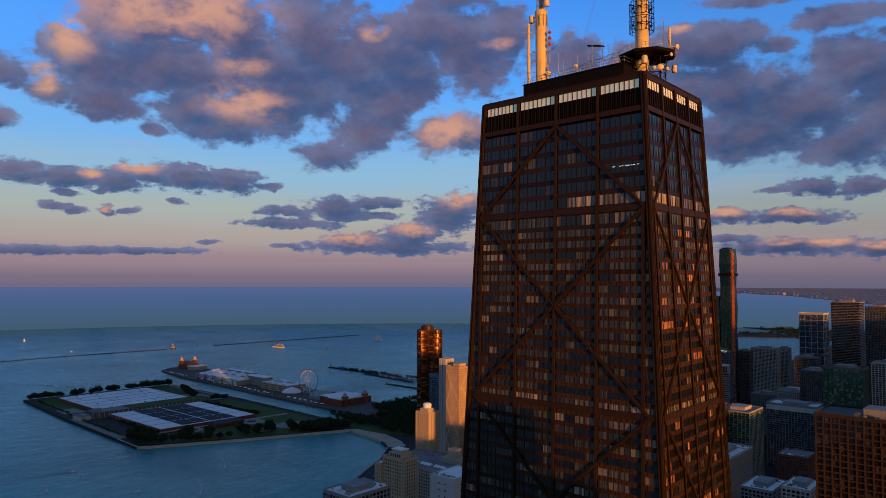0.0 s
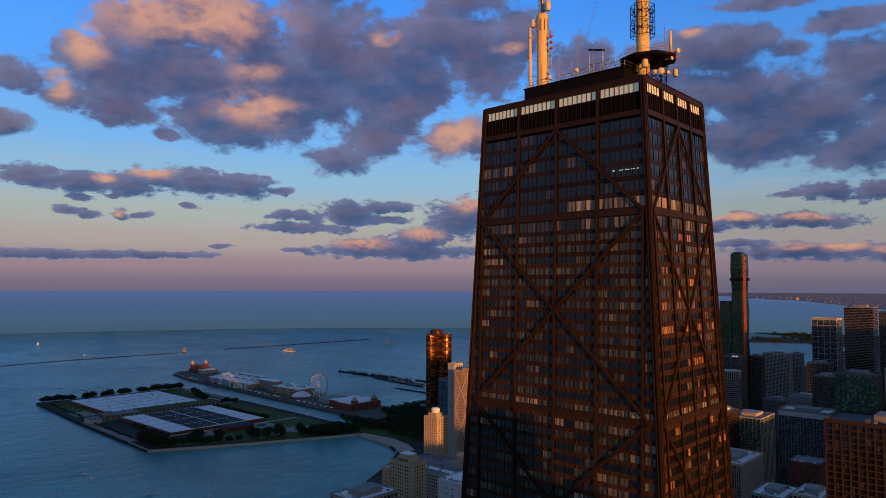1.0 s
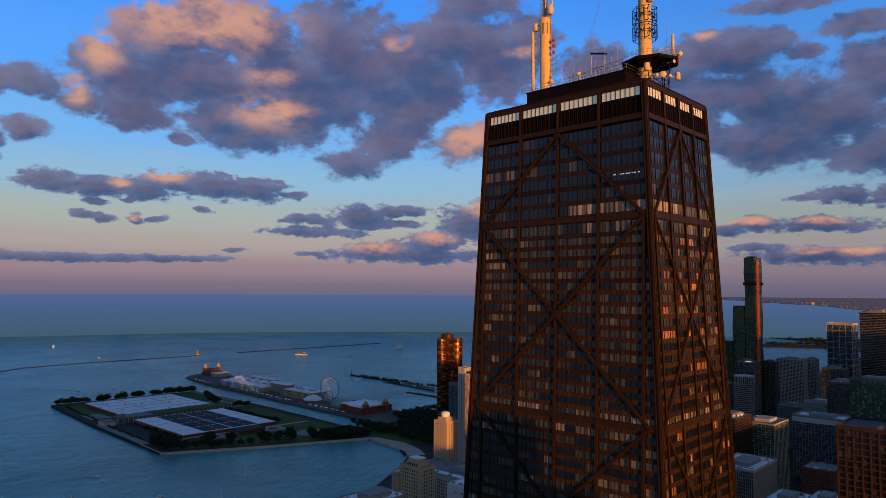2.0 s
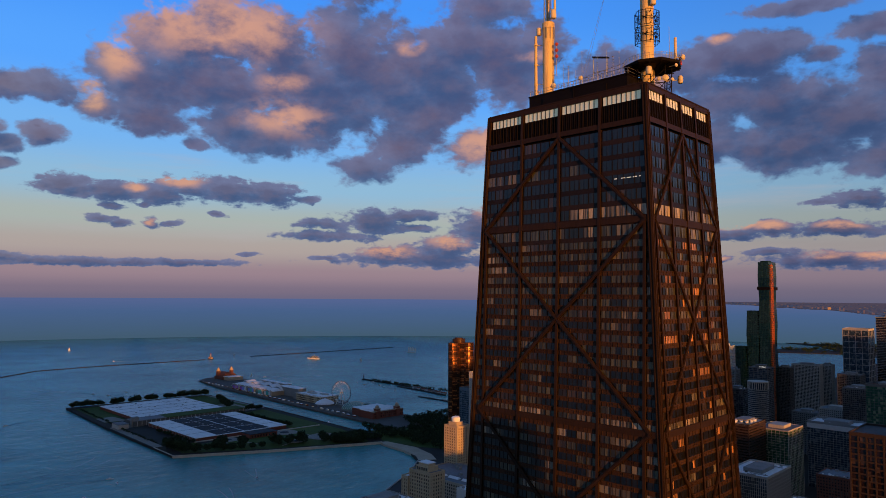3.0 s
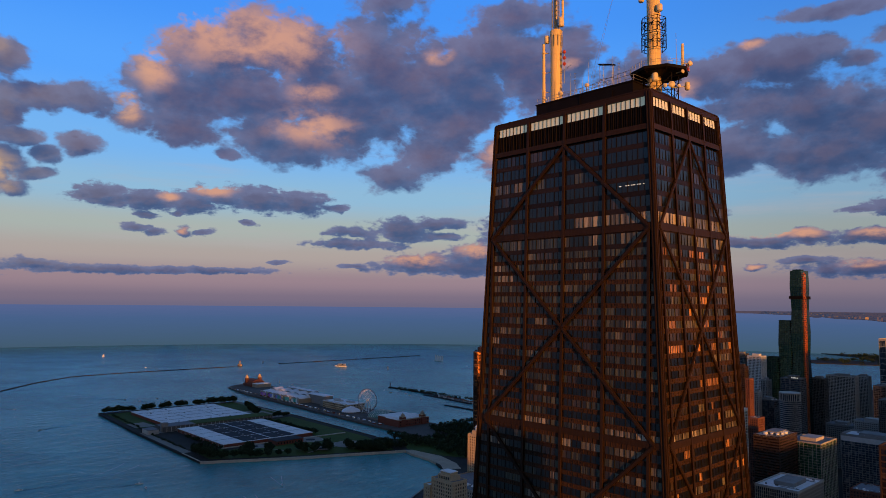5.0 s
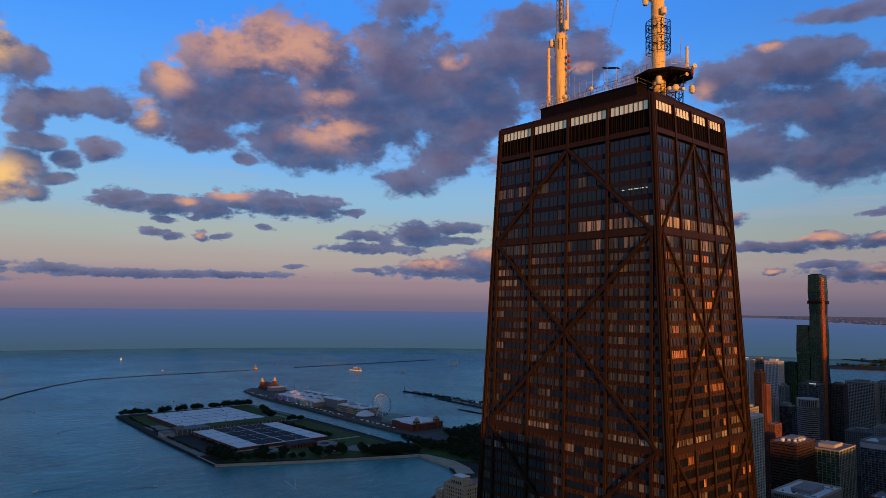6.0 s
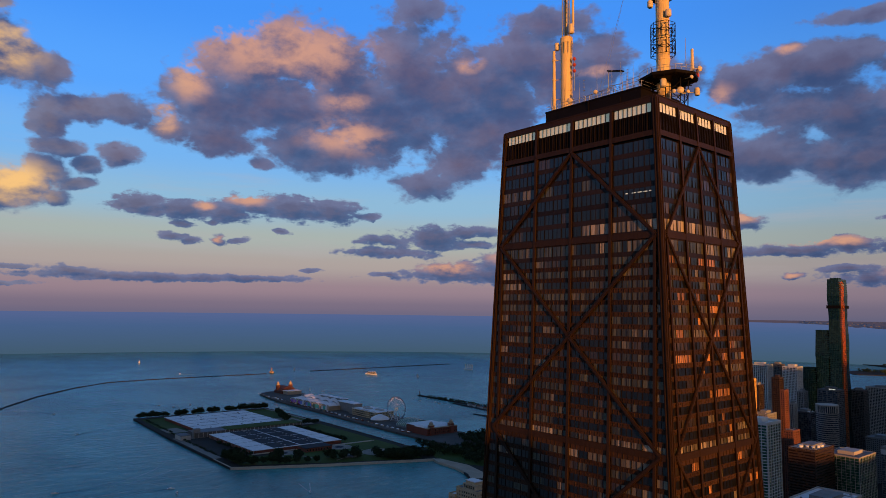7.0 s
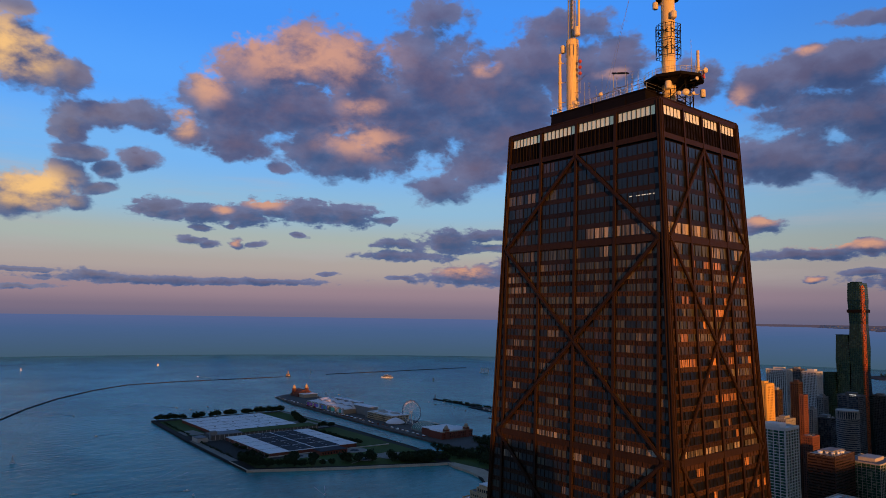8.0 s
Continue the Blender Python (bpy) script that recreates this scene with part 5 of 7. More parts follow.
building("tower_block", "dark glass tower with a white-banded top storey", 176, -980, 71, 50, 95, W_GREY, GLASS_BLUE, 3.3, 4.5, 0.45, 0.6, 0.25, cap=ROOF_WHITE, crown=2.0, top_band=7.0, seed=2)
building("tower_block", "green glass tower with pale framed corner panels", 230, -845, 43, 60, 101, W_PALE, GLASS_GREEN, 3.5, 5.4, 0.4, 0.32, 0.3, roof="house", seed=3)
building("office_block", "dark red-brown office block with a pale roof", 257, -778, 33, 60, 114, W_BROWN, GLASS_BROWN, 3.6, 60, 0.8, 1.9, 0.2, cap=W_PALE, seed=4)
building("office_block", "grey finned office block with a planted roof terrace", 202, -685, 48, 80, 72, W_PALE, GLASS_BLUE, 4.0, 2.4, 0.45, 0.4, 0.6, cap=ROOF_WHITE, crown=1.0, seed=5)
building("brown_tower", "broad brown granite tower with deep-set windows", -70, -306, 87, 38, 203, W_BROWN, GLASS_BROWN, 3.7, 4.35, 0.9, 0.9, 0.40, cap=W_BROWN, seed=6)
building("tower_block", "slim grey apartment tower with balcony bands", 383, -1515, 57, 25, 133, W_PALE, GLASS_DARK, 3.1, 3.0, 0.8, 0.9, 0.5, seed=7)
building("tower_block", "slim grey apartment tower with balcony bands", 373, -1569, 23, 25, 131, W_PALE, GLASS_DARK, 3.1, 3.0, 0.8, 0.9, 0.5, seed=8)
building("office_tower", "blue glass office tower in a white frame", 293, -1548, 50, 50, 214, W_PALE, GLASS_BLUE, 12.5, 12.5, 0.8, 0.8, 0.3, roof="none", crown=2, seed=9)
building("apartment_tower", "bronze-grey apartment tower wrapped in balcony slabs", 196, -1405, 50, 45, 246, W_GREY, GLASS_BROWN, 3.2, 9, 0.6, 0.45, 1.4, piers=False, roof="house", seed=10)
building("office_tower", "dark office tower with close-set ribs", 190, -1710, 51, 40, 229, W_DARK, GLASS_DARK, 3.9, 3.0, 0.7, 0.9, 0.3, seed=11)
building("tower_block", "green glass block with a red-framed roof storey", 106, -933, 50, 40, 163, W_DARK, GLASS_GREEN, 3.6, 5.0, 0.3, 0.4, 0.2, cap=W_BRICK, crown=1.5, seed=12)
building("tower_block", "dark apartment block with banded floors", 249, -1291, 38, 35, 140, W_DARK, GLASS_DARK, 3.1, 4.0, 0.6, 0.9, 0.3, seed=13)
building("tower_block", "pale tower with a grid of windows", 81, -1120, 47, 40, 156, W_PALE, GLASS_DARK, 3.5, 4.5, 0.9, 0.9, 0.4, seed=14)
building("hotel_block", "pale stone hotel with dormered roof storeys", 240, -1170, 45, 35, 91, W_PALE, GLASS_DARK, 3.3, 3.2, 1.5, 1.5, 0.3, roof="house", seed=15)
building("hotel_block", "pale grid-fronted hotel wing", 296, -1196, 42, 35, 76, W_GREY, GLASS_DARK, 3.3, 3.2, 1.3, 1.4, 0.3, seed=16)
building("low_block", "brown brick block with small windows", 129, -734, 34, 40, 76, W_BRICK, GLASS_DARK, 3.4, 3.0, 1.4, 1.5, 0.25, roof="flat", seed=17)
building("low_block", "low block with ducts on a pale roof", 118, -560, 30, 50, 78, W_GREY, GLASS_DARK, 3.6, 4.0, 1.0, 1.2, 0.3, cap=ROOF_WHITE, seed=18)
building("low_block", "low block with a glass roof lantern", 76, -528, 24, 40, 94, W_PALE, GLASS_DARK, 3.6, 4.0, 1.0, 1.2, 0.3, cap=ROOF_WHITE, seed=19)
building("stone_tower", "limestone tower with the low sun's gold in its colour", 326, -748, 19, 22, 198, W_GOLD, GLASS_BROWN, 3.4, 3.8, 1.9, 1.5, 0.35, roof="house", crown=1, seed=20)
building("tower_block", "white apartment tower with upright ribs", 513, -1213, 39, 25, 186, W_WHITE, GLASS_DARK, 3.2, 3.9, 1.6, 0.5, 0.5, roof="house", seed=21)
building("tower_block", "dark slab tower with a brown roof house", 531, -1314, 21, 20, 182, W_DARK, GLASS_DARK, 3.2, 3.0, 0.6, 0.8, 0.2, cap=W_BRICK, seed=22)
building("tower_block", "white apartment tower with close-set windows", 446, -1187, 26, 25, 188, W_WHITE, GLASS_DARK, 3.0, 2.6, 1.0, 1.0, 0.3, roof="house", seed=23)
building("tower_block", "slim brown apartment tower with piers", 393, -992, 12, 15, 183, W_BROWN, GLASS_BROWN, 3.1, 3.0, 0.7, 1.0, 0.3, roof="house", seed=24)
building("tower_block", "narrow brick slab tower facing the low sun", 359, -931, 6, 14, 170, W_BRICK, GLASS_BROWN, 3.1, 3.5, 1.4, 1.0, 0.3, roof="none", seed=25)
building("apartment_block", "white balconied apartment block with dark glass", 222, -572, 35, 30, 171, W_WHITE, GLASS_GREEN, 3.0, 5.5, 0.5, 0.6, 0.9, cap=ROOF_WHITE, crown=1.2, roof="house", seed=26)
building("hotel_tower", "dark hotel tower with a lit roof sign", 352, -1117, 32, 30, 158, W_DARK, GLASS_BLUE, 3.2, 8, 0.5, 1.1, 0.3, roof="house", seed=27)
building("stone_block", "grey stone block with a hipped roof", 369, -894, 19, 30, 136, W_GREY, GLASS_DARK, 3.3, 3.2, 1.4, 1.2, 0.3, cap=COPPER, seed=28)
building("low_block", "brick block facing the low sun", 318, -860, 13, 22, 122, W_BRICK, GLASS_DARK, 3.3, 3.2, 1.4, 1.2, 0.3, roof="flat", seed=29)
building("office_block", "dark blue glass office block", 372, -1056, 27, 25, 124, W_DARK, GLASS_BLUE, 3.5, 4.0, 0.5, 0.7, 0.2, seed=30)
building("tower_block", "narrow grey tower with banded floors", 411, -1126, 11, 20, 150, W_GREY, GLASS_DARK, 3.2, 3.0, 1.0, 0.9, 0.3, seed=31)
building("tower_block", "narrow brown tower with banded floors", 421, -979, 10, 18, 169, W_BROWN, GLASS_DARK, 3.2, 3.0, 1.0, 0.9, 0.3, seed=32)
building("tower_block", "narrow pale tower with banded floors", 392, -1040, 9, 14, 138, W_PALE, GLASS_BLUE, 3.2, 3.0, 1.0, 0.9, 0.3, seed=33)
building("low_block", "low block with a glass roof lantern", 250, -618, 30, 50, 86, W_PALE, GLASS_GREEN, 3.6, 4.0, 0.6, 1.0, 0.3, cap=ROOF_WHITE, seed=34)
building("tower_block", "dark slab tower with thin bands", 409, -1407, 26, 25, 134, W_DARK, GLASS_DARK, 3.2, 3.0, 0.6, 0.9, 0.3, seed=35)
building("tower_block", "dark apartment tower with thin bands", 195, -1104, 35, 40, 137, W_DARK, GLASS_DARK, 3.2, 3.0, 0.6, 0.9, 0.3, seed=36)
building("tower_block", "cream tower with a round tank on its roof", 496, -469, 22, 22, 119, CREAM, GLASS_BROWN, 3.3, 3.0, 1.5, 1.5, 0.3, roof="none", seed=37)
building("tower_block", "blue glass tower with a white roof frame", 609, -623, 28, 22, 138, W_STEEL, GLASS_BLUE, 3.3, 4.6, 0.5, 0.8, 0.3, crown=2.5, roof="none", seed=38)
building("concrete_tower", "pale concrete lift tower", 573, -588, 12, 18, 171, W_PALE, GLASS_DARK, 3.2, 4, 2.4, 1.4, 0.3, roof="none", seed=39)
building("stone_tower", "stepped cream stone tower", 391, -320, 30, 20, 107, CREAM, GLASS_DARK, 3.5, 3.2, 1.7, 1.5, 0.3, roof="none", seed=40)
building("stone_wing", "lower wing of cream stone", 421.5, -318, 9, 15, 99, CREAM, GLASS_DARK, 3.5, 3.0, 1.6, 1.5, 0.3, cap=ROOF_WHITE, roof="none", seed=41)
building("white_block", "white panelled block with a pale flat roof", 322, -316, 29, 40, 102, W_WHITE, GLASS_DARK, 6.0, 7.0, 5.2, 4.6, 0.15, cap=ROOF_WHITE, roof="flat", seed=42)
building("long_block", "long buff stone block with roof skylights", 401, -406, 110, 70, 73, BEIGE, GLASS_DARK, 3.6, 3.4, 1.5, 1.5, 0.3, cap=ROOF_GREY, roof="none", seed=43)
building("low_block", "low block with a white roof", 328, -196, 33, 45, 112, W_GREY, GLASS_DARK, 3.6, 4, 1, 1.2, 0.3, cap=ROOF_WHITE, roof="units", seed=44)

# ---- towers with a shape of their own ----


def lobed_tower():
    """The three-winged curved tower by the lake."""
    ob = thing("lakeside_tower", "dark bronze-glass tower with three curved wings", "tower", (862, -858, 0))
    n, top, fh = 60, 188.0, 3.1

    def outline(grow):
        pts = []
        for k in range(n):
            a = k * math.tau / n
            r = 20.5 + 10.0 * math.cos(3 * (a - radians(100))) + grow
            pts.append((r * math.cos(a), r * math.sin(a)))
        return pts
    bm = bmesh.new()
    slab(bm, outline(0), 0, top)
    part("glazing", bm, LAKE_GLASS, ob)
    bm = bmesh.new()
    slab(bm, outline(0.35), -0.45, 0.45)
    me = mesh_of("floor_band", bm, BRONZE_BAND)
    for k in range(56):
        piece("floor_band", me, ob, (0, 0, top - 1.2 - k * fh))
    for k in range(0, n, 2):
        bm = bmesh.new()
        x, y = outline(0.3)[k]
        tube(bm, (x, y, 0), (x, y, top), 0.22, n=4)
        part("mullion", bm, BRONZE_BAND, ob)
    bm = bmesh.new()
    slab(bm, outline(0.6), top, top + 1.2)
    part("roof_edge", bm, BRONZE_BAND, ob)
    bm = bmesh.new()
    lathe(bm, 0, 0, [(13, top + 1.2), (13, top + 8.0), (12.2, top + 8.6)], 28)
    part("roof_drum", bm, BRONZE_BAND, ob)
    bm = bmesh.new()
    lathe(bm, 0, 0, [(9, top + 8.6), (9, top + 10.4), (8.5, top + 10.6)], 20)
    part("roof_cap", bm, BRONZE_BAND, ob)
    return ob


# Orange cells paint broken sunset reflections into this tower's glass.
LAKE_GLASS = glazing_material("bronze_glint_glass", (0.050, 0.016, 0.008), (0.62, 0.22, 0.07), 0.42, 9.0, 3.1, 0.30, 0.75)
BRONZE_BAND = material("bronze_bands", (0.060, 0.028, 0.016), 0.45, 0.2, 0.35, 0.1, 10)
lobed_tower()

FRUST_GLASS = glazing_material("sea_green_glass", (0.005, 0.028, 0.029), (0.03, 0.07, 0.068), 0.3, 3.0, 3.7, 0.12, 0.2)
FRUST_BAND = material("green_grey_slab", (0.010, 0.036, 0.032), 0.5, 0.3, 0.3, 0.1, 10)


def wavy_stem(ob, x, y, w, d, top, phase, gap=None):
    """A stem whose plan swells and narrows in stacked frustums."""
    fh, period = 3.7, 96.0

    def grow(z):
        f = ((z + phase) % period) / period
        return 0.8 * (1 - abs(2 * f - 1)) * 2 - 0.8
    levels = [0.0]
    while levels[-1] < top - 0.1:
        levels.append(min(top, levels[-1] + 48.0 - (levels[-1] + phase) % 48.0))
    for a, b in zip(levels, levels[1:]):
        if b - a < 0.5:
            continue
        bm = bmesh.new()
        g0, g1 = grow(a), grow(b)
        quadbox(bm, [(x - g0, y - d - g0, a), (x + w + g0, y - d - g0, a), (x + w + g0, y + g0, a), (x - g0, y + g0, a)],
                [(x - g1, y - d - g1, b), (x + w + g1, y - d - g1, b), (x + w + g1, y + g1, b), (x - g1, y + g1, b)])
        part("glazing", bm, FRUST_GLASS, ob)
    k = 0
    while k * fh < top:
        z = top - k * fh
        g = grow(z - 0.01) + 0.3
        bm = bmesh.new()
        if gap and gap[0] < z < gap[1]:
            k += 1
            continue
        box(bm, x - g, x + w + g, y - d - g, y + g, z - 0.7, z)
        part("floor_band", bm, FRUST_BAND, ob)
        k += 1
        if k > 70:
            break
    for j in range(1, 7):
        for a, b in zip(levels, levels[1:]):
            if b - a < 0.5:
                continue
            bm = bmesh.new()
            g0, g1 = grow(a), grow(b)
            f = j / 7
            xa, xb = x - g0 + (w + 2 * g0) * f, x - g1 + (w + 2 * g1) * f
            quadbox(bm, [(xa - .25, y + g0 - .2, a), (xa + .25, y + g0 - .2, a), (xa + .25, y + g0 + .4, a), (xa - .25, y + g0 + .4, a)],
                    [(xb - .25, y + g1 - .2, b), (xb + .25, y + g1 - .2, b), (xb + .25, y + g1 + .4, b), (xb - .25, y + g1 + .4, b)])
            part("mullion", bm, FRUST_BAND, ob)
    if gap:
        bm = bmesh.new()
        box(bm, x - 2.2, x + w + 2.2, y - d - 2.2, y + 2.2, gap[0], gap[1])
        part("open_storey", bm, BLACK, ob, "dark open storey")


wavy = thing("wavy_tower", "sea-green glass tower of three stacked-frustum stems", "tower", (0, 0, 0))
wavy_stem(wavy, 424, -1341, 21.5, 42, 359.0, 10, (300.0, 306.0))
wavy_stem(wavy, 447.5, -1341, 24, 24, 256.0, 34)
wavy_stem(wavy, 474, -1341, 24, 24, 179.0, 10)
bm = bmesh.new()
box(bm, 427, 442, -1366, -1346, 359, 361.5)
part("roof_house", bm, FRUST_BAND, wavy)
# the builders' hoist up its north-west edge, sunlit orange put into its colour
HOIST = material("low_sun_hoist", (0.42, 0.10, 0.022), 0.6, 0, 0.3, 0.3, 6)
hoist = thing("builders_hoist", "builders' hoist coloured sunlit orange-red up the unfinished front", "hoist", (421.4, -1357, 0))
for k in range(86):
    bm = bmesh.new()
    z = 20 + k * 3.9
    box(bm, -0.8, 2.4, 0, 14, z, z + 0.9)
    box(bm, -0.3, 0.3, 1 + 4 * (k % 3), 5 + 4 * (k % 3), z + 0.9, z + 3.2)
    part("landing", bm, HOIST, hoist)
for x in (0.5, 7, 13.5):
    bm = bmesh.new()
    box(bm, -1.0, -0.3, x - 0.4, x + 0.4, 0, 352)
    part("hoist_mast", bm, HOIST, hoist)
bm = bmesh.new()
box(bm, -2, 2.4, 2, 13, 346, 349)
part("hoist_head", bm, W_GREY, hoist)

# the braced concrete apartment tower
# Concrete with the low sun's orange put into its base colour.
WARM_CONCRETE = material("sun_tinted_concrete", (0.50, 0.34, 0.21), 0.8, 0, 0.25, 0.08, 10)
brace = building("braced_tower", "pale concrete tower with zigzag rows of filled windows", 539, -578, 24, 30, 163, WARM_CONCRETE, GLASS_DARK, 3.1, 2.0, 0.9, 1.1, 0.3, roof="house", seed=50)
for k in range(46):
    z = 163 - 3.1 * k - 2.6
    f = (k % 16) / 8.0
    f = f if f <= 1 else 2 - f
    for s, side in ((1, 0), (-1, 1)):
        bm = bmesh.new()
        x = 12 + (1 if side == 0 else -1) * (12 - 11 * f) * 0.98
        box(bm, x - 1.0, x + 1.0, 30.0, 30.35, z - 0.5, z + 1.6)
        part("filled_window", bm, W_WHITE, brace)
    bm = bmesh.new()
    y = 3 + 24 * f
    box(bm, -0.35, 0.0, y - 1.0, y + 1.0, z - 0.5, z + 1.6)
    part("filled_window", bm, W_WHITE, brace)

# the round-fronted hotel
ob = thing("round_tower", "grey tower with a rounded banded front", "tower", (338, -1034, 0))
bm = bmesh.new()
lathe(bm, 0, 0, [(15.5, 0), (15.5, 142)], 32)
part("glazing", bm, GLASS_BLUE, ob)
bm = bmesh.new()
lathe(bm, 0, 0, [(15.9, -0.7), (15.9, 0.7), (15.5, 0.7)], 32)
me = mesh_of("floor_band", bm, W_GREY)
for k in range(40):
    piece("floor_band", me, ob, (0, 0, 131 - k * 3.2))
for k in range(32):
    bm = bmesh.new()
    a = k * math.tau / 32
    tube(bm, (15.9 * math.cos(a), 15.9 * math.sin(a), 132), (15.9 * math.cos(a), 15.9 * math.sin(a), 144), 0.45, n=5)
    part("crown_fin", bm, W_PALE, ob)
bm = bmesh.new()
lathe(bm, 0, 0, [(16.2, 143), (16.2, 144.5), (15.5, 144.6)], 32)
part("roof", bm, W_PALE, ob)

# crowns, tanks and signs that sit on the plain blocks
ob = thing("water_tank", "round white tank on the cream tower's roof", "tank", (507, -478, 119.5))
bm = bmesh.new()
box(bm, -7, 7, -6, 6, 0, 5)
part("base", bm, CREAM, ob)
bm = bmesh.new()
lathe(bm, 0, 0, [(5, 5), (5.6, 7), (5.6, 10), (4.0, 11.2), (1.0, 11.8)], 18)
part("tank", bm, WHITE, ob)
ob = thing("roof_lantern_house", "stepped cream stone roof house with openings", "roof house", (406, -330, 107.5))
bm = bmesh.new()
box(bm, -9, 9, -7, 7, 0, 5)
box(bm, -7, 7, -5, 5, 5, 7.5)
part("wall", bm, CREAM, ob)
bm = bmesh.new()
box(bm, -7.4, 7.4, -5.4, 5.4, 7.5, 8.2)
part("roof", bm, ROOF_WHITE, ob)
for k in range(5):
    bm = bmesh.new()
    box(bm, -7 + k * 3.1, -5.4 + k * 3.1, 7, 7.2, 1, 3.8)
    part("window", bm, GLASS_DARK, ob)
for k in range(4):
    ob = thing("roof_skylight", "long pale blue glass skylight on the stone block", "skylight", (425 + k * 21, -424, 73.5), "roof skylights")
    bm = bmesh.new()
    quadbox(bm, [(0, 0, 0), (16, 0, 0), (16, 7, 0), (0, 7, 0)], [(0.6, 3.0, 2.4), (15.4, 3.0, 2.4), (15.4, 4.0, 2.4), (0.6, 4.0, 2.4)])
    part("glass", bm, ROOF_WHITE, ob)
    bm = bmesh.new()
    box(bm, -0.4, 16.4, -0.4, 7.4, 0, 0.4)
    part("kerb", bm, W_GREY, ob)
ob = thing("roof_stair_tower", "buff stone stair tower on the long block", "roof tower", (436, -450, 73.5))
bm = bmesh.new()
box(bm, -6, 6, -5, 5, 0, 16)
part("wall", bm, BEIGE, ob)
bm = bmesh.new()
box(bm, -14, 14, -9, 9, 0, 6)
part("base", bm, BEIGE, ob)
r4 = random.Random(9)
for k in range(14):
    ob = thing("roof_gear", "grey roof machinery box with a fan", "roof unit", (415 + r4.uniform(0, 88), -470 + r4.uniform(0, 36), 73.5), "roof machinery")
    bm = bmesh.new()
    s = r4.uniform(1.2, 3)
    box(bm, -s, s, -s * .7, s * .7, 0, s)
    part("casing", bm, W_GREY, ob)
    bm = bmesh.new()
    lathe(bm, 0, 0, [(s * .5, s), (s * .5, s + .5), (s * .3, s + .6)], 10)
    part("fan_cowl", bm, GALV, ob)
ob = thing("roof_sign", "small lit roof sign of plain white shapes", "sign", (353, -1117.0, 157.9))
for k in range(5):
    bm = bmesh.new()
    box(bm, 2 + k * 2.2, 3.6 + k * 2.2, 0, 0.3, 0, 3.2)
    part("sign_bar", bm, glow_material("sign_white", (1, .9, .75), 0.5), ob)
for k in range(9):
    ob = thing("roof_plant", "pale roof machinery on the brown block", "roof unit", (262 + (k % 3) * 8 + r4.uniform(0, 2), -790 - (k // 3) * 12, 114.5), "roof machinery")
    bm = bmesh.new()
    s = r4.uniform(1.8, 3.2)
    lathe(bm, 0, 0, [(s, 0), (s, 2.4), (s * 1.2, 3.2), (s * 0.8, 3.6)], 10)
    part("cooling_tower", bm, WHITE, ob)

# ---- the lakefront ----


def leaf_cloud(bm, rng, cx, cy, cz, rx, rz, count, size):
    """A crown of many small tilted leaf clumps with gaps between them."""
    for _ in range(count):
        while True:
            v = Vector((rng.uniform(-1, 1), rng.uniform(-1, 1), rng.uniform(-0.9, 1)))
            if 0.25 < v.length < 1.0 + 0.15 * rng.random():
                break
        c = Vector((cx + v.x * rx, cy + v.y * rx, cz + v.z * rz))
        n = Vector((rng.gauss(0, 1), rng.gauss(0, 1), rng.gauss(0.4, 1))).normalized()
        s = n.orthogonal().normalized()
        t = n.cross(s)
        r = size * rng.uniform(0.6, 1.3)
        ring = [bm.verts.new(c + (s * math.cos(k * 1.2566) + t * math.sin(k * 1.2566)) * r * rng.uniform(0.6, 1.2)) for k in range(5)]
        tip = bm.verts.new(c + n * r * 0.5)
        for k in range(5):
            bm.faces.new((ring[k], ring[(k + 1) % 5], tip))


def tree_thing(seed, height, spread):
    rng = random.Random(seed)
    ob = thing("tree", "broad dark green tree on the lakefront lawn", "tree", (0, 0, 0), "lakefront trees")
    bm = bmesh.new()
    tube(bm, (0, 0, -0.3), (0, 0, height * 0.45), 0.35, 0.2, n=7)
    for k in range(5):
        a = k * 1.2566 + rng.random()
        tube(bm, (0, 0, height * rng.uniform(0.25, 0.4)), (math.cos(a) * spread * 0.5, math.sin(a) * spread * 0.5, height * rng.uniform(0.55, 0.75)), 0.16, 0.06, n=5)
    part("trunk", bm, BARK, ob)
    bm = bmesh.new()
    leaf_cloud(bm, rng, 0, 0, height * 0.62, spread * 0.8, height * 0.36, 70, 1.6)
    for k in range(5):
        a = k * 1.2566 + rng.random()
        leaf_cloud(bm, rng, math.cos(a) * spread * 0.55, math.sin(a) * spread * 0.55, height * rng.uniform(0.5, 0.7), spread * 0.5, height * 0.24, 30, 1.35)
    part("crown", bm, LEAF, ob)
    return ob


TREES = [tree_thing(21, 15.0, 8.5), tree_thing(22, 17.0, 9.5), tree_thing(23, 13.0, 7.5)]
TREE_SPOTS = []
rng = random.Random(8)


def tree_row(x0, y0, x1, y1, n, jitter=3.0, size=1.0):
    for k in range(n):
        f = (k + 0.5) / n
        TREE_SPOTS.append((x0 + (x1 - x0) * f + rng.uniform(-jitter, jitter), y0 + (y1 - y0) * f + rng.uniform(-jitter, jitter), size))


tree_row(1750, -410, 1745, -480, 9, 4)      # the island's far corner
for a in (-515, -560, -603, -650, -690):    # clumps along the far wall
    tree_row(1742, a - 12, 1742, a + 12, 6, 4)
tree_row(1735, -705, 1735, -755, 9, 4)
tree_row(1160, -392, 1110, -396, 7, 7)
tree_row(1135, -400, 1085, -420, 6, 6)
tree_row(1190, -395, 1150, -420, 6, 8)
for x, y in ((1105, -465), (1085, -505), (1055, -560), (1040, -580), (1010, -640), (1000, -655), (1120, -480), (1030, -600)):
    tree_row(x - 14, y + 8, x + 14, y - 8, 5, 6)
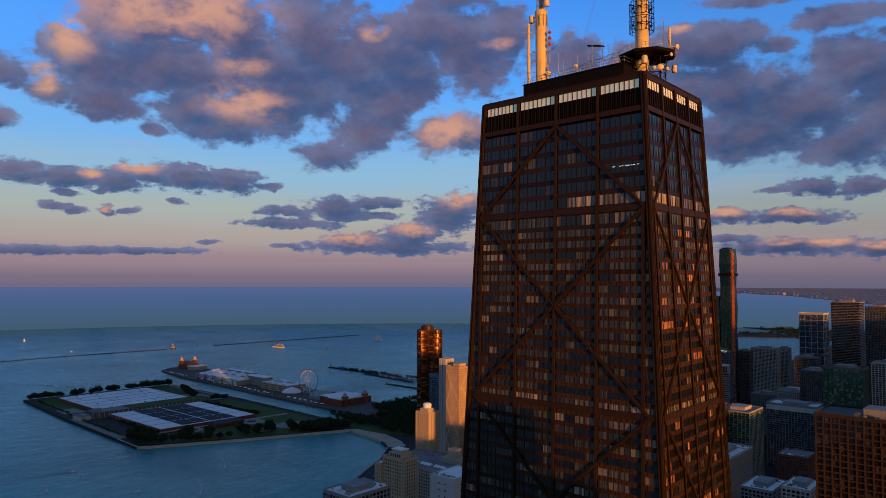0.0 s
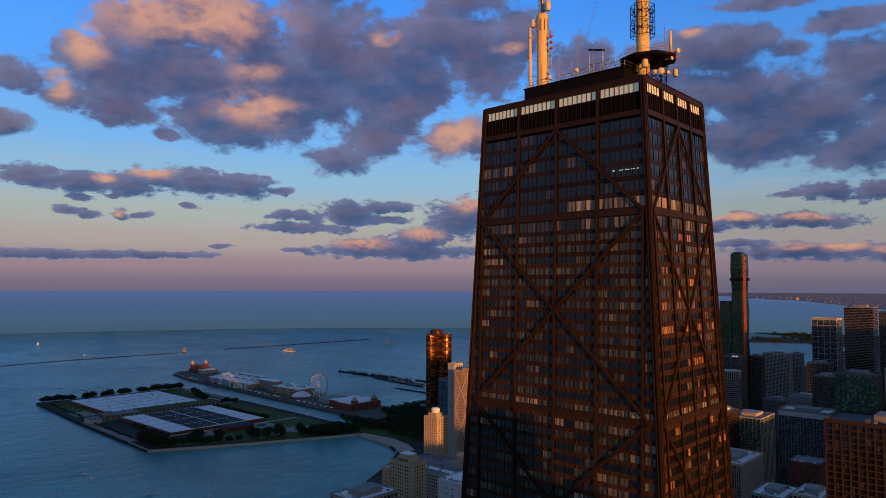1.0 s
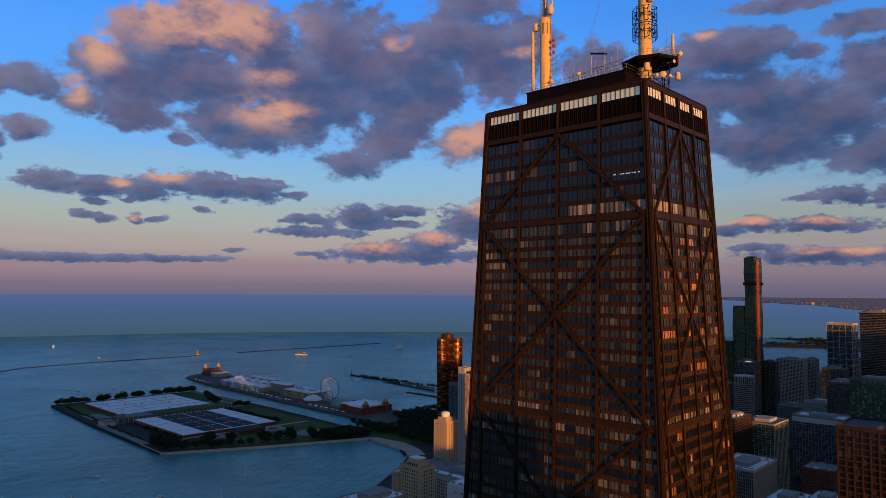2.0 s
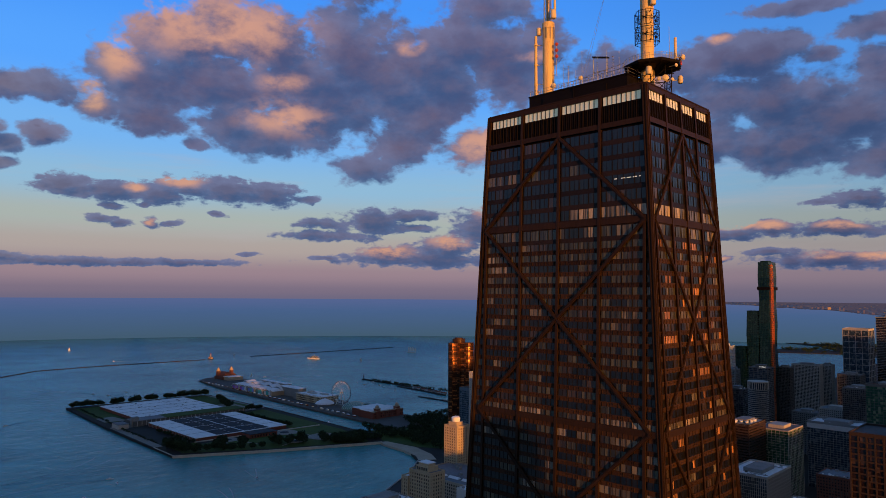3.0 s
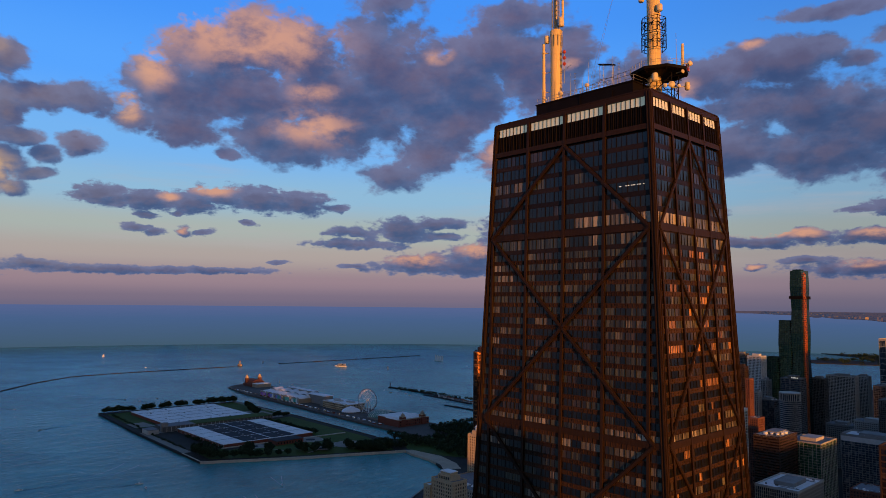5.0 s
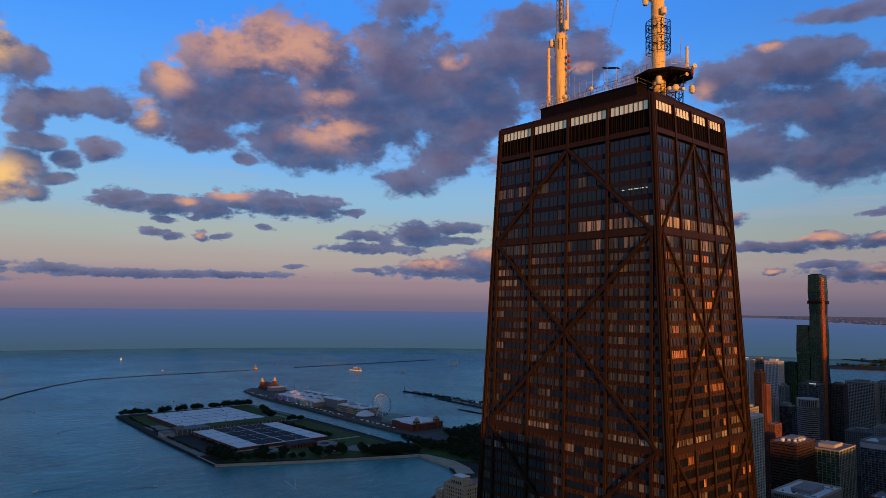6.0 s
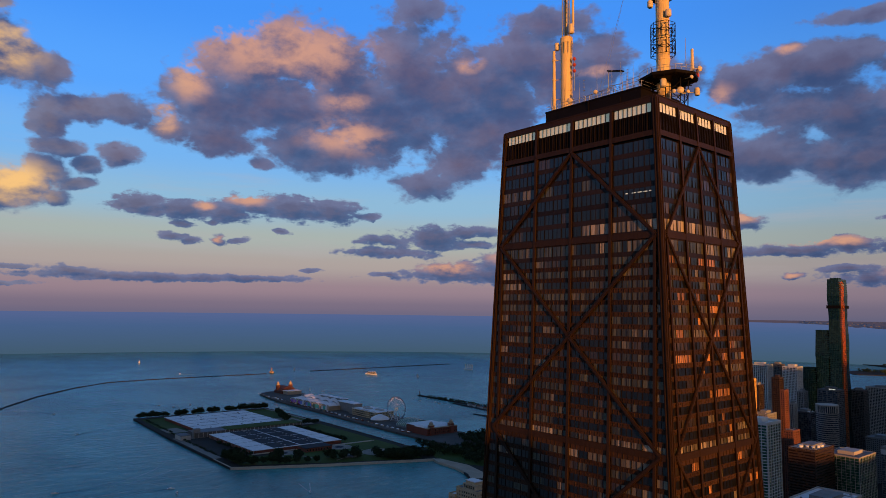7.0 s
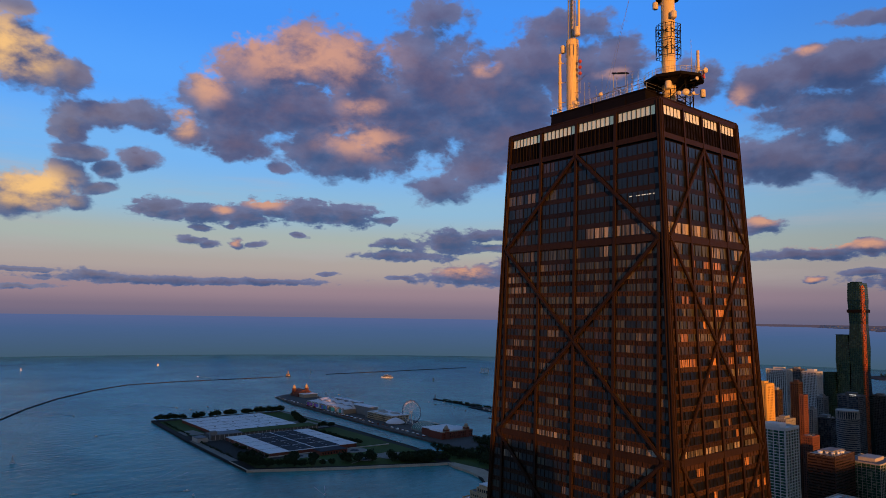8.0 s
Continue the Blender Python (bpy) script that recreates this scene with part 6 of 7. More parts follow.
tree_row(1400, -668, 1180, -670, 22, 2.5, 0.6)   # hedge trees behind the dark roof
tree_row(1430, -700, 1420, -745, 4, 3)
tree_row(1480, -690, 1640, -740, 10, 4)
tree_row(1160, -448, 1330, -440, 14, 3, 0.45)
tree_row(1100, -392, 1030, -520, 9, 5)     # along the park's edge
tree_row(1430, -396, 1200, -392, 18, 2, 0.32)     # hedge trees on the shore road
tree_row(1700, -414, 1460, -404, 16, 2, 0.35)
tree_row(990, -640, 962, -690, 6, 6)
for k, (x, y, size) in enumerate(TREE_SPOTS):
    grown = Matrix.Scale(size * rng.uniform(0.8, 1.15), 4)
    src = TREES[k % 3]
    if k < 3:
        src.matrix_basis = pose(x, y, 0, 0, 0, rng.uniform(0, 360)) @ grown
    else:
        copy_thing(src, pose(x, y, 0, 0, 0, rng.uniform(0, 360)) @ grown)

# the dark park woods between the pier and the lakeside tower
bm = bmesh.new()
slab(bm, [(800, -1080), (1040, -1080), (1000, -1000), (985, -860), (1030, -770), (935, -722), (850, -735), (800, -760)], 0.0, 0.14)
setting("park_floor", bm, GRASS, "dark grass under the park trees", "lawn")
bm = bmesh.new()
rng = random.Random(31)
count = 0
while count < 560:
    x, y = rng.uniform(800, 1075), rng.uniform(-1080, -722)
    if x > 985 and -880 < y < -800:
        continue
    if y > -790 + (x - 850) * -0.02 + 40 or (x > 1035 and y > -770):
        continue
    if y > -745 and x < 930:
        continue
    h = rng.uniform(9, 15)
    leaf_cloud(bm, rng, x, y, h * 0.6, rng.uniform(5, 8), h * 0.4, 34, 1.9)
    tube(bm, (x, y, 0), (x, y, h * 0.5), 0.35, 0.2, n=5)
    count += 1
setting("park_woods", bm, LEAF, "dense dark park trees behind the beach", "woods", kind="stuff")
bm = bmesh.new()
rng = random.Random(33)
for k in range(150):
    x, y = rng.uniform(950, 1020), rng.uniform(-735, -650)
    if (x - 931) * 0.0 + y > -650 or y > -716 + (x - 931) * 2.0:
        continue
    h = rng.uniform(8, 13)
    leaf_cloud(bm, rng, x, y, h * 0.6, rng.uniform(4, 7), h * 0.4, 24, 1.7)
    tube(bm, (x, y, 0), (x, y, h * 0.5), 0.3, 0.2, n=5)
setting("park_grove", bm, LEAF, "dense dark trees at the foot of the park", "woods", kind="stuff")
bm = bmesh.new()
for k in range(220):
    x, y = rng.uniform(760, 1320), rng.uniform(-4750, -3690)
    if x > 1130 and y > -4250 and y < -3950 or (x > 1250 and y > -4400):
        continue
    if y > -3990 and rng.random() < 0.6:
        y = rng.uniform(-3980, -3860)
    leaf_cloud(bm, rng, x, y, 6, rng.uniform(9, 16), 7, 20, 3.6)
    tube(bm, (x, y, -1), (x, y, 5), 0.4, n=5)
setting("peninsula_woods", bm, LEAF, "dark tree belts on the southern peninsula", "woods", kind="stuff")

# lawns, walks and plazas on the island
bm = bmesh.new()
slab(bm, [(1100, -395), (1168, -398), (1172, -448), (1150, -452), (1168, -662), (1400, -664), (1420, -745), (1085, -735), (950, -700), (1020, -540)], 0.0, 0.12)
setting("park_lawn", bm, GRASS, "dark green park lawn", "lawn")
bm = bmesh.new()
slab(bm, [(1490, -400), (1735, -412), (1735, -468), (1660, -462), (1495, -448)], 0.0, 0.12)
slab(bm, [(1480, -690), (1700, -690), (1735, -500), (1735, -755), (1480, -752)], 0.0, 0.13)
setting("island_lawn", bm, GRASS, "dark green lawn beside the filter halls", "lawn")
bm = bmesh.new()
slab(bm, [(1180, -376), (1430, -386), (1430, -402), (1180, -394)], 0.0, 0.2)
slab(bm, [(1405, -398), (1445, -402), (1470, -448), (1405, -450)], 0.0, 0.25)
slab(bm, [(1500, -400), (1560, -402), (1562, -440), (1495, -446)], 0.2, 0.35)
slab(bm, [(1440, -752), (1740, -748), (1740, -758), (1440, -760)], 0.0, 0.2)
slab(bm, [(1430, -690), (1560, -690), (1560, -735), (1430, -735)], 0.13, 0.3)
setting("service_yard", bm, PAVE, "pale paved yard and shore road of the waterworks", "pavement")


def seawall(name, pts, w, z0, z1, mat, label):
    bm = bmesh.new()
    for (xa, ya), (xb, yb) in zip(pts, pts[1:]):
        d = Vector((xb - xa, yb - ya, 0)).normalized()
        n = Vector((-d.y, d.x, 0)) * w / 2
        a, b = Vector((xa, ya, 0)), Vector((xb, yb, 0))
        low = [a - n, b - n, b + n, a + n]
        quadbox(bm, [p + Vector((0, 0, z0)) for p in low], [p + Vector((0, 0, z1)) for p in low])
    bmesh.ops.recalc_face_normals(bm, faces=bm.faces[:])
    return setting(name, bm, mat, label, "seawall")


seawall("seawall_park", [(930, -714), (1011, -529), (1092, -374.5), (1180, -377)], 2.0, -5.5, 0.7, SEAWALL, "pale stone seawall along the park")
seawall("seawall_island", [(1180, -376), (1440, -383.5), (1763, -402), (1746, -760), (1410, -765), (1210, -757), (1078, -751)], 2.5, -5.5, 0.6, ROCK, "weathered concrete seawall of the island")
seawall("seawall_drive", [(540, -100), (600, -440), (672, -505), (725, -600), (772, -662)], 2.5, -5.5, 1.0, CONCRETE, "pale concrete seawall along the lakeside drive")

# beach
bm = bmesh.new()
slab(bm, [(772, -664), (800, -683), (850, -698), (905, -703), (932, -712), (925, -724), (850, -730), (790, -712), (755, -690)], -4.2, 0.3)
setting("beach", bm, SAND, "pale curved sand beach", "beach")

# paved circles with low rims, and straight walks
for x, y, r in ((1137, -628, 26), (1050, -599, 17), (1048, -664, 33), (1150, -509, 20)):
    ob = thing("fountain_plaza", "round paved plaza with a low rim", "plaza", (x, y, 0.12), "park circles")
    bm = bmesh.new()
    lathe(bm, 0, 0, [(r, 0), (r, 0.12), (r - 1.5, 0.13), (0.5, 0.14)], 32)
    part("paving", bm, PAVE, ob)
    bm = bmesh.new()
    n = 32
    for k in range(n):
        a, b = k * math.tau / n, (k + 1) * math.tau / n
        ri, ro = r - 2.2, r - 0.8
        quadbox(bm, [(ri * math.cos(a), ri * math.sin(a), 0.14), (ro * math.cos(a), ro * math.sin(a), 0.14), (ro * math.cos(b), ro * math.sin(b), 0.14), (ri * math.cos(b), ri * math.sin(b), 0.14)],
                [(ri * math.cos(a), ri * math.sin(a), 0.6), (ro * math.cos(a), ro * math.sin(a), 0.6), (ro * math.cos(b), ro * math.sin(b), 0.6), (ri * math.cos(b), ri * math.sin(b), 0.6)])
    part("rim", bm, CONCRETE, ob)
    bm = bmesh.new()
    lathe(bm, 0, 0, [(r * 0.35, 0.14), (r * 0.35, 0.5), (r * 0.3, 0.55)], 24)
    part("basin", bm, ROOF_DARK, ob)
WALKS = ((1137, -628, 1050, -599), (1137, -628, 1048, -664), (1050, -599, 1048, -664), (1050, -599, 1025, -540), (1137, -628, 1150, -509), (1150, -509, 1090, -470), (1048, -664, 985, -660), (1150, -509, 1060, -540))
for xa, ya, xb, yb in WALKS:
    bm = bmesh.new()
    d = Vector((xb - xa, yb - ya, 0)).normalized()
    n = Vector((-d.y, d.x, 0)) * 1.8
    a, b = Vector((xa, ya, 0.12)) + d * 18, Vector((xb, yb, 0.12)) - d * 18
    low = [a - n, b - n, b + n, a + n]
    quadbox(bm, low, [p + Vector((0, 0, 0.1)) for p in low])
    setting("park_walk", bm, PAVE, "straight pale park walk", "path")
bm = bmesh.new()
slab(bm, [(1168, -450), (1172, -450), (1166, -560), (1162, -560)], 0.12, 1.6)
slab(bm, [(1158, -600), (1162, -600), (1155, -725), (1151, -725)], 0.12, 1.6)
setting("terrace_wall", bm, SEAWALL, "long pale terrace wall above the lawn", "wall")

# filter halls
ob = thing("filter_hall", "huge low hall with a pale membrane roof", "waterworks", (1470, -668, 0), "filter halls")
bm = bmesh.new()
box(bm, 0, 222, 0, 212, 0, 6.6)
part("wall", bm, BRICK, ob)
bm = bmesh.new()
box(bm, -1, 223, -1, 213, 6.6, 7.6)
part("roof", bm, ROOF_WHITE, ob)
for k in range(1, 5):
    bm = bmesh.new()
    box(bm, 44.4 * k - 0.4, 44.4 * k + 0.4, -0.5, 212.5, 7.6, 8.0)
    part("roof_joint", bm, PAVE, ob)
for k in range(1, 3):
    bm = bmesh.new()
    box(bm, 0, 222, 70.6 * k - 0.3, 70.6 * k + 0.3, 7.6, 7.9)
    part("roof_joint", bm, PAVE, ob)
r2 = random.Random(5)
for k in range(16):
    bm = bmesh.new()
    x, y = r2.uniform(8, 210), r2.uniform(8, 200)
    box(bm, x, x + 2.5, y, y + 4, 7.6, 9.2)
    part("roof_vent", bm, GALV, ob)

ob = thing("filter_hall", "huge low brick hall with dark roof fields in a pale border", "waterworks", (1172, -654, 0), "filter halls")
bm = bmesh.new()
box(bm, 0, 222, 0, 200, 0, 6.8)
part("wall", bm, BRICK, ob)
for k in range(33):
    bm = bmesh.new()
    box(bm, 222 * k / 32 - 0.5, 222 * k / 32 + 0.5, 200, 200.5, 0, 6.6)
    part("pilaster", bm, CONCRETE, ob)
bm = bmesh.new()
box(bm, -1, 223, -1, 201, 6.8, 7.6)
part("roof", bm, ROOF_WHITE, ob)
for i in range(4):
    for j in range(2):
        bm = bmesh.new()
        x0, y0 = 3 + i * 55, 40 + j * 60
        box(bm, x0, x0 + 51, y0, y0 + 56, 7.6, 8.0)
        part("dark_roof_field", bm, ROOF_DARK, ob, "dark gravel roof field")
        for m in range(3):
            bm = bmesh.new()
            box(bm, x0 + 8 + m * 16, x0 + 11 + m * 16, y0 + 25, y0 + 28, 8.0, 9.4)
            part("roof_vent", bm, GALV, ob)
for k in range(1, 5):
    bm = bmesh.new()
    box(bm, 44.4 * k, 44.4 * k + 0.6, -0.5, 38, 7.6, 7.9)
    box(bm, 44.4 * k, 44.4 * k + 0.6, 158, 200.5, 7.6, 7.9)
    part("roof_joint", bm, W_GREY, ob)

ob = thing("gallery_building", "long low stone gallery between the filter halls", "waterworks", (1408, -690, 0))
bm = bmesh.new()
box(bm, 0, 48, 0, 262, 0, 10.5)
part("wall", bm, W_DARK, ob)
bm = bmesh.new()
box(bm, -0.6, 48.6, -0.6, 190, 10.5, 11.2)
part("green_roof", bm, GRASS, ob, "dark planted roof")
bm = bmesh.new()
box(bm, 2, 40, 190, 262.6, 10.5, 11.2)
part("roof", bm, ROOF_GREY, ob)
for k in range(26):
    bm = bmesh.new()
    box(bm, -0.4, 0.0, 4 + k * 10, 5.2 + k * 10, 0, 10.4)
    part("pilaster", bm, W_PALE, ob)
bm = bmesh.new()
box(bm, 4, 14, 250, 264, 0, 19)
part("end_tower", bm, W_GREY, ob)
ob = thing("intake_house", "small brick intake house on the island's edge", "waterworks", (1415, -402, 0))
bm = bmesh.new()
box(bm, -18, 18, -12, 10, 0, 9)
part("wall", bm, W_PALE, ob)
bm = bmesh.new()
box(bm, -18.5, 18.5, -12.5, 10.5, 9, 9.8)
part("roof", bm, ROOF_GREY, ob)
ob = thing("pump_house", "dark red brick pump house with a flat roof", "waterworks", (1150, -575, 0))
bm = bmesh.new()
box(bm, -22, 14, -30, 30, 0, 7.5)
part("wall", bm, BRICK, ob)
bm = bmesh.new()
box(bm, -22.6, 14.6, -30.6, 30.6, 7.5, 8.2)
part("roof", bm, ROOF_DARK, ob)
for k in range(9):
    bm = bmesh.new()
    box(bm, -22.4, -22.0, -26 + k * 6.4, -23.5 + k * 6.4, 1.5, 5.5)
    part("window", bm, GLASS_DARK, ob)

# ---- the long pier ----
bm = bmesh.new()
slab(bm, [(1010, -955), (1120, -955), (2090, -1024), (2110, -1005), (2105, -935), (2060, -889), (1878, -858), (1453, -838), (1130, -826), (1010, -830)], -5.0, 0.6)
setting("pier_deck", bm, DECK, "long paved pier deck standing in the lake", "pier")
for k in range(0, 90):
    bm = bmesh.new() if k == 0 else bm
    x = 1140 + k * 10.4
    yk = -826 - (x - 1130) * 0.0375 if x < 1453 else -838 - (x - 1453) * 0.047 if x < 1878 else -858 - (x - 1878) * 0.17
    box(bm, x, x + 1.2, yk - 0.3, yk + 0.5, -5, 1.1)
setting("pier_fenders", bm, W_DARK, "dark timber fenders along the pier's edge", "pier", kind="stuff")

ob = thing("head_house", "red brick head house with two domed towers", "pier building", (1125, -945, 0.6))
bm = bmesh.new()
box(bm, 0, 55, 0, 92, 0, 15)
part("wall", bm, BRICK, ob)
bm = bmesh.new()
quadbox(bm, [(8, 4, 15), (55, 4, 15), (55, 88, 15), (8, 88, 15)], [(20, 8, 19), (48, 8, 19), (48, 84, 19), (20, 84, 19)])
part("roof", bm, ROOF_WHITE, ob)
bm = bmesh.new()
box(bm, -0.5, 8, -0.5, 92.5, 15, 16)
part("cornice", bm, BEIGE, ob)
for y in (12, 72):
    bm = bmesh.new()
    box(bm, -2, 9, y, y + 11, 0, 22)
    part("tower", bm, BRICK, ob)
    bm = bmesh.new()
    box(bm, -2.6, 9.6, y - 0.6, y + 11.6, 17, 17.8)
    box(bm, -2.6, 9.6, y - 0.6, y + 11.6, 22, 23)
    part("tower_cornice", bm, CREAM, ob)
    bm = bmesh.new()
    lathe(bm, 3.5, y + 5.5, [(5.0, 23), (5.0, 26), (3.6, 28.6), (1.2, 30), (0.3, 32)], 12)
    part("tower_dome", bm, BEIGE, ob)
for k in range(14):
    bm = bmesh.new()
    y = 2 + k * 6.4
    box(bm, -0.35, 0, y, y + 2.6, 3, 6.5)
    box(bm, -0.35, 0, y, y + 2.6, 9, 12.5)
    part("window", bm, GLASS_DARK, ob)
bm = bmesh.new()
box(bm, 55, 88, 8, 84, 0, 16)
part("rear_hall", bm, BRICK, ob)
bm = bmesh.new()
box(bm, 54, 89, 7, 85, 16, 17)
part("rear_roof", bm, ROOF_WHITE, ob)

ob = thing("glass_garden_hall", "arched green-glass garden hall", "pier building", (1222, -950, 0.6))
bm = bmesh.new()
for j in range(10):
    a0, a1 = math.pi * j / 10, math.pi * (j + 1) / 10
    quadbox(bm, [(0, 40 - 34 * math.cos(a0), 4 + 14 * math.sin(a0)), (52, 40 - 34 * math.cos(a0), 4 + 14 * math.sin(a0)), (52, 40 - 34 * math.cos(a1), 4 + 14 * math.sin(a1)), (0, 40 - 34 * math.cos(a1), 4 + 14 * math.sin(a1))],
            [(0, 40 - 33.5 * math.cos(a0), 4 + 13.4 * math.sin(a0)), (52, 40 - 33.5 * math.cos(a0), 4 + 13.4 * math.sin(a0)), (52, 40 - 33.5 * math.cos(a1), 4 + 13.4 * math.sin(a1)), (0, 40 - 33.5 * math.cos(a1), 4 + 13.4 * math.sin(a1))])
fix(bm)
part("arched_roof", bm, COPPER, ob)
bm = bmesh.new()
box(bm, 0, 52, 6, 74, 0, 4)
part("wall", bm, W_GREY, ob)
for k in range(8):
    bm = bmesh.new()
    last = None
    for j in range(11):
        a = math.pi * j / 10
        p = (0.3 + k * 7.3, 40 - 34.3 * math.cos(a), 4 + 14.3 * math.sin(a))
        if last:
            tube(bm, last, p, 0.35, n=5)
        last = p
    part("arch_rib", bm, WHITE, ob)


def big_wheel():
    ob = thing("ferris_wheel", "tall white observation wheel with dark cabins", "ferris wheel", (1344, -927, 0.6))
    R, C = 27.0, 31.5
    yaw = radians(20)
    ax = Vector((math.cos(yaw), math.sin(yaw), 0))
    nn = Vector((-math.sin(yaw), math.cos(yaw), 0))

    def at(r, a, o):
        return ax * (r * math.cos(a)) + nn * o + Vector((0, 0, C + r * math.sin(a)))
    for o in (-1.6, 1.6):
        for r in (R, R - 2.4):
            bm = bmesh.new()
            for k in range(42):
                tube(bm, at(r, k * math.tau / 42, o), at(r, (k + 1) * math.tau / 42, o), 0.20, n=5)
            part("rim", bm, WHITE, ob)
    for k in range(21):
        a = k * math.tau / 21
        bm = bmesh.new()
        for o in (-1.6, 1.6):
            tube(bm, at(1.2, a, o * 1.4), at(R, a, o), 0.07, n=5)
        tube(bm, at(R, a, -1.6), at(R, a, 1.6), 0.16, n=5)
        tube(bm, at(R - 2.4, a, -1.6), at(R - 2.4, a, 1.6), 0.12, n=5)
        part("spoke", bm, WHITE, ob)
    for k in range(42):
        a = (k + 0.5) * math.tau / 42
        bm = bmesh.new()
        c = at(R + 1.6, a, 0)
        lathe(bm, 0, 0, [(0.5, -1.3), (1.15, -0.9), (1.2, 0.7), (0.7, 1.3)], 8)
        bmesh.ops.translate(bm, vec=c, verts=bm.verts[:])
        part("cabin", bm, HULL_DARK, ob)
    bm = bmesh.new()
    tube(bm, at(0, 0, -4.5), at(0, 0, 4.5), 1.5, n=12)
    part("hub", bm, DISH, ob)
    for o in (-4.2, 4.2):
        for sgn in (-1, 1):
            bm = bmesh.new()
            tube(bm, at(0, 0, o), ax * (11 * sgn) + nn * (o * 2.0), 0.75, 0.95, n=8)
            part("leg", bm, WHITE, ob)
    bm = bmesh.new()
    box(bm, -15, 15, -9, 9, 0, 2.4)
    part("boarding_deck", bm, W_GREY, ob)
    return ob


big_wheel()

ob = thing("theatre_tent", "white peaked fabric theatre roof", "tent", (1374, -897, 0.6))
bm = bmesh.new()
lathe(bm, 0, 0, [(25, 3), (22, 7), (14, 11), (7, 14), (2, 15.5), (0.4, 16)], 20)
part("canopy", bm, TENT, ob)
bm = bmesh.new()
lathe(bm, 0, 0, [(23, 0), (23, 3.2), (22, 3.3)], 20)
part("wall", bm, W_GREY, ob)

ob = thing("terminal_hall", "long beige hall with rows of tall windows", "pier building", (1388, -955, 0.6))
bm = bmesh.new()
box(bm, 0, 112, 4, 62, 0, 17)
part("wall", bm, CREAM, ob)
bm = bmesh.new()
box(bm, 112, 132, 2, 58, 0, 14)
part("stair_hall", bm, W_GREY, ob, "dark grey stair hall")
for k in range(21):
    for j in range(3):
        bm = bmesh.new()
        box(bm, 2.0 + k * 5.2, 4.6 + k * 5.2, 62, 62.25, 2 + j * 5.0, 5 + j * 5.0)
        part("window", bm, GLASS_DARK, ob)
for k in range(11):
    for j in range(3):
        bm = bmesh.new()
        box(bm, -0.25, 0, 6.5 + k * 5.0, 9 + k * 5.0, 2 + j * 5.0, 5 + j * 5.0)
        part("window", bm, GLASS_DARK, ob)
bm = bmesh.new()
box(bm, -1, 113, 3, 63, 17, 17.8)
part("roof", bm, ROOF_WHITE, ob)
for k in range(22):
    bm = bmesh.new()
    box(bm, k * 5.2, k * 5.2 + 1.2, 61.6, 62.5, 17.8, 20.0)
    part("battlement", bm, CREAM, ob)
for x, y, l in ((20, 20, 26), (60, 30, 30), (90, 18, 14)):
    bm = bmesh.new()
    box(bm, x, x + l, y, y + 12, 17.8, 20.6)
    part("roof_house", bm, W_PALE, ob)

ob = thing("exhibition_hall", "long hall with scalloped white roofs and coloured banners", "pier building", (1592, -948, 0.6))
bm = bmesh.new()
box(bm, 0, 222, 6, 74, 0, 12)
part("wall", bm, BEIGE, ob)
for k in range(5):
    x0 = k * 44.4
    for row, (y0, y1, rise) in enumerate(((44, 78, 8.0), (14, 44, 10.5))):
        bm = bmesh.new()
        last = None
        for j in range(11):
            f = j / 10
            z = 11.5 + 2.5 * row + rise * math.sin(math.pi * f) ** 0.7
            cur = (x0 + 1 + 42.4 * f, z)
            if last:
                quadbox(bm, [(last[0], y0, last[1] - 0.8), (cur[0], y0, cur[1] - 0.8), (cur[0], y1, cur[1] - 2.6), (last[0], y1, last[1] - 2.6)],
                        [(last[0], y0, last[1]), (cur[0], y0, cur[1]), (cur[0], y1, cur[1] - 1.8), (last[0], y1, last[1] - 1.8)])
            last = cur
        bmesh.ops.remove_doubles(bm, verts=bm.verts[:], dist=0.01)
        part("vaulted_roof", fix(bm), TENT, ob)
    bm = bmesh.new()
    box(bm, x0 + 0.2, x0 + 3.4, 74, 78, 0, 15)
    part("wall_pier", bm, W_PALE, ob)
    bm = bmesh.new()
    slab(bm, [(x0 + 4, 74.2), (x0 + 43, 74.2), (x0 + 43, 75.6), (x0 + 4, 75.6)], 11.5, 16.0)
    part("gable", bm, W_PALE, ob)
    for j in range(3):
        bm = bmesh.new()
        x = x0 + 5 + j * 12.6
        box(bm, x, x + 11.4, 74.1, 74.7, 1.2, 11.2)
        part("banner", bm, ((WHITE, TEAL, WHITE), (TEAL, TEAL, COPPER), (BLUE, TEAL, BLUE), (WHITE, BLUE, PURPLE), (PURPLE, PINK, PURPLE))[k][j], ob, "large coloured wall banner")
bm = bmesh.new()
box(bm, -70, 20, 8, 36, 0, 23)
part("rear_block", bm, W_GREY, ob)
bm = bmesh.new()
box(bm, -71, 21, 7, 37, 23, 24)
part("rear_roof", bm, TENT, ob)
bm = bmesh.new()
box(bm, 20, 160, -2, 14, 0, 26)
part("rear_block", bm, W_GREY, ob)
bm = bmesh.new()
box(bm, 19, 161, -3, 15, 26, 27)
part("rear_roof", bm, TENT, ob)

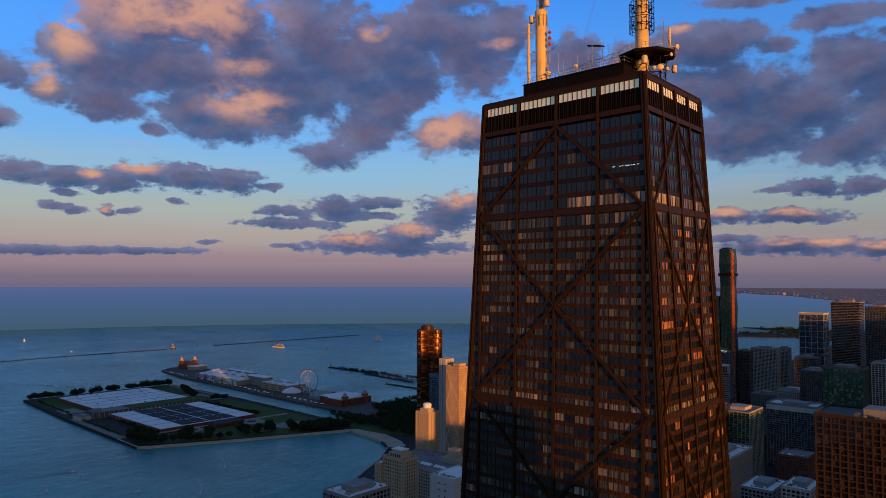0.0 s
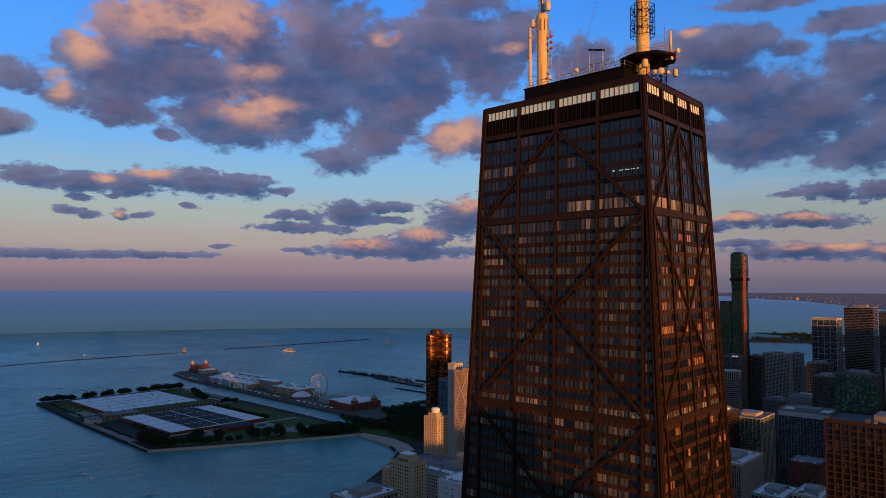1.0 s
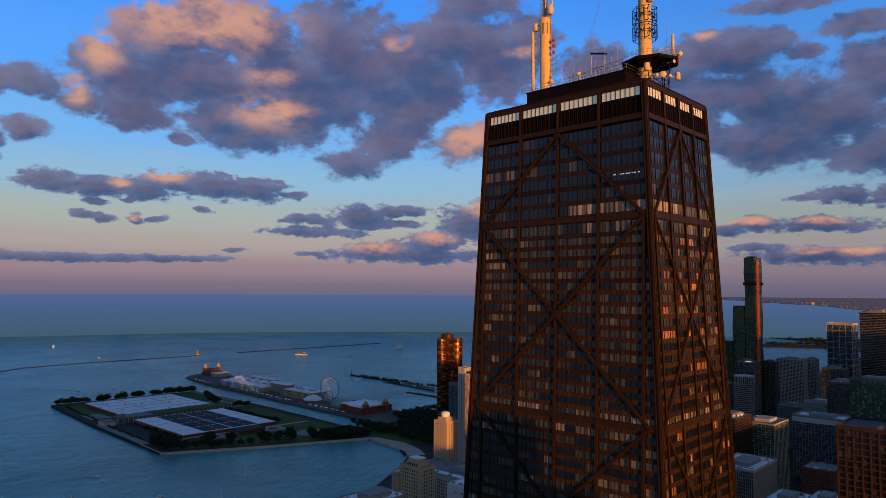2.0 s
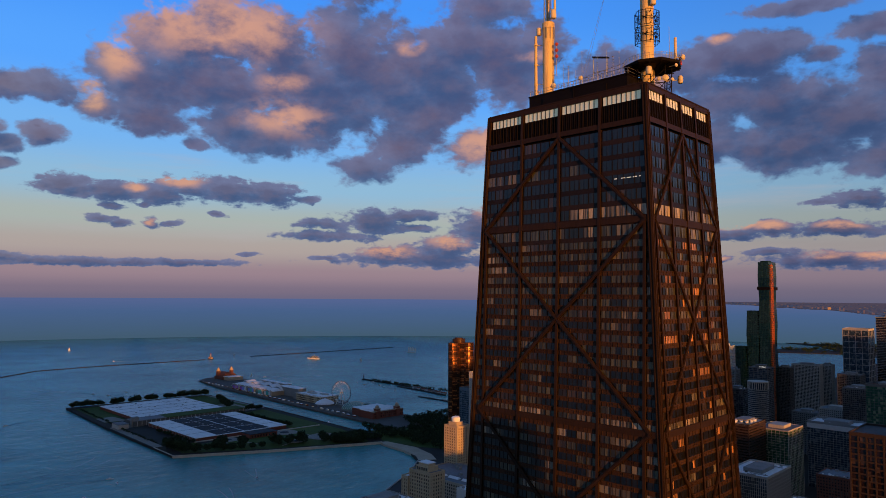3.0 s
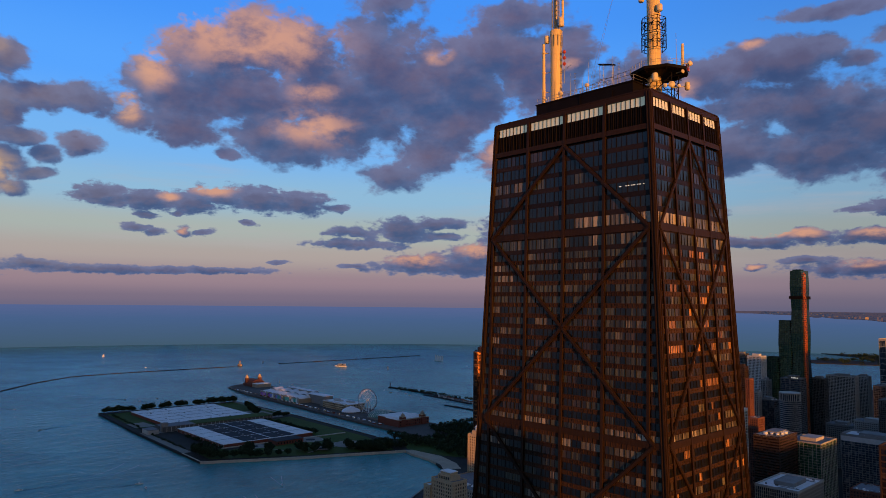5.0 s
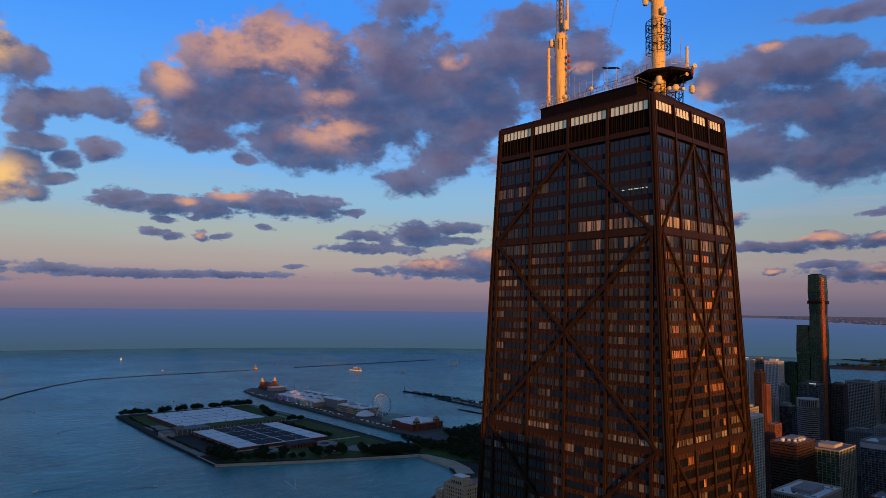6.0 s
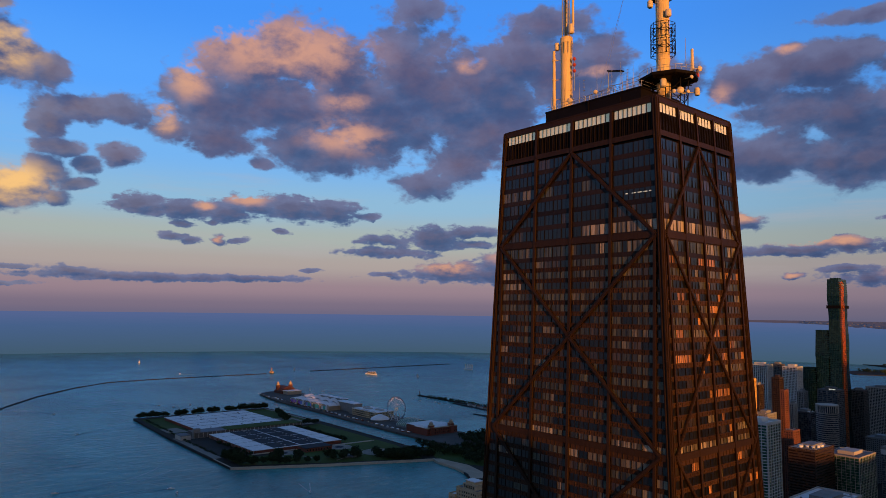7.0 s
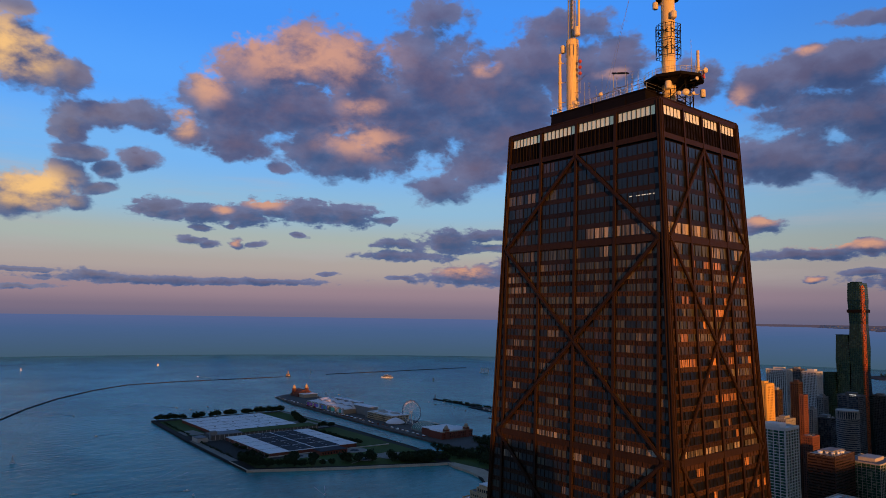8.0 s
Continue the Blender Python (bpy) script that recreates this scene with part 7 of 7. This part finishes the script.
ob = thing("ballroom_hall", "domed ballroom with two beacon towers at the pier's end", "pier building", (2066, -1008, 0.6))
bm = bmesh.new()
box(bm, -45, 12, 0, 58, 0, 9)
part("wall", bm, W_BRICK, ob)
bm = bmesh.new()
for j in range(10):
    a0, a1 = math.pi * j / 10, math.pi * (j + 1) / 10
    quadbox(bm, [(-40, 29 - 24 * math.cos(a0), 8), (14, 29 - 24 * math.cos(a0), 8), (14, 29 - 24 * math.cos(a1), 8), (-40, 29 - 24 * math.cos(a1), 8)],
            [(-40, 29 - 24 * math.cos(a0), 8 + 14 * math.sin(a0)), (14, 29 - 24 * math.cos(a0), 8 + 14 * math.sin(a0)), (14, 29 - 24 * math.cos(a1), 8 + 14 * math.sin(a1)), (-40, 29 - 24 * math.cos(a1), 8 + 14 * math.sin(a1))])
part("vault", fix(bm), W_BRICK, ob)
for y in (-1, 46):
    bm = bmesh.new()
    box(bm, -6, 4, y, y + 10, 0, 26)
    part("tower", bm, W_BRICK, ob)
    bm = bmesh.new()
    box(bm, -6.6, 4.6, y - 0.6, y + 10.6, 25, 26.6)
    lathe(bm, -1, y + 5, [(4.6, 26.6), (4.6, 31), (3.8, 31.4)], 8)
    part("belfry", bm, CREAM, ob)
    bm = bmesh.new()
    lathe(bm, -1, y + 5, [(4.2, 31.4), (3.4, 33.6), (1.6, 35.6), (0.5, 36.6), (0.15, 40)], 10)
    part("cap", bm, CREAM, ob)
bm = bmesh.new()
box(bm, -80, -45, 4, 54, 0, 11)
part("link_hall", bm, BEIGE, ob)
bm = bmesh.new()
box(bm, -81, -44, 3, 55, 11, 12)
part("link_roof", bm, ROOF_WHITE, ob)

# pier kiosks and lamp posts
r3 = random.Random(17)
KI = None
for k in range(36):
    x = 1180 + k * 23
    ob = thing("kiosk", "small painted kiosk on the pier walk", "kiosk", (x, -838 - (x - 1130) * 0.042 - r3.uniform(0, 4), 0.6), "pier kiosks")
    s = r3.uniform(2.5, 5)
    bm = bmesh.new()
    box(bm, -s, s, -2, 2, 0, 3)
    part("wall", bm, r3.choice((BEIGE, W_PALE, BRICK, W_GREY)), ob)
    bm = bmesh.new()
    quadbox(bm, [(-s - .4, -2.4, 3), (s + .4, -2.4, 3), (s + .4, 2.4, 3), (-s - .4, 2.4, 3)], [(-s * .5, -.4, 4.4), (s * .5, -.4, 4.4), (s * .5, .4, 4.4), (-s * .5, .4, 4.4)])
    part("roof", bm, r3.choice((TENT, ROOF_WHITE, BRICK)), ob)
post = thing("lamp_post", "slim lamp post with a warm round lamp", "street lamp", (1170, -832, 0.6), "pier lamps")
bm = bmesh.new()
tube(bm, (0, 0, 0), (0, 0, 6), 0.12, 0.08, n=6)
part("pole", bm, W_DARK, post)
bm = bmesh.new()
lathe(bm, 0, 0, [(0.1, 5.9), (0.45, 6.2), (0.45, 6.6), (0.1, 6.9)], 8)
part("lamp", bm, LAMP_WARM, post)
for k in range(1, 26):
    x = 1170 + k * 34
    copy_thing(post, pose(x, -829 - (x - 1130) * 0.042, 0.6))

# ---- breakwaters, lights ----


def rock_wall(name, pts, w, h, label, seed=1):
    """A long low mound of broken stone."""
    rr = random.Random(seed)
    bm = bmesh.new()
    for (xa, ya), (xb, yb) in zip(pts, pts[1:]):
        a, b = Vector((xa, ya, 0)), Vector((xb, yb, 0))
        n = max(2, int((b - a).length / 12))
        d = (b - a).normalized()
        s = Vector((-d.y, d.x, 0))
        for k in range(n):
            c = a.lerp(b, (k + 0.5) / n)
            l = (b - a).length / n * 0.56
            ww, hh = w * rr.uniform(0.8, 1.2) / 2, h * rr.uniform(0.75, 1.2)
            low = [c - d * l - s * ww, c + d * l - s * ww, c + d * l + s * ww, c - d * l + s * ww]
            hi = [c - d * l - s * ww * 0.5, c + d * l - s * ww * 0.5, c + d * l + s * ww * 0.5, c - d * l + s * ww * 0.5]
            quadbox(bm, [p + Vector((0, 0, LAKE_Z - 1)) for p in low], [p + Vector((0, 0, LAKE_Z + hh)) for p in hi])
    fix(bm)
    return setting(name, bm, ROCK, label, "breakwater")


rock_wall("breakwater_outer", [(2011, -97), (2200, -180), (2403, -292), (2600, -440), (2740, -590), (2770, -800), (2760, -1250)], 9, 2.2, "long low stone breakwater in the lake", 1)
rock_wall("breakwater_south", [(2775, -1480), (2765, -2340)], 9, 2.2, "long low stone breakwater in the lake", 2)
rock_wall("breakwater_inner", [(1745, -1322), (1600, -1320), (1500, -1312), (1400, -1308), (1320, -1285)], 14, 3.5, "stone breakwater with trees and sheds", 3)
rock_wall("jetty_inner", [(1330, -1190), (1225, -1188), (1150, -1170)], 12, 2.5, "low stone jetty", 4)
rock_wall("jetty_mid", [(1530, -1290), (1440, -1280), (1300, -1262)], 14, 2.5, "low stone jetty", 5)
bm = bmesh.new()
rr = random.Random(3)
for k in range(46):
    x = rr.uniform(1330, 1700)
    leaf_cloud(bm, rr, x, -1315 + rr.uniform(-5, 5), 2, rr.uniform(3, 6), 4, 18, 1.8)
setting("breakwater_shrubs", bm, LEAF, "dark shrubs on the breakwater", "shrubs", kind="stuff")
for k in range(12):
    ob = thing("shed", "small pale shed on the breakwater", "shed", (1300 + k * 15 + rr.uniform(-4, 4), -1270 - k * 2 + rr.uniform(-3, 3), LAKE_Z + 2.2), "coast sheds")
    bm = bmesh.new()
    s = rr.uniform(3, 6)
    box(bm, -s, s, -3, 3, -0.6, 4)
    part("wall", bm, rr.choice((W_PALE, W_WHITE, W_GREY)), ob)
    bm = bmesh.new()
    quadbox(bm, [(-s - .4, -3.4, 4), (s + .4, -3.4, 4), (s + .4, 3.4, 4), (-s - .4, 3.4, 4)], [(-s, -.3, 6), (s, -.3, 6), (s, .3, 6), (-s, .3, 6)])
    part("roof", bm, rr.choice((ROOF_GREY, BRICK)), ob)


def lighthouse(x, y, h, r, annex, label):
    ob = thing("lighthouse", label, "lighthouse", (x, y, LAKE_Z))
    bm = bmesh.new()
    lathe(bm, 0, 0, [(r * 3.6, -1), (r * 3.4, 3), (r * 3.2, 3.2)], 14)
    part("base", bm, ROCK, ob)
    bm = bmesh.new()
    lathe(bm, 0, 0, [(r, 3), (r * 0.75, h * 0.8), (r * 1.2, h * 0.81), (r * 1.2, h * 0.84)], 14)
    part("tower", bm, W_GREY, ob)
    bm = bmesh.new()
    lathe(bm, 0, 0, [(r * 0.7, h * 0.84), (r * 0.7, h * 0.93), (r * 0.8, h * 0.94), (0.1, h)], 10)
    part("lantern", bm, BRICK, ob)
    if annex:
        for s in (-1, 1):
            bm = bmesh.new()
            box(bm, s * r * 2.2 - r, s * r * 2.2 + r, -r * 1.2, r * 1.2, 3, 8)
            part("keeper_house", bm, CREAM, ob)
            bm = bmesh.new()
            quadbox(bm, [(s * r * 2.2 - r * 1.1, -r * 1.3, 8), (s * r * 2.2 + r * 1.1, -r * 1.3, 8), (s * r * 2.2 + r * 1.1, r * 1.3, 8), (s * r * 2.2 - r * 1.1, r * 1.3, 8)],
                    [(s * r * 2.2 - r * 1.1, -.2, 11), (s * r * 2.2 + r * 1.1, -.2, 11), (s * r * 2.2 + r * 1.1, .2, 11), (s * r * 2.2 - r * 1.1, .2, 11)])
            part("keeper_roof", bm, BRICK, ob)
    return ob


lighthouse(2775, -1285, 26, 3.6, True, "white harbour lighthouse with red-roofed annexes")
lighthouse(1745, -1322, 17, 2.0, False, "small white beacon on the breakwater")


# ---- boats ----
def hull(bm, l, w, h, sheer=0.4):
    """A pointed hull along x, waterline at z = 0."""
    n = 8
    rows = []
    for k in range(n + 1):
        f = k / n
        b = w / 2 * (1 - max(0, (f - 0.45) / 0.55) ** 2.2)
        x = -l / 2 + l * f
        z = h + sheer * h * max(0, f - 0.4)
        rows.append([bm.verts.new((x, -b, z)), bm.verts.new((x, -b * 0.75, -0.4)), bm.verts.new((x, b * 0.75, -0.4)), bm.verts.new((x, b, z))])
    for a, b in zip(rows, rows[1:]):
        for k in range(3):
            bm.faces.new((a[k], b[k], b[k + 1], a[k + 1]))
        bm.faces.new((a[3], b[3], b[0], a[0]))
    bm.faces.new(rows[0])
    bmesh.ops.recalc_face_normals(bm, faces=bm.faces[:])


def motorboat():
    ob = thing("motorboat", "white motorboat with a small cabin", "boat", (0, 0, LAKE_Z), "boats on the lake")
    bm = bmesh.new()
    hull(bm, 11, 3.4, 1.3)
    part("hull", bm, HULL_WHITE, ob)
    bm = bmesh.new()
    quadbox(bm, [(-2, -1.2, 1.2), (2.4, -1.1, 1.3), (2.4, 1.1, 1.3), (-2, 1.2, 1.2)], [(-1.8, -1.0, 2.8), (1.0, -0.9, 2.8), (1.0, 0.9, 2.8), (-1.8, 1.0, 2.8)])
    part("cabin", bm, HULL_WHITE, ob)
    bm = bmesh.new()
    quadbox(bm, [(1.15, -0.9, 2.0), (2.1, -0.95, 1.7), (2.1, 0.95, 1.7), (1.15, 0.9, 2.0)], [(1.05, -0.85, 2.7), (1.5, -0.9, 2.4), (1.5, 0.9, 2.4), (1.05, 0.85, 2.7)])
    part("windscreen", bm, GLASS_DARK, ob)
    bm = bmesh.new()
    box(bm, -4.6, -2.2, -1.2, 1.2, 1.25, 1.45)
    part("deck", bm, WOOD, ob)
    return ob


def sailboat():
    ob = thing("sailboat", "small sailboat with raised pale sails", "boat", (0, 0, LAKE_Z), "sailboats on the lake")
    bm = bmesh.new()
    hull(bm, 11, 3.2, 1.1)
    part("hull", bm, HULL_WHITE, ob)
    bm = bmesh.new()
    tube(bm, (0.6, 0, 0.8), (0.6, 0, 16), 0.12, n=6)
    tube(bm, (0.6, 0, 2.2), (-4.8, 0.8, 2.2), 0.1, n=6)
    part("mast", bm, WOOD, ob)
    for pts in (((0.4, 0, 2.4), (-4.6, 0.9, 2.4), (0.4, 0, 15.5)), ((1.0, 0, 13), (5.2, 0, 1.4), (0.8, -0.9, 2.0))):
        bm = bmesh.new()
        p = [Vector(v) for v in pts]
        off = Vector((0, 0.06, 0))
        a, b = [bm.verts.new(v - off) for v in p], [bm.verts.new(v + off) for v in p]
        bm.faces.new(a)
        bm.faces.new(b[::-1])
        for k in range(3):
            bm.faces.new((a[k], a[(k + 1) % 3], b[(k + 1) % 3], b[k]))
        part("sail", fix(bm), SAIL, ob)
    return ob


mb, sb = motorboat(), sailboat()
MOTOR = [(1995, -540, 200), (1940, -562, 20), (1967, -623, 190), (873, -411, 160), (1024, -245, 250), (943, -182, 170), (853, -267, 100), (1550, -1245, 90), (1668, -1300, 40), (1476, -1227, 300), (2146, -2089, 0),
         (1983, -262, 200), (1623, -240, 120), (1103, -96, 80), (992, -244, 170), (1700, -1260, 140), (1590, -1262, 10), (2944, -935, 30), (780, -318, 150), (2030, -1113, 60), (1180, -770, 180), (1640, -1240, 70)]
SAILS = [(3662, -978, 60), (2850, -1439, 20), (2265, -1724, 90), (4650, -1230, 40), (1408, -51, 120), (3652, -356, 30), (2284, -1738, 80), (2080, -1090, 10)]
for k, (x, y, r) in enumerate(MOTOR):
    if k == 0:
        mb.matrix_basis = pose(x, y, LAKE_Z, 0, 0, r)
    else:
        copy_thing(mb, pose(x, y, LAKE_Z, 0, 0, r))
for k, (x, y, r) in enumerate(SAILS):
    if k == 0:
        sb.matrix_basis = pose(x, y, LAKE_Z, 0, 0, r)
    else:
        copy_thing(sb, pose(x, y, LAKE_Z, 0, 0, r))

ob = thing("cruise_boat", "white three-decked cruise boat under way", "boat", (2490, -1630, LAKE_Z))
ob.rotation_euler = (0, 0, radians(18))
bm = bmesh.new()
hull(bm, 66, 13, 4)
part("hull", bm, HULL_WHITE, ob)
for k in range(3):
    bm = bmesh.new()
    box(bm, -28 + 2 * k, 16 - 4 * k, -5.6 + 0.5 * k, 5.6 - 0.5 * k, 4 + 3 * k, 6.4 + 3 * k)
    part("deck_house", bm, GLASS_DARK, ob)
    bm = bmesh.new()
    box(bm, -29 + 2 * k, 18 - 4 * k, -6.2 + 0.5 * k, 6.2 - 0.5 * k, 6.4 + 3 * k, 7 + 3 * k)
    part("deck", bm, HULL_WHITE, ob)
bm = bmesh.new()
tube(bm, (-6, 0, 13), (-6, 0, 20), 0.4, n=6)
part("mast", bm, HULL_WHITE, ob)

ob = thing("tall_ship", "four-masted sailing ship under pale sails", "ship", (2450, -2190, LAKE_Z))
ob.rotation_euler = (0, 0, radians(22))
bm = bmesh.new()
hull(bm, 50, 9, 3.4)
part("hull", bm, HULL_WHITE, ob)
for k in range(4):
    x = -19 + k * 12
    bm = bmesh.new()
    tube(bm, (x, 0, 2), (x, 0, 33), 0.35, 0.2, n=6)
    part("mast", bm, WOOD, ob)
    bm = bmesh.new()
    p = [(x, 0.1, 6), (x - 9, 1.2, 6.5), (x - 7.5, 1.2, 22), (x, 0.1, 29)]
    quadbox(bm, p, [(a, b + 0.2, c) for a, b, c in p])
    part("sail", fix(bm), SAIL, ob)
bm = bmesh.new()
tube(bm, (24, 0, 4), (34, 0, 7), 0.3, 0.15, n=6)
part("bowsprit", bm, WOOD, ob)

# ---- the lakeside drive with cars ----
bm = bmesh.new()
slab(bm, [(505, -100), (537, -100), (596, -442), (668, -507), (721, -602), (760, -662), (720, -690), (690, -615), (640, -525), (560, -450)], 0.0, 0.15)
setting("road", bm, ASPHALT, "dark lakeside drive along the seawall", "road")
for k in range(3):
    seg = [((545, -300), (568, -430)), ((580, -447), (650, -512)), ((655, -520), (706, -605))][k]
    bm = bmesh.new()
    a, b = Vector((*seg[0], 0.16)), Vector((*seg[1], 0.16))
    d = (b - a).normalized()
    n = Vector((-d.y, d.x, 0))
    low = [a - n * 0.5, b - n * 0.5, b + n * 0.5, a + n * 0.5]
    quadbox(bm, low, [p + Vector((0, 0, 0.7)) for p in low])
    setting("median", bm, CONCRETE, "low concrete median between the lanes", "median")


def car():
    ob = thing("car", "small passenger car on the lakeside drive", "car", (0, 0, 0.15), "cars on the drive")
    bm = bmesh.new()
    quadbox(bm, [(-2.2, -0.9, 0.3), (2.2, -0.9, 0.3), (2.2, 0.9, 0.3), (-2.2, 0.9, 0.3)], [(-2.2, -0.85, 0.9), (2.1, -0.85, 0.8), (2.1, 0.85, 0.8), (-2.2, 0.85, 0.9)])
    part("body", bm, HULL_WHITE, ob)
    bm = bmesh.new()
    quadbox(bm, [(-1.8, -0.8, 0.9), (1.0, -0.8, 0.85), (1.0, 0.8, 0.85), (-1.8, 0.8, 0.9)], [(-1.3, -0.65, 1.45), (0.3, -0.65, 1.45), (0.3, 0.65, 1.45), (-1.3, 0.65, 1.45)])
    part("cabin", bm, GLASS_DARK, ob)
    for x in (-1.4, 1.4):
        for y in (-0.85, 0.85):
            bm = bmesh.new()
            tube(bm, (x, y - 0.1, 0.32), (x, y + 0.1, 0.32), 0.32, n=10)
            part("wheel", bm, HULL_DARK, ob)
    return ob


c0 = car()
for k, (x, y, r) in enumerate(((622, -478, 222), (600, -462, 42), (660, -530, 240), (690, -580, 60), (640, -500, 222), (575, -420, 80), (700, -600, 240))):
    if k == 0:
        c0.matrix_basis = pose(x, y, 0.15, 0, 0, r)
    else:
        copy_thing(c0, pose(x, y, 0.15, 0, 0, r))


# wakes of the boats under way: low ridges of water that open astern
WAKE = material("broken_wake_water", (0.16, 0.30, 0.33), 0.35, 0, 0.5, 0.05, 8, 0.3)


def boat_wake(x, y, r, length, spread, bend=0.0):
    bm = bmesh.new()
    for s in (-1, 1):
        last = None
        for k in range(15):
            f = k / 14
            a = radians(r + 180 + bend * f)
            c = Vector((x, y, LAKE_Z)) + Vector((math.cos(a), math.sin(a), 0)) * length * f
            n = Vector((-math.sin(a), math.cos(a), 0)) * s
            mid, w = c + n * (0.8 + spread * f), 0.35 + 1.1 * f * (1 - 0.6 * f)
            cur = [bm.verts.new(mid - n * w), bm.verts.new(mid + Vector((0, 0, 0.35 * (1 - f) + 0.05))), bm.verts.new(mid + n * w)]
            if last:
                bm.faces.new((last[0], cur[0], cur[1], last[1]))
                bm.faces.new((last[1], cur[1], cur[2], last[2]))
            last = cur
    bmesh.ops.recalc_face_normals(bm, faces=bm.faces[:])
    setting("boat_wake", bm, WAKE, "thin pale wake behind a boat", "wake")


for x, y, r, l, sp, b in ((1024, -245, 250, 170, 22, 25), (1623, -240, 120, 260, 20, -20), (1983, -262, 200, 300, 16, 10), (1995, -540, 200, 240, 16, 8), (1103, -96, 80, 200, 18, 30),
                          (873, -411, 160, 60, 8, 0), (2490, -1630, 18, 420, 26, 8), (2944, -935, 30, 260, 14, 0), (1940, -562, 20, 180, 12, 0), (780, -318, 150, 80, 8, 10), (2030, -1113, 60, 200, 12, 0)):
    boat_wake(x, y, r, l, sp, b)

# ---- the city behind the viewer, out of sight, built to shade the low ground ----
lantern = building("lantern_tower", "tall stone tower with four roof lanterns", -245, 151, 62, 48, 248, W_PALE, GLASS_BLUE, 3.6, 4.2, 1.6, 1.3, 0.35, roof="none", seed=71)
for x in (4, 50):
    for y in (4, 36):
        bm = bmesh.new()
        box(bm, x, x + 8, y, y + 8, 246.5, 262)
        part("lantern", bm, W_PALE, lantern)
        bm = bmesh.new()
        quadbox(bm, [(x - 1, y - 1, 262), (x + 9, y - 1, 262), (x + 9, y + 9, 262), (x - 1, y + 9, 262)], [(x + 3, y + 3, 267), (x + 5, y + 3, 267), (x + 5, y + 5, 267), (x + 3, y + 5, 267)])
        part("lantern_roof", bm, COPPER, lantern)
r5 = random.Random(44)


def west_shade_height(y):
    """Heights of the added western row, set so its shadows fall where wanted."""
    for lo, hi, h in ((-110, 62, 168), (62, 240, 199), (240, 400, 205), (-260, -110, 245), (-420, -260, 166), (-545, -420, 162), (-815, -545, 265), (-872, -815, 120), (-1300, -872, 268)):
        if lo < y <= hi:
            return h
    return 205


# Unseen row added to block the low sun; its lower stretches let light through.
y = 1900
while y > -1900:
    w = r5.uniform(40, 60)
    building("west_block", "plain unseen block added in the west to shade the city", -940 + r5.uniform(-15, 15), y, r5.uniform(90, 105), w, west_shade_height(y - w / 2), r5.choice((W_GREY, W_BROWN, W_DARK, W_PALE)), GLASS_DARK, 7.5, 12, 3.0, 3.0, 0.4, roof="none", piers=False, bands=False, group="western blocks", seed=80)
    y -= w
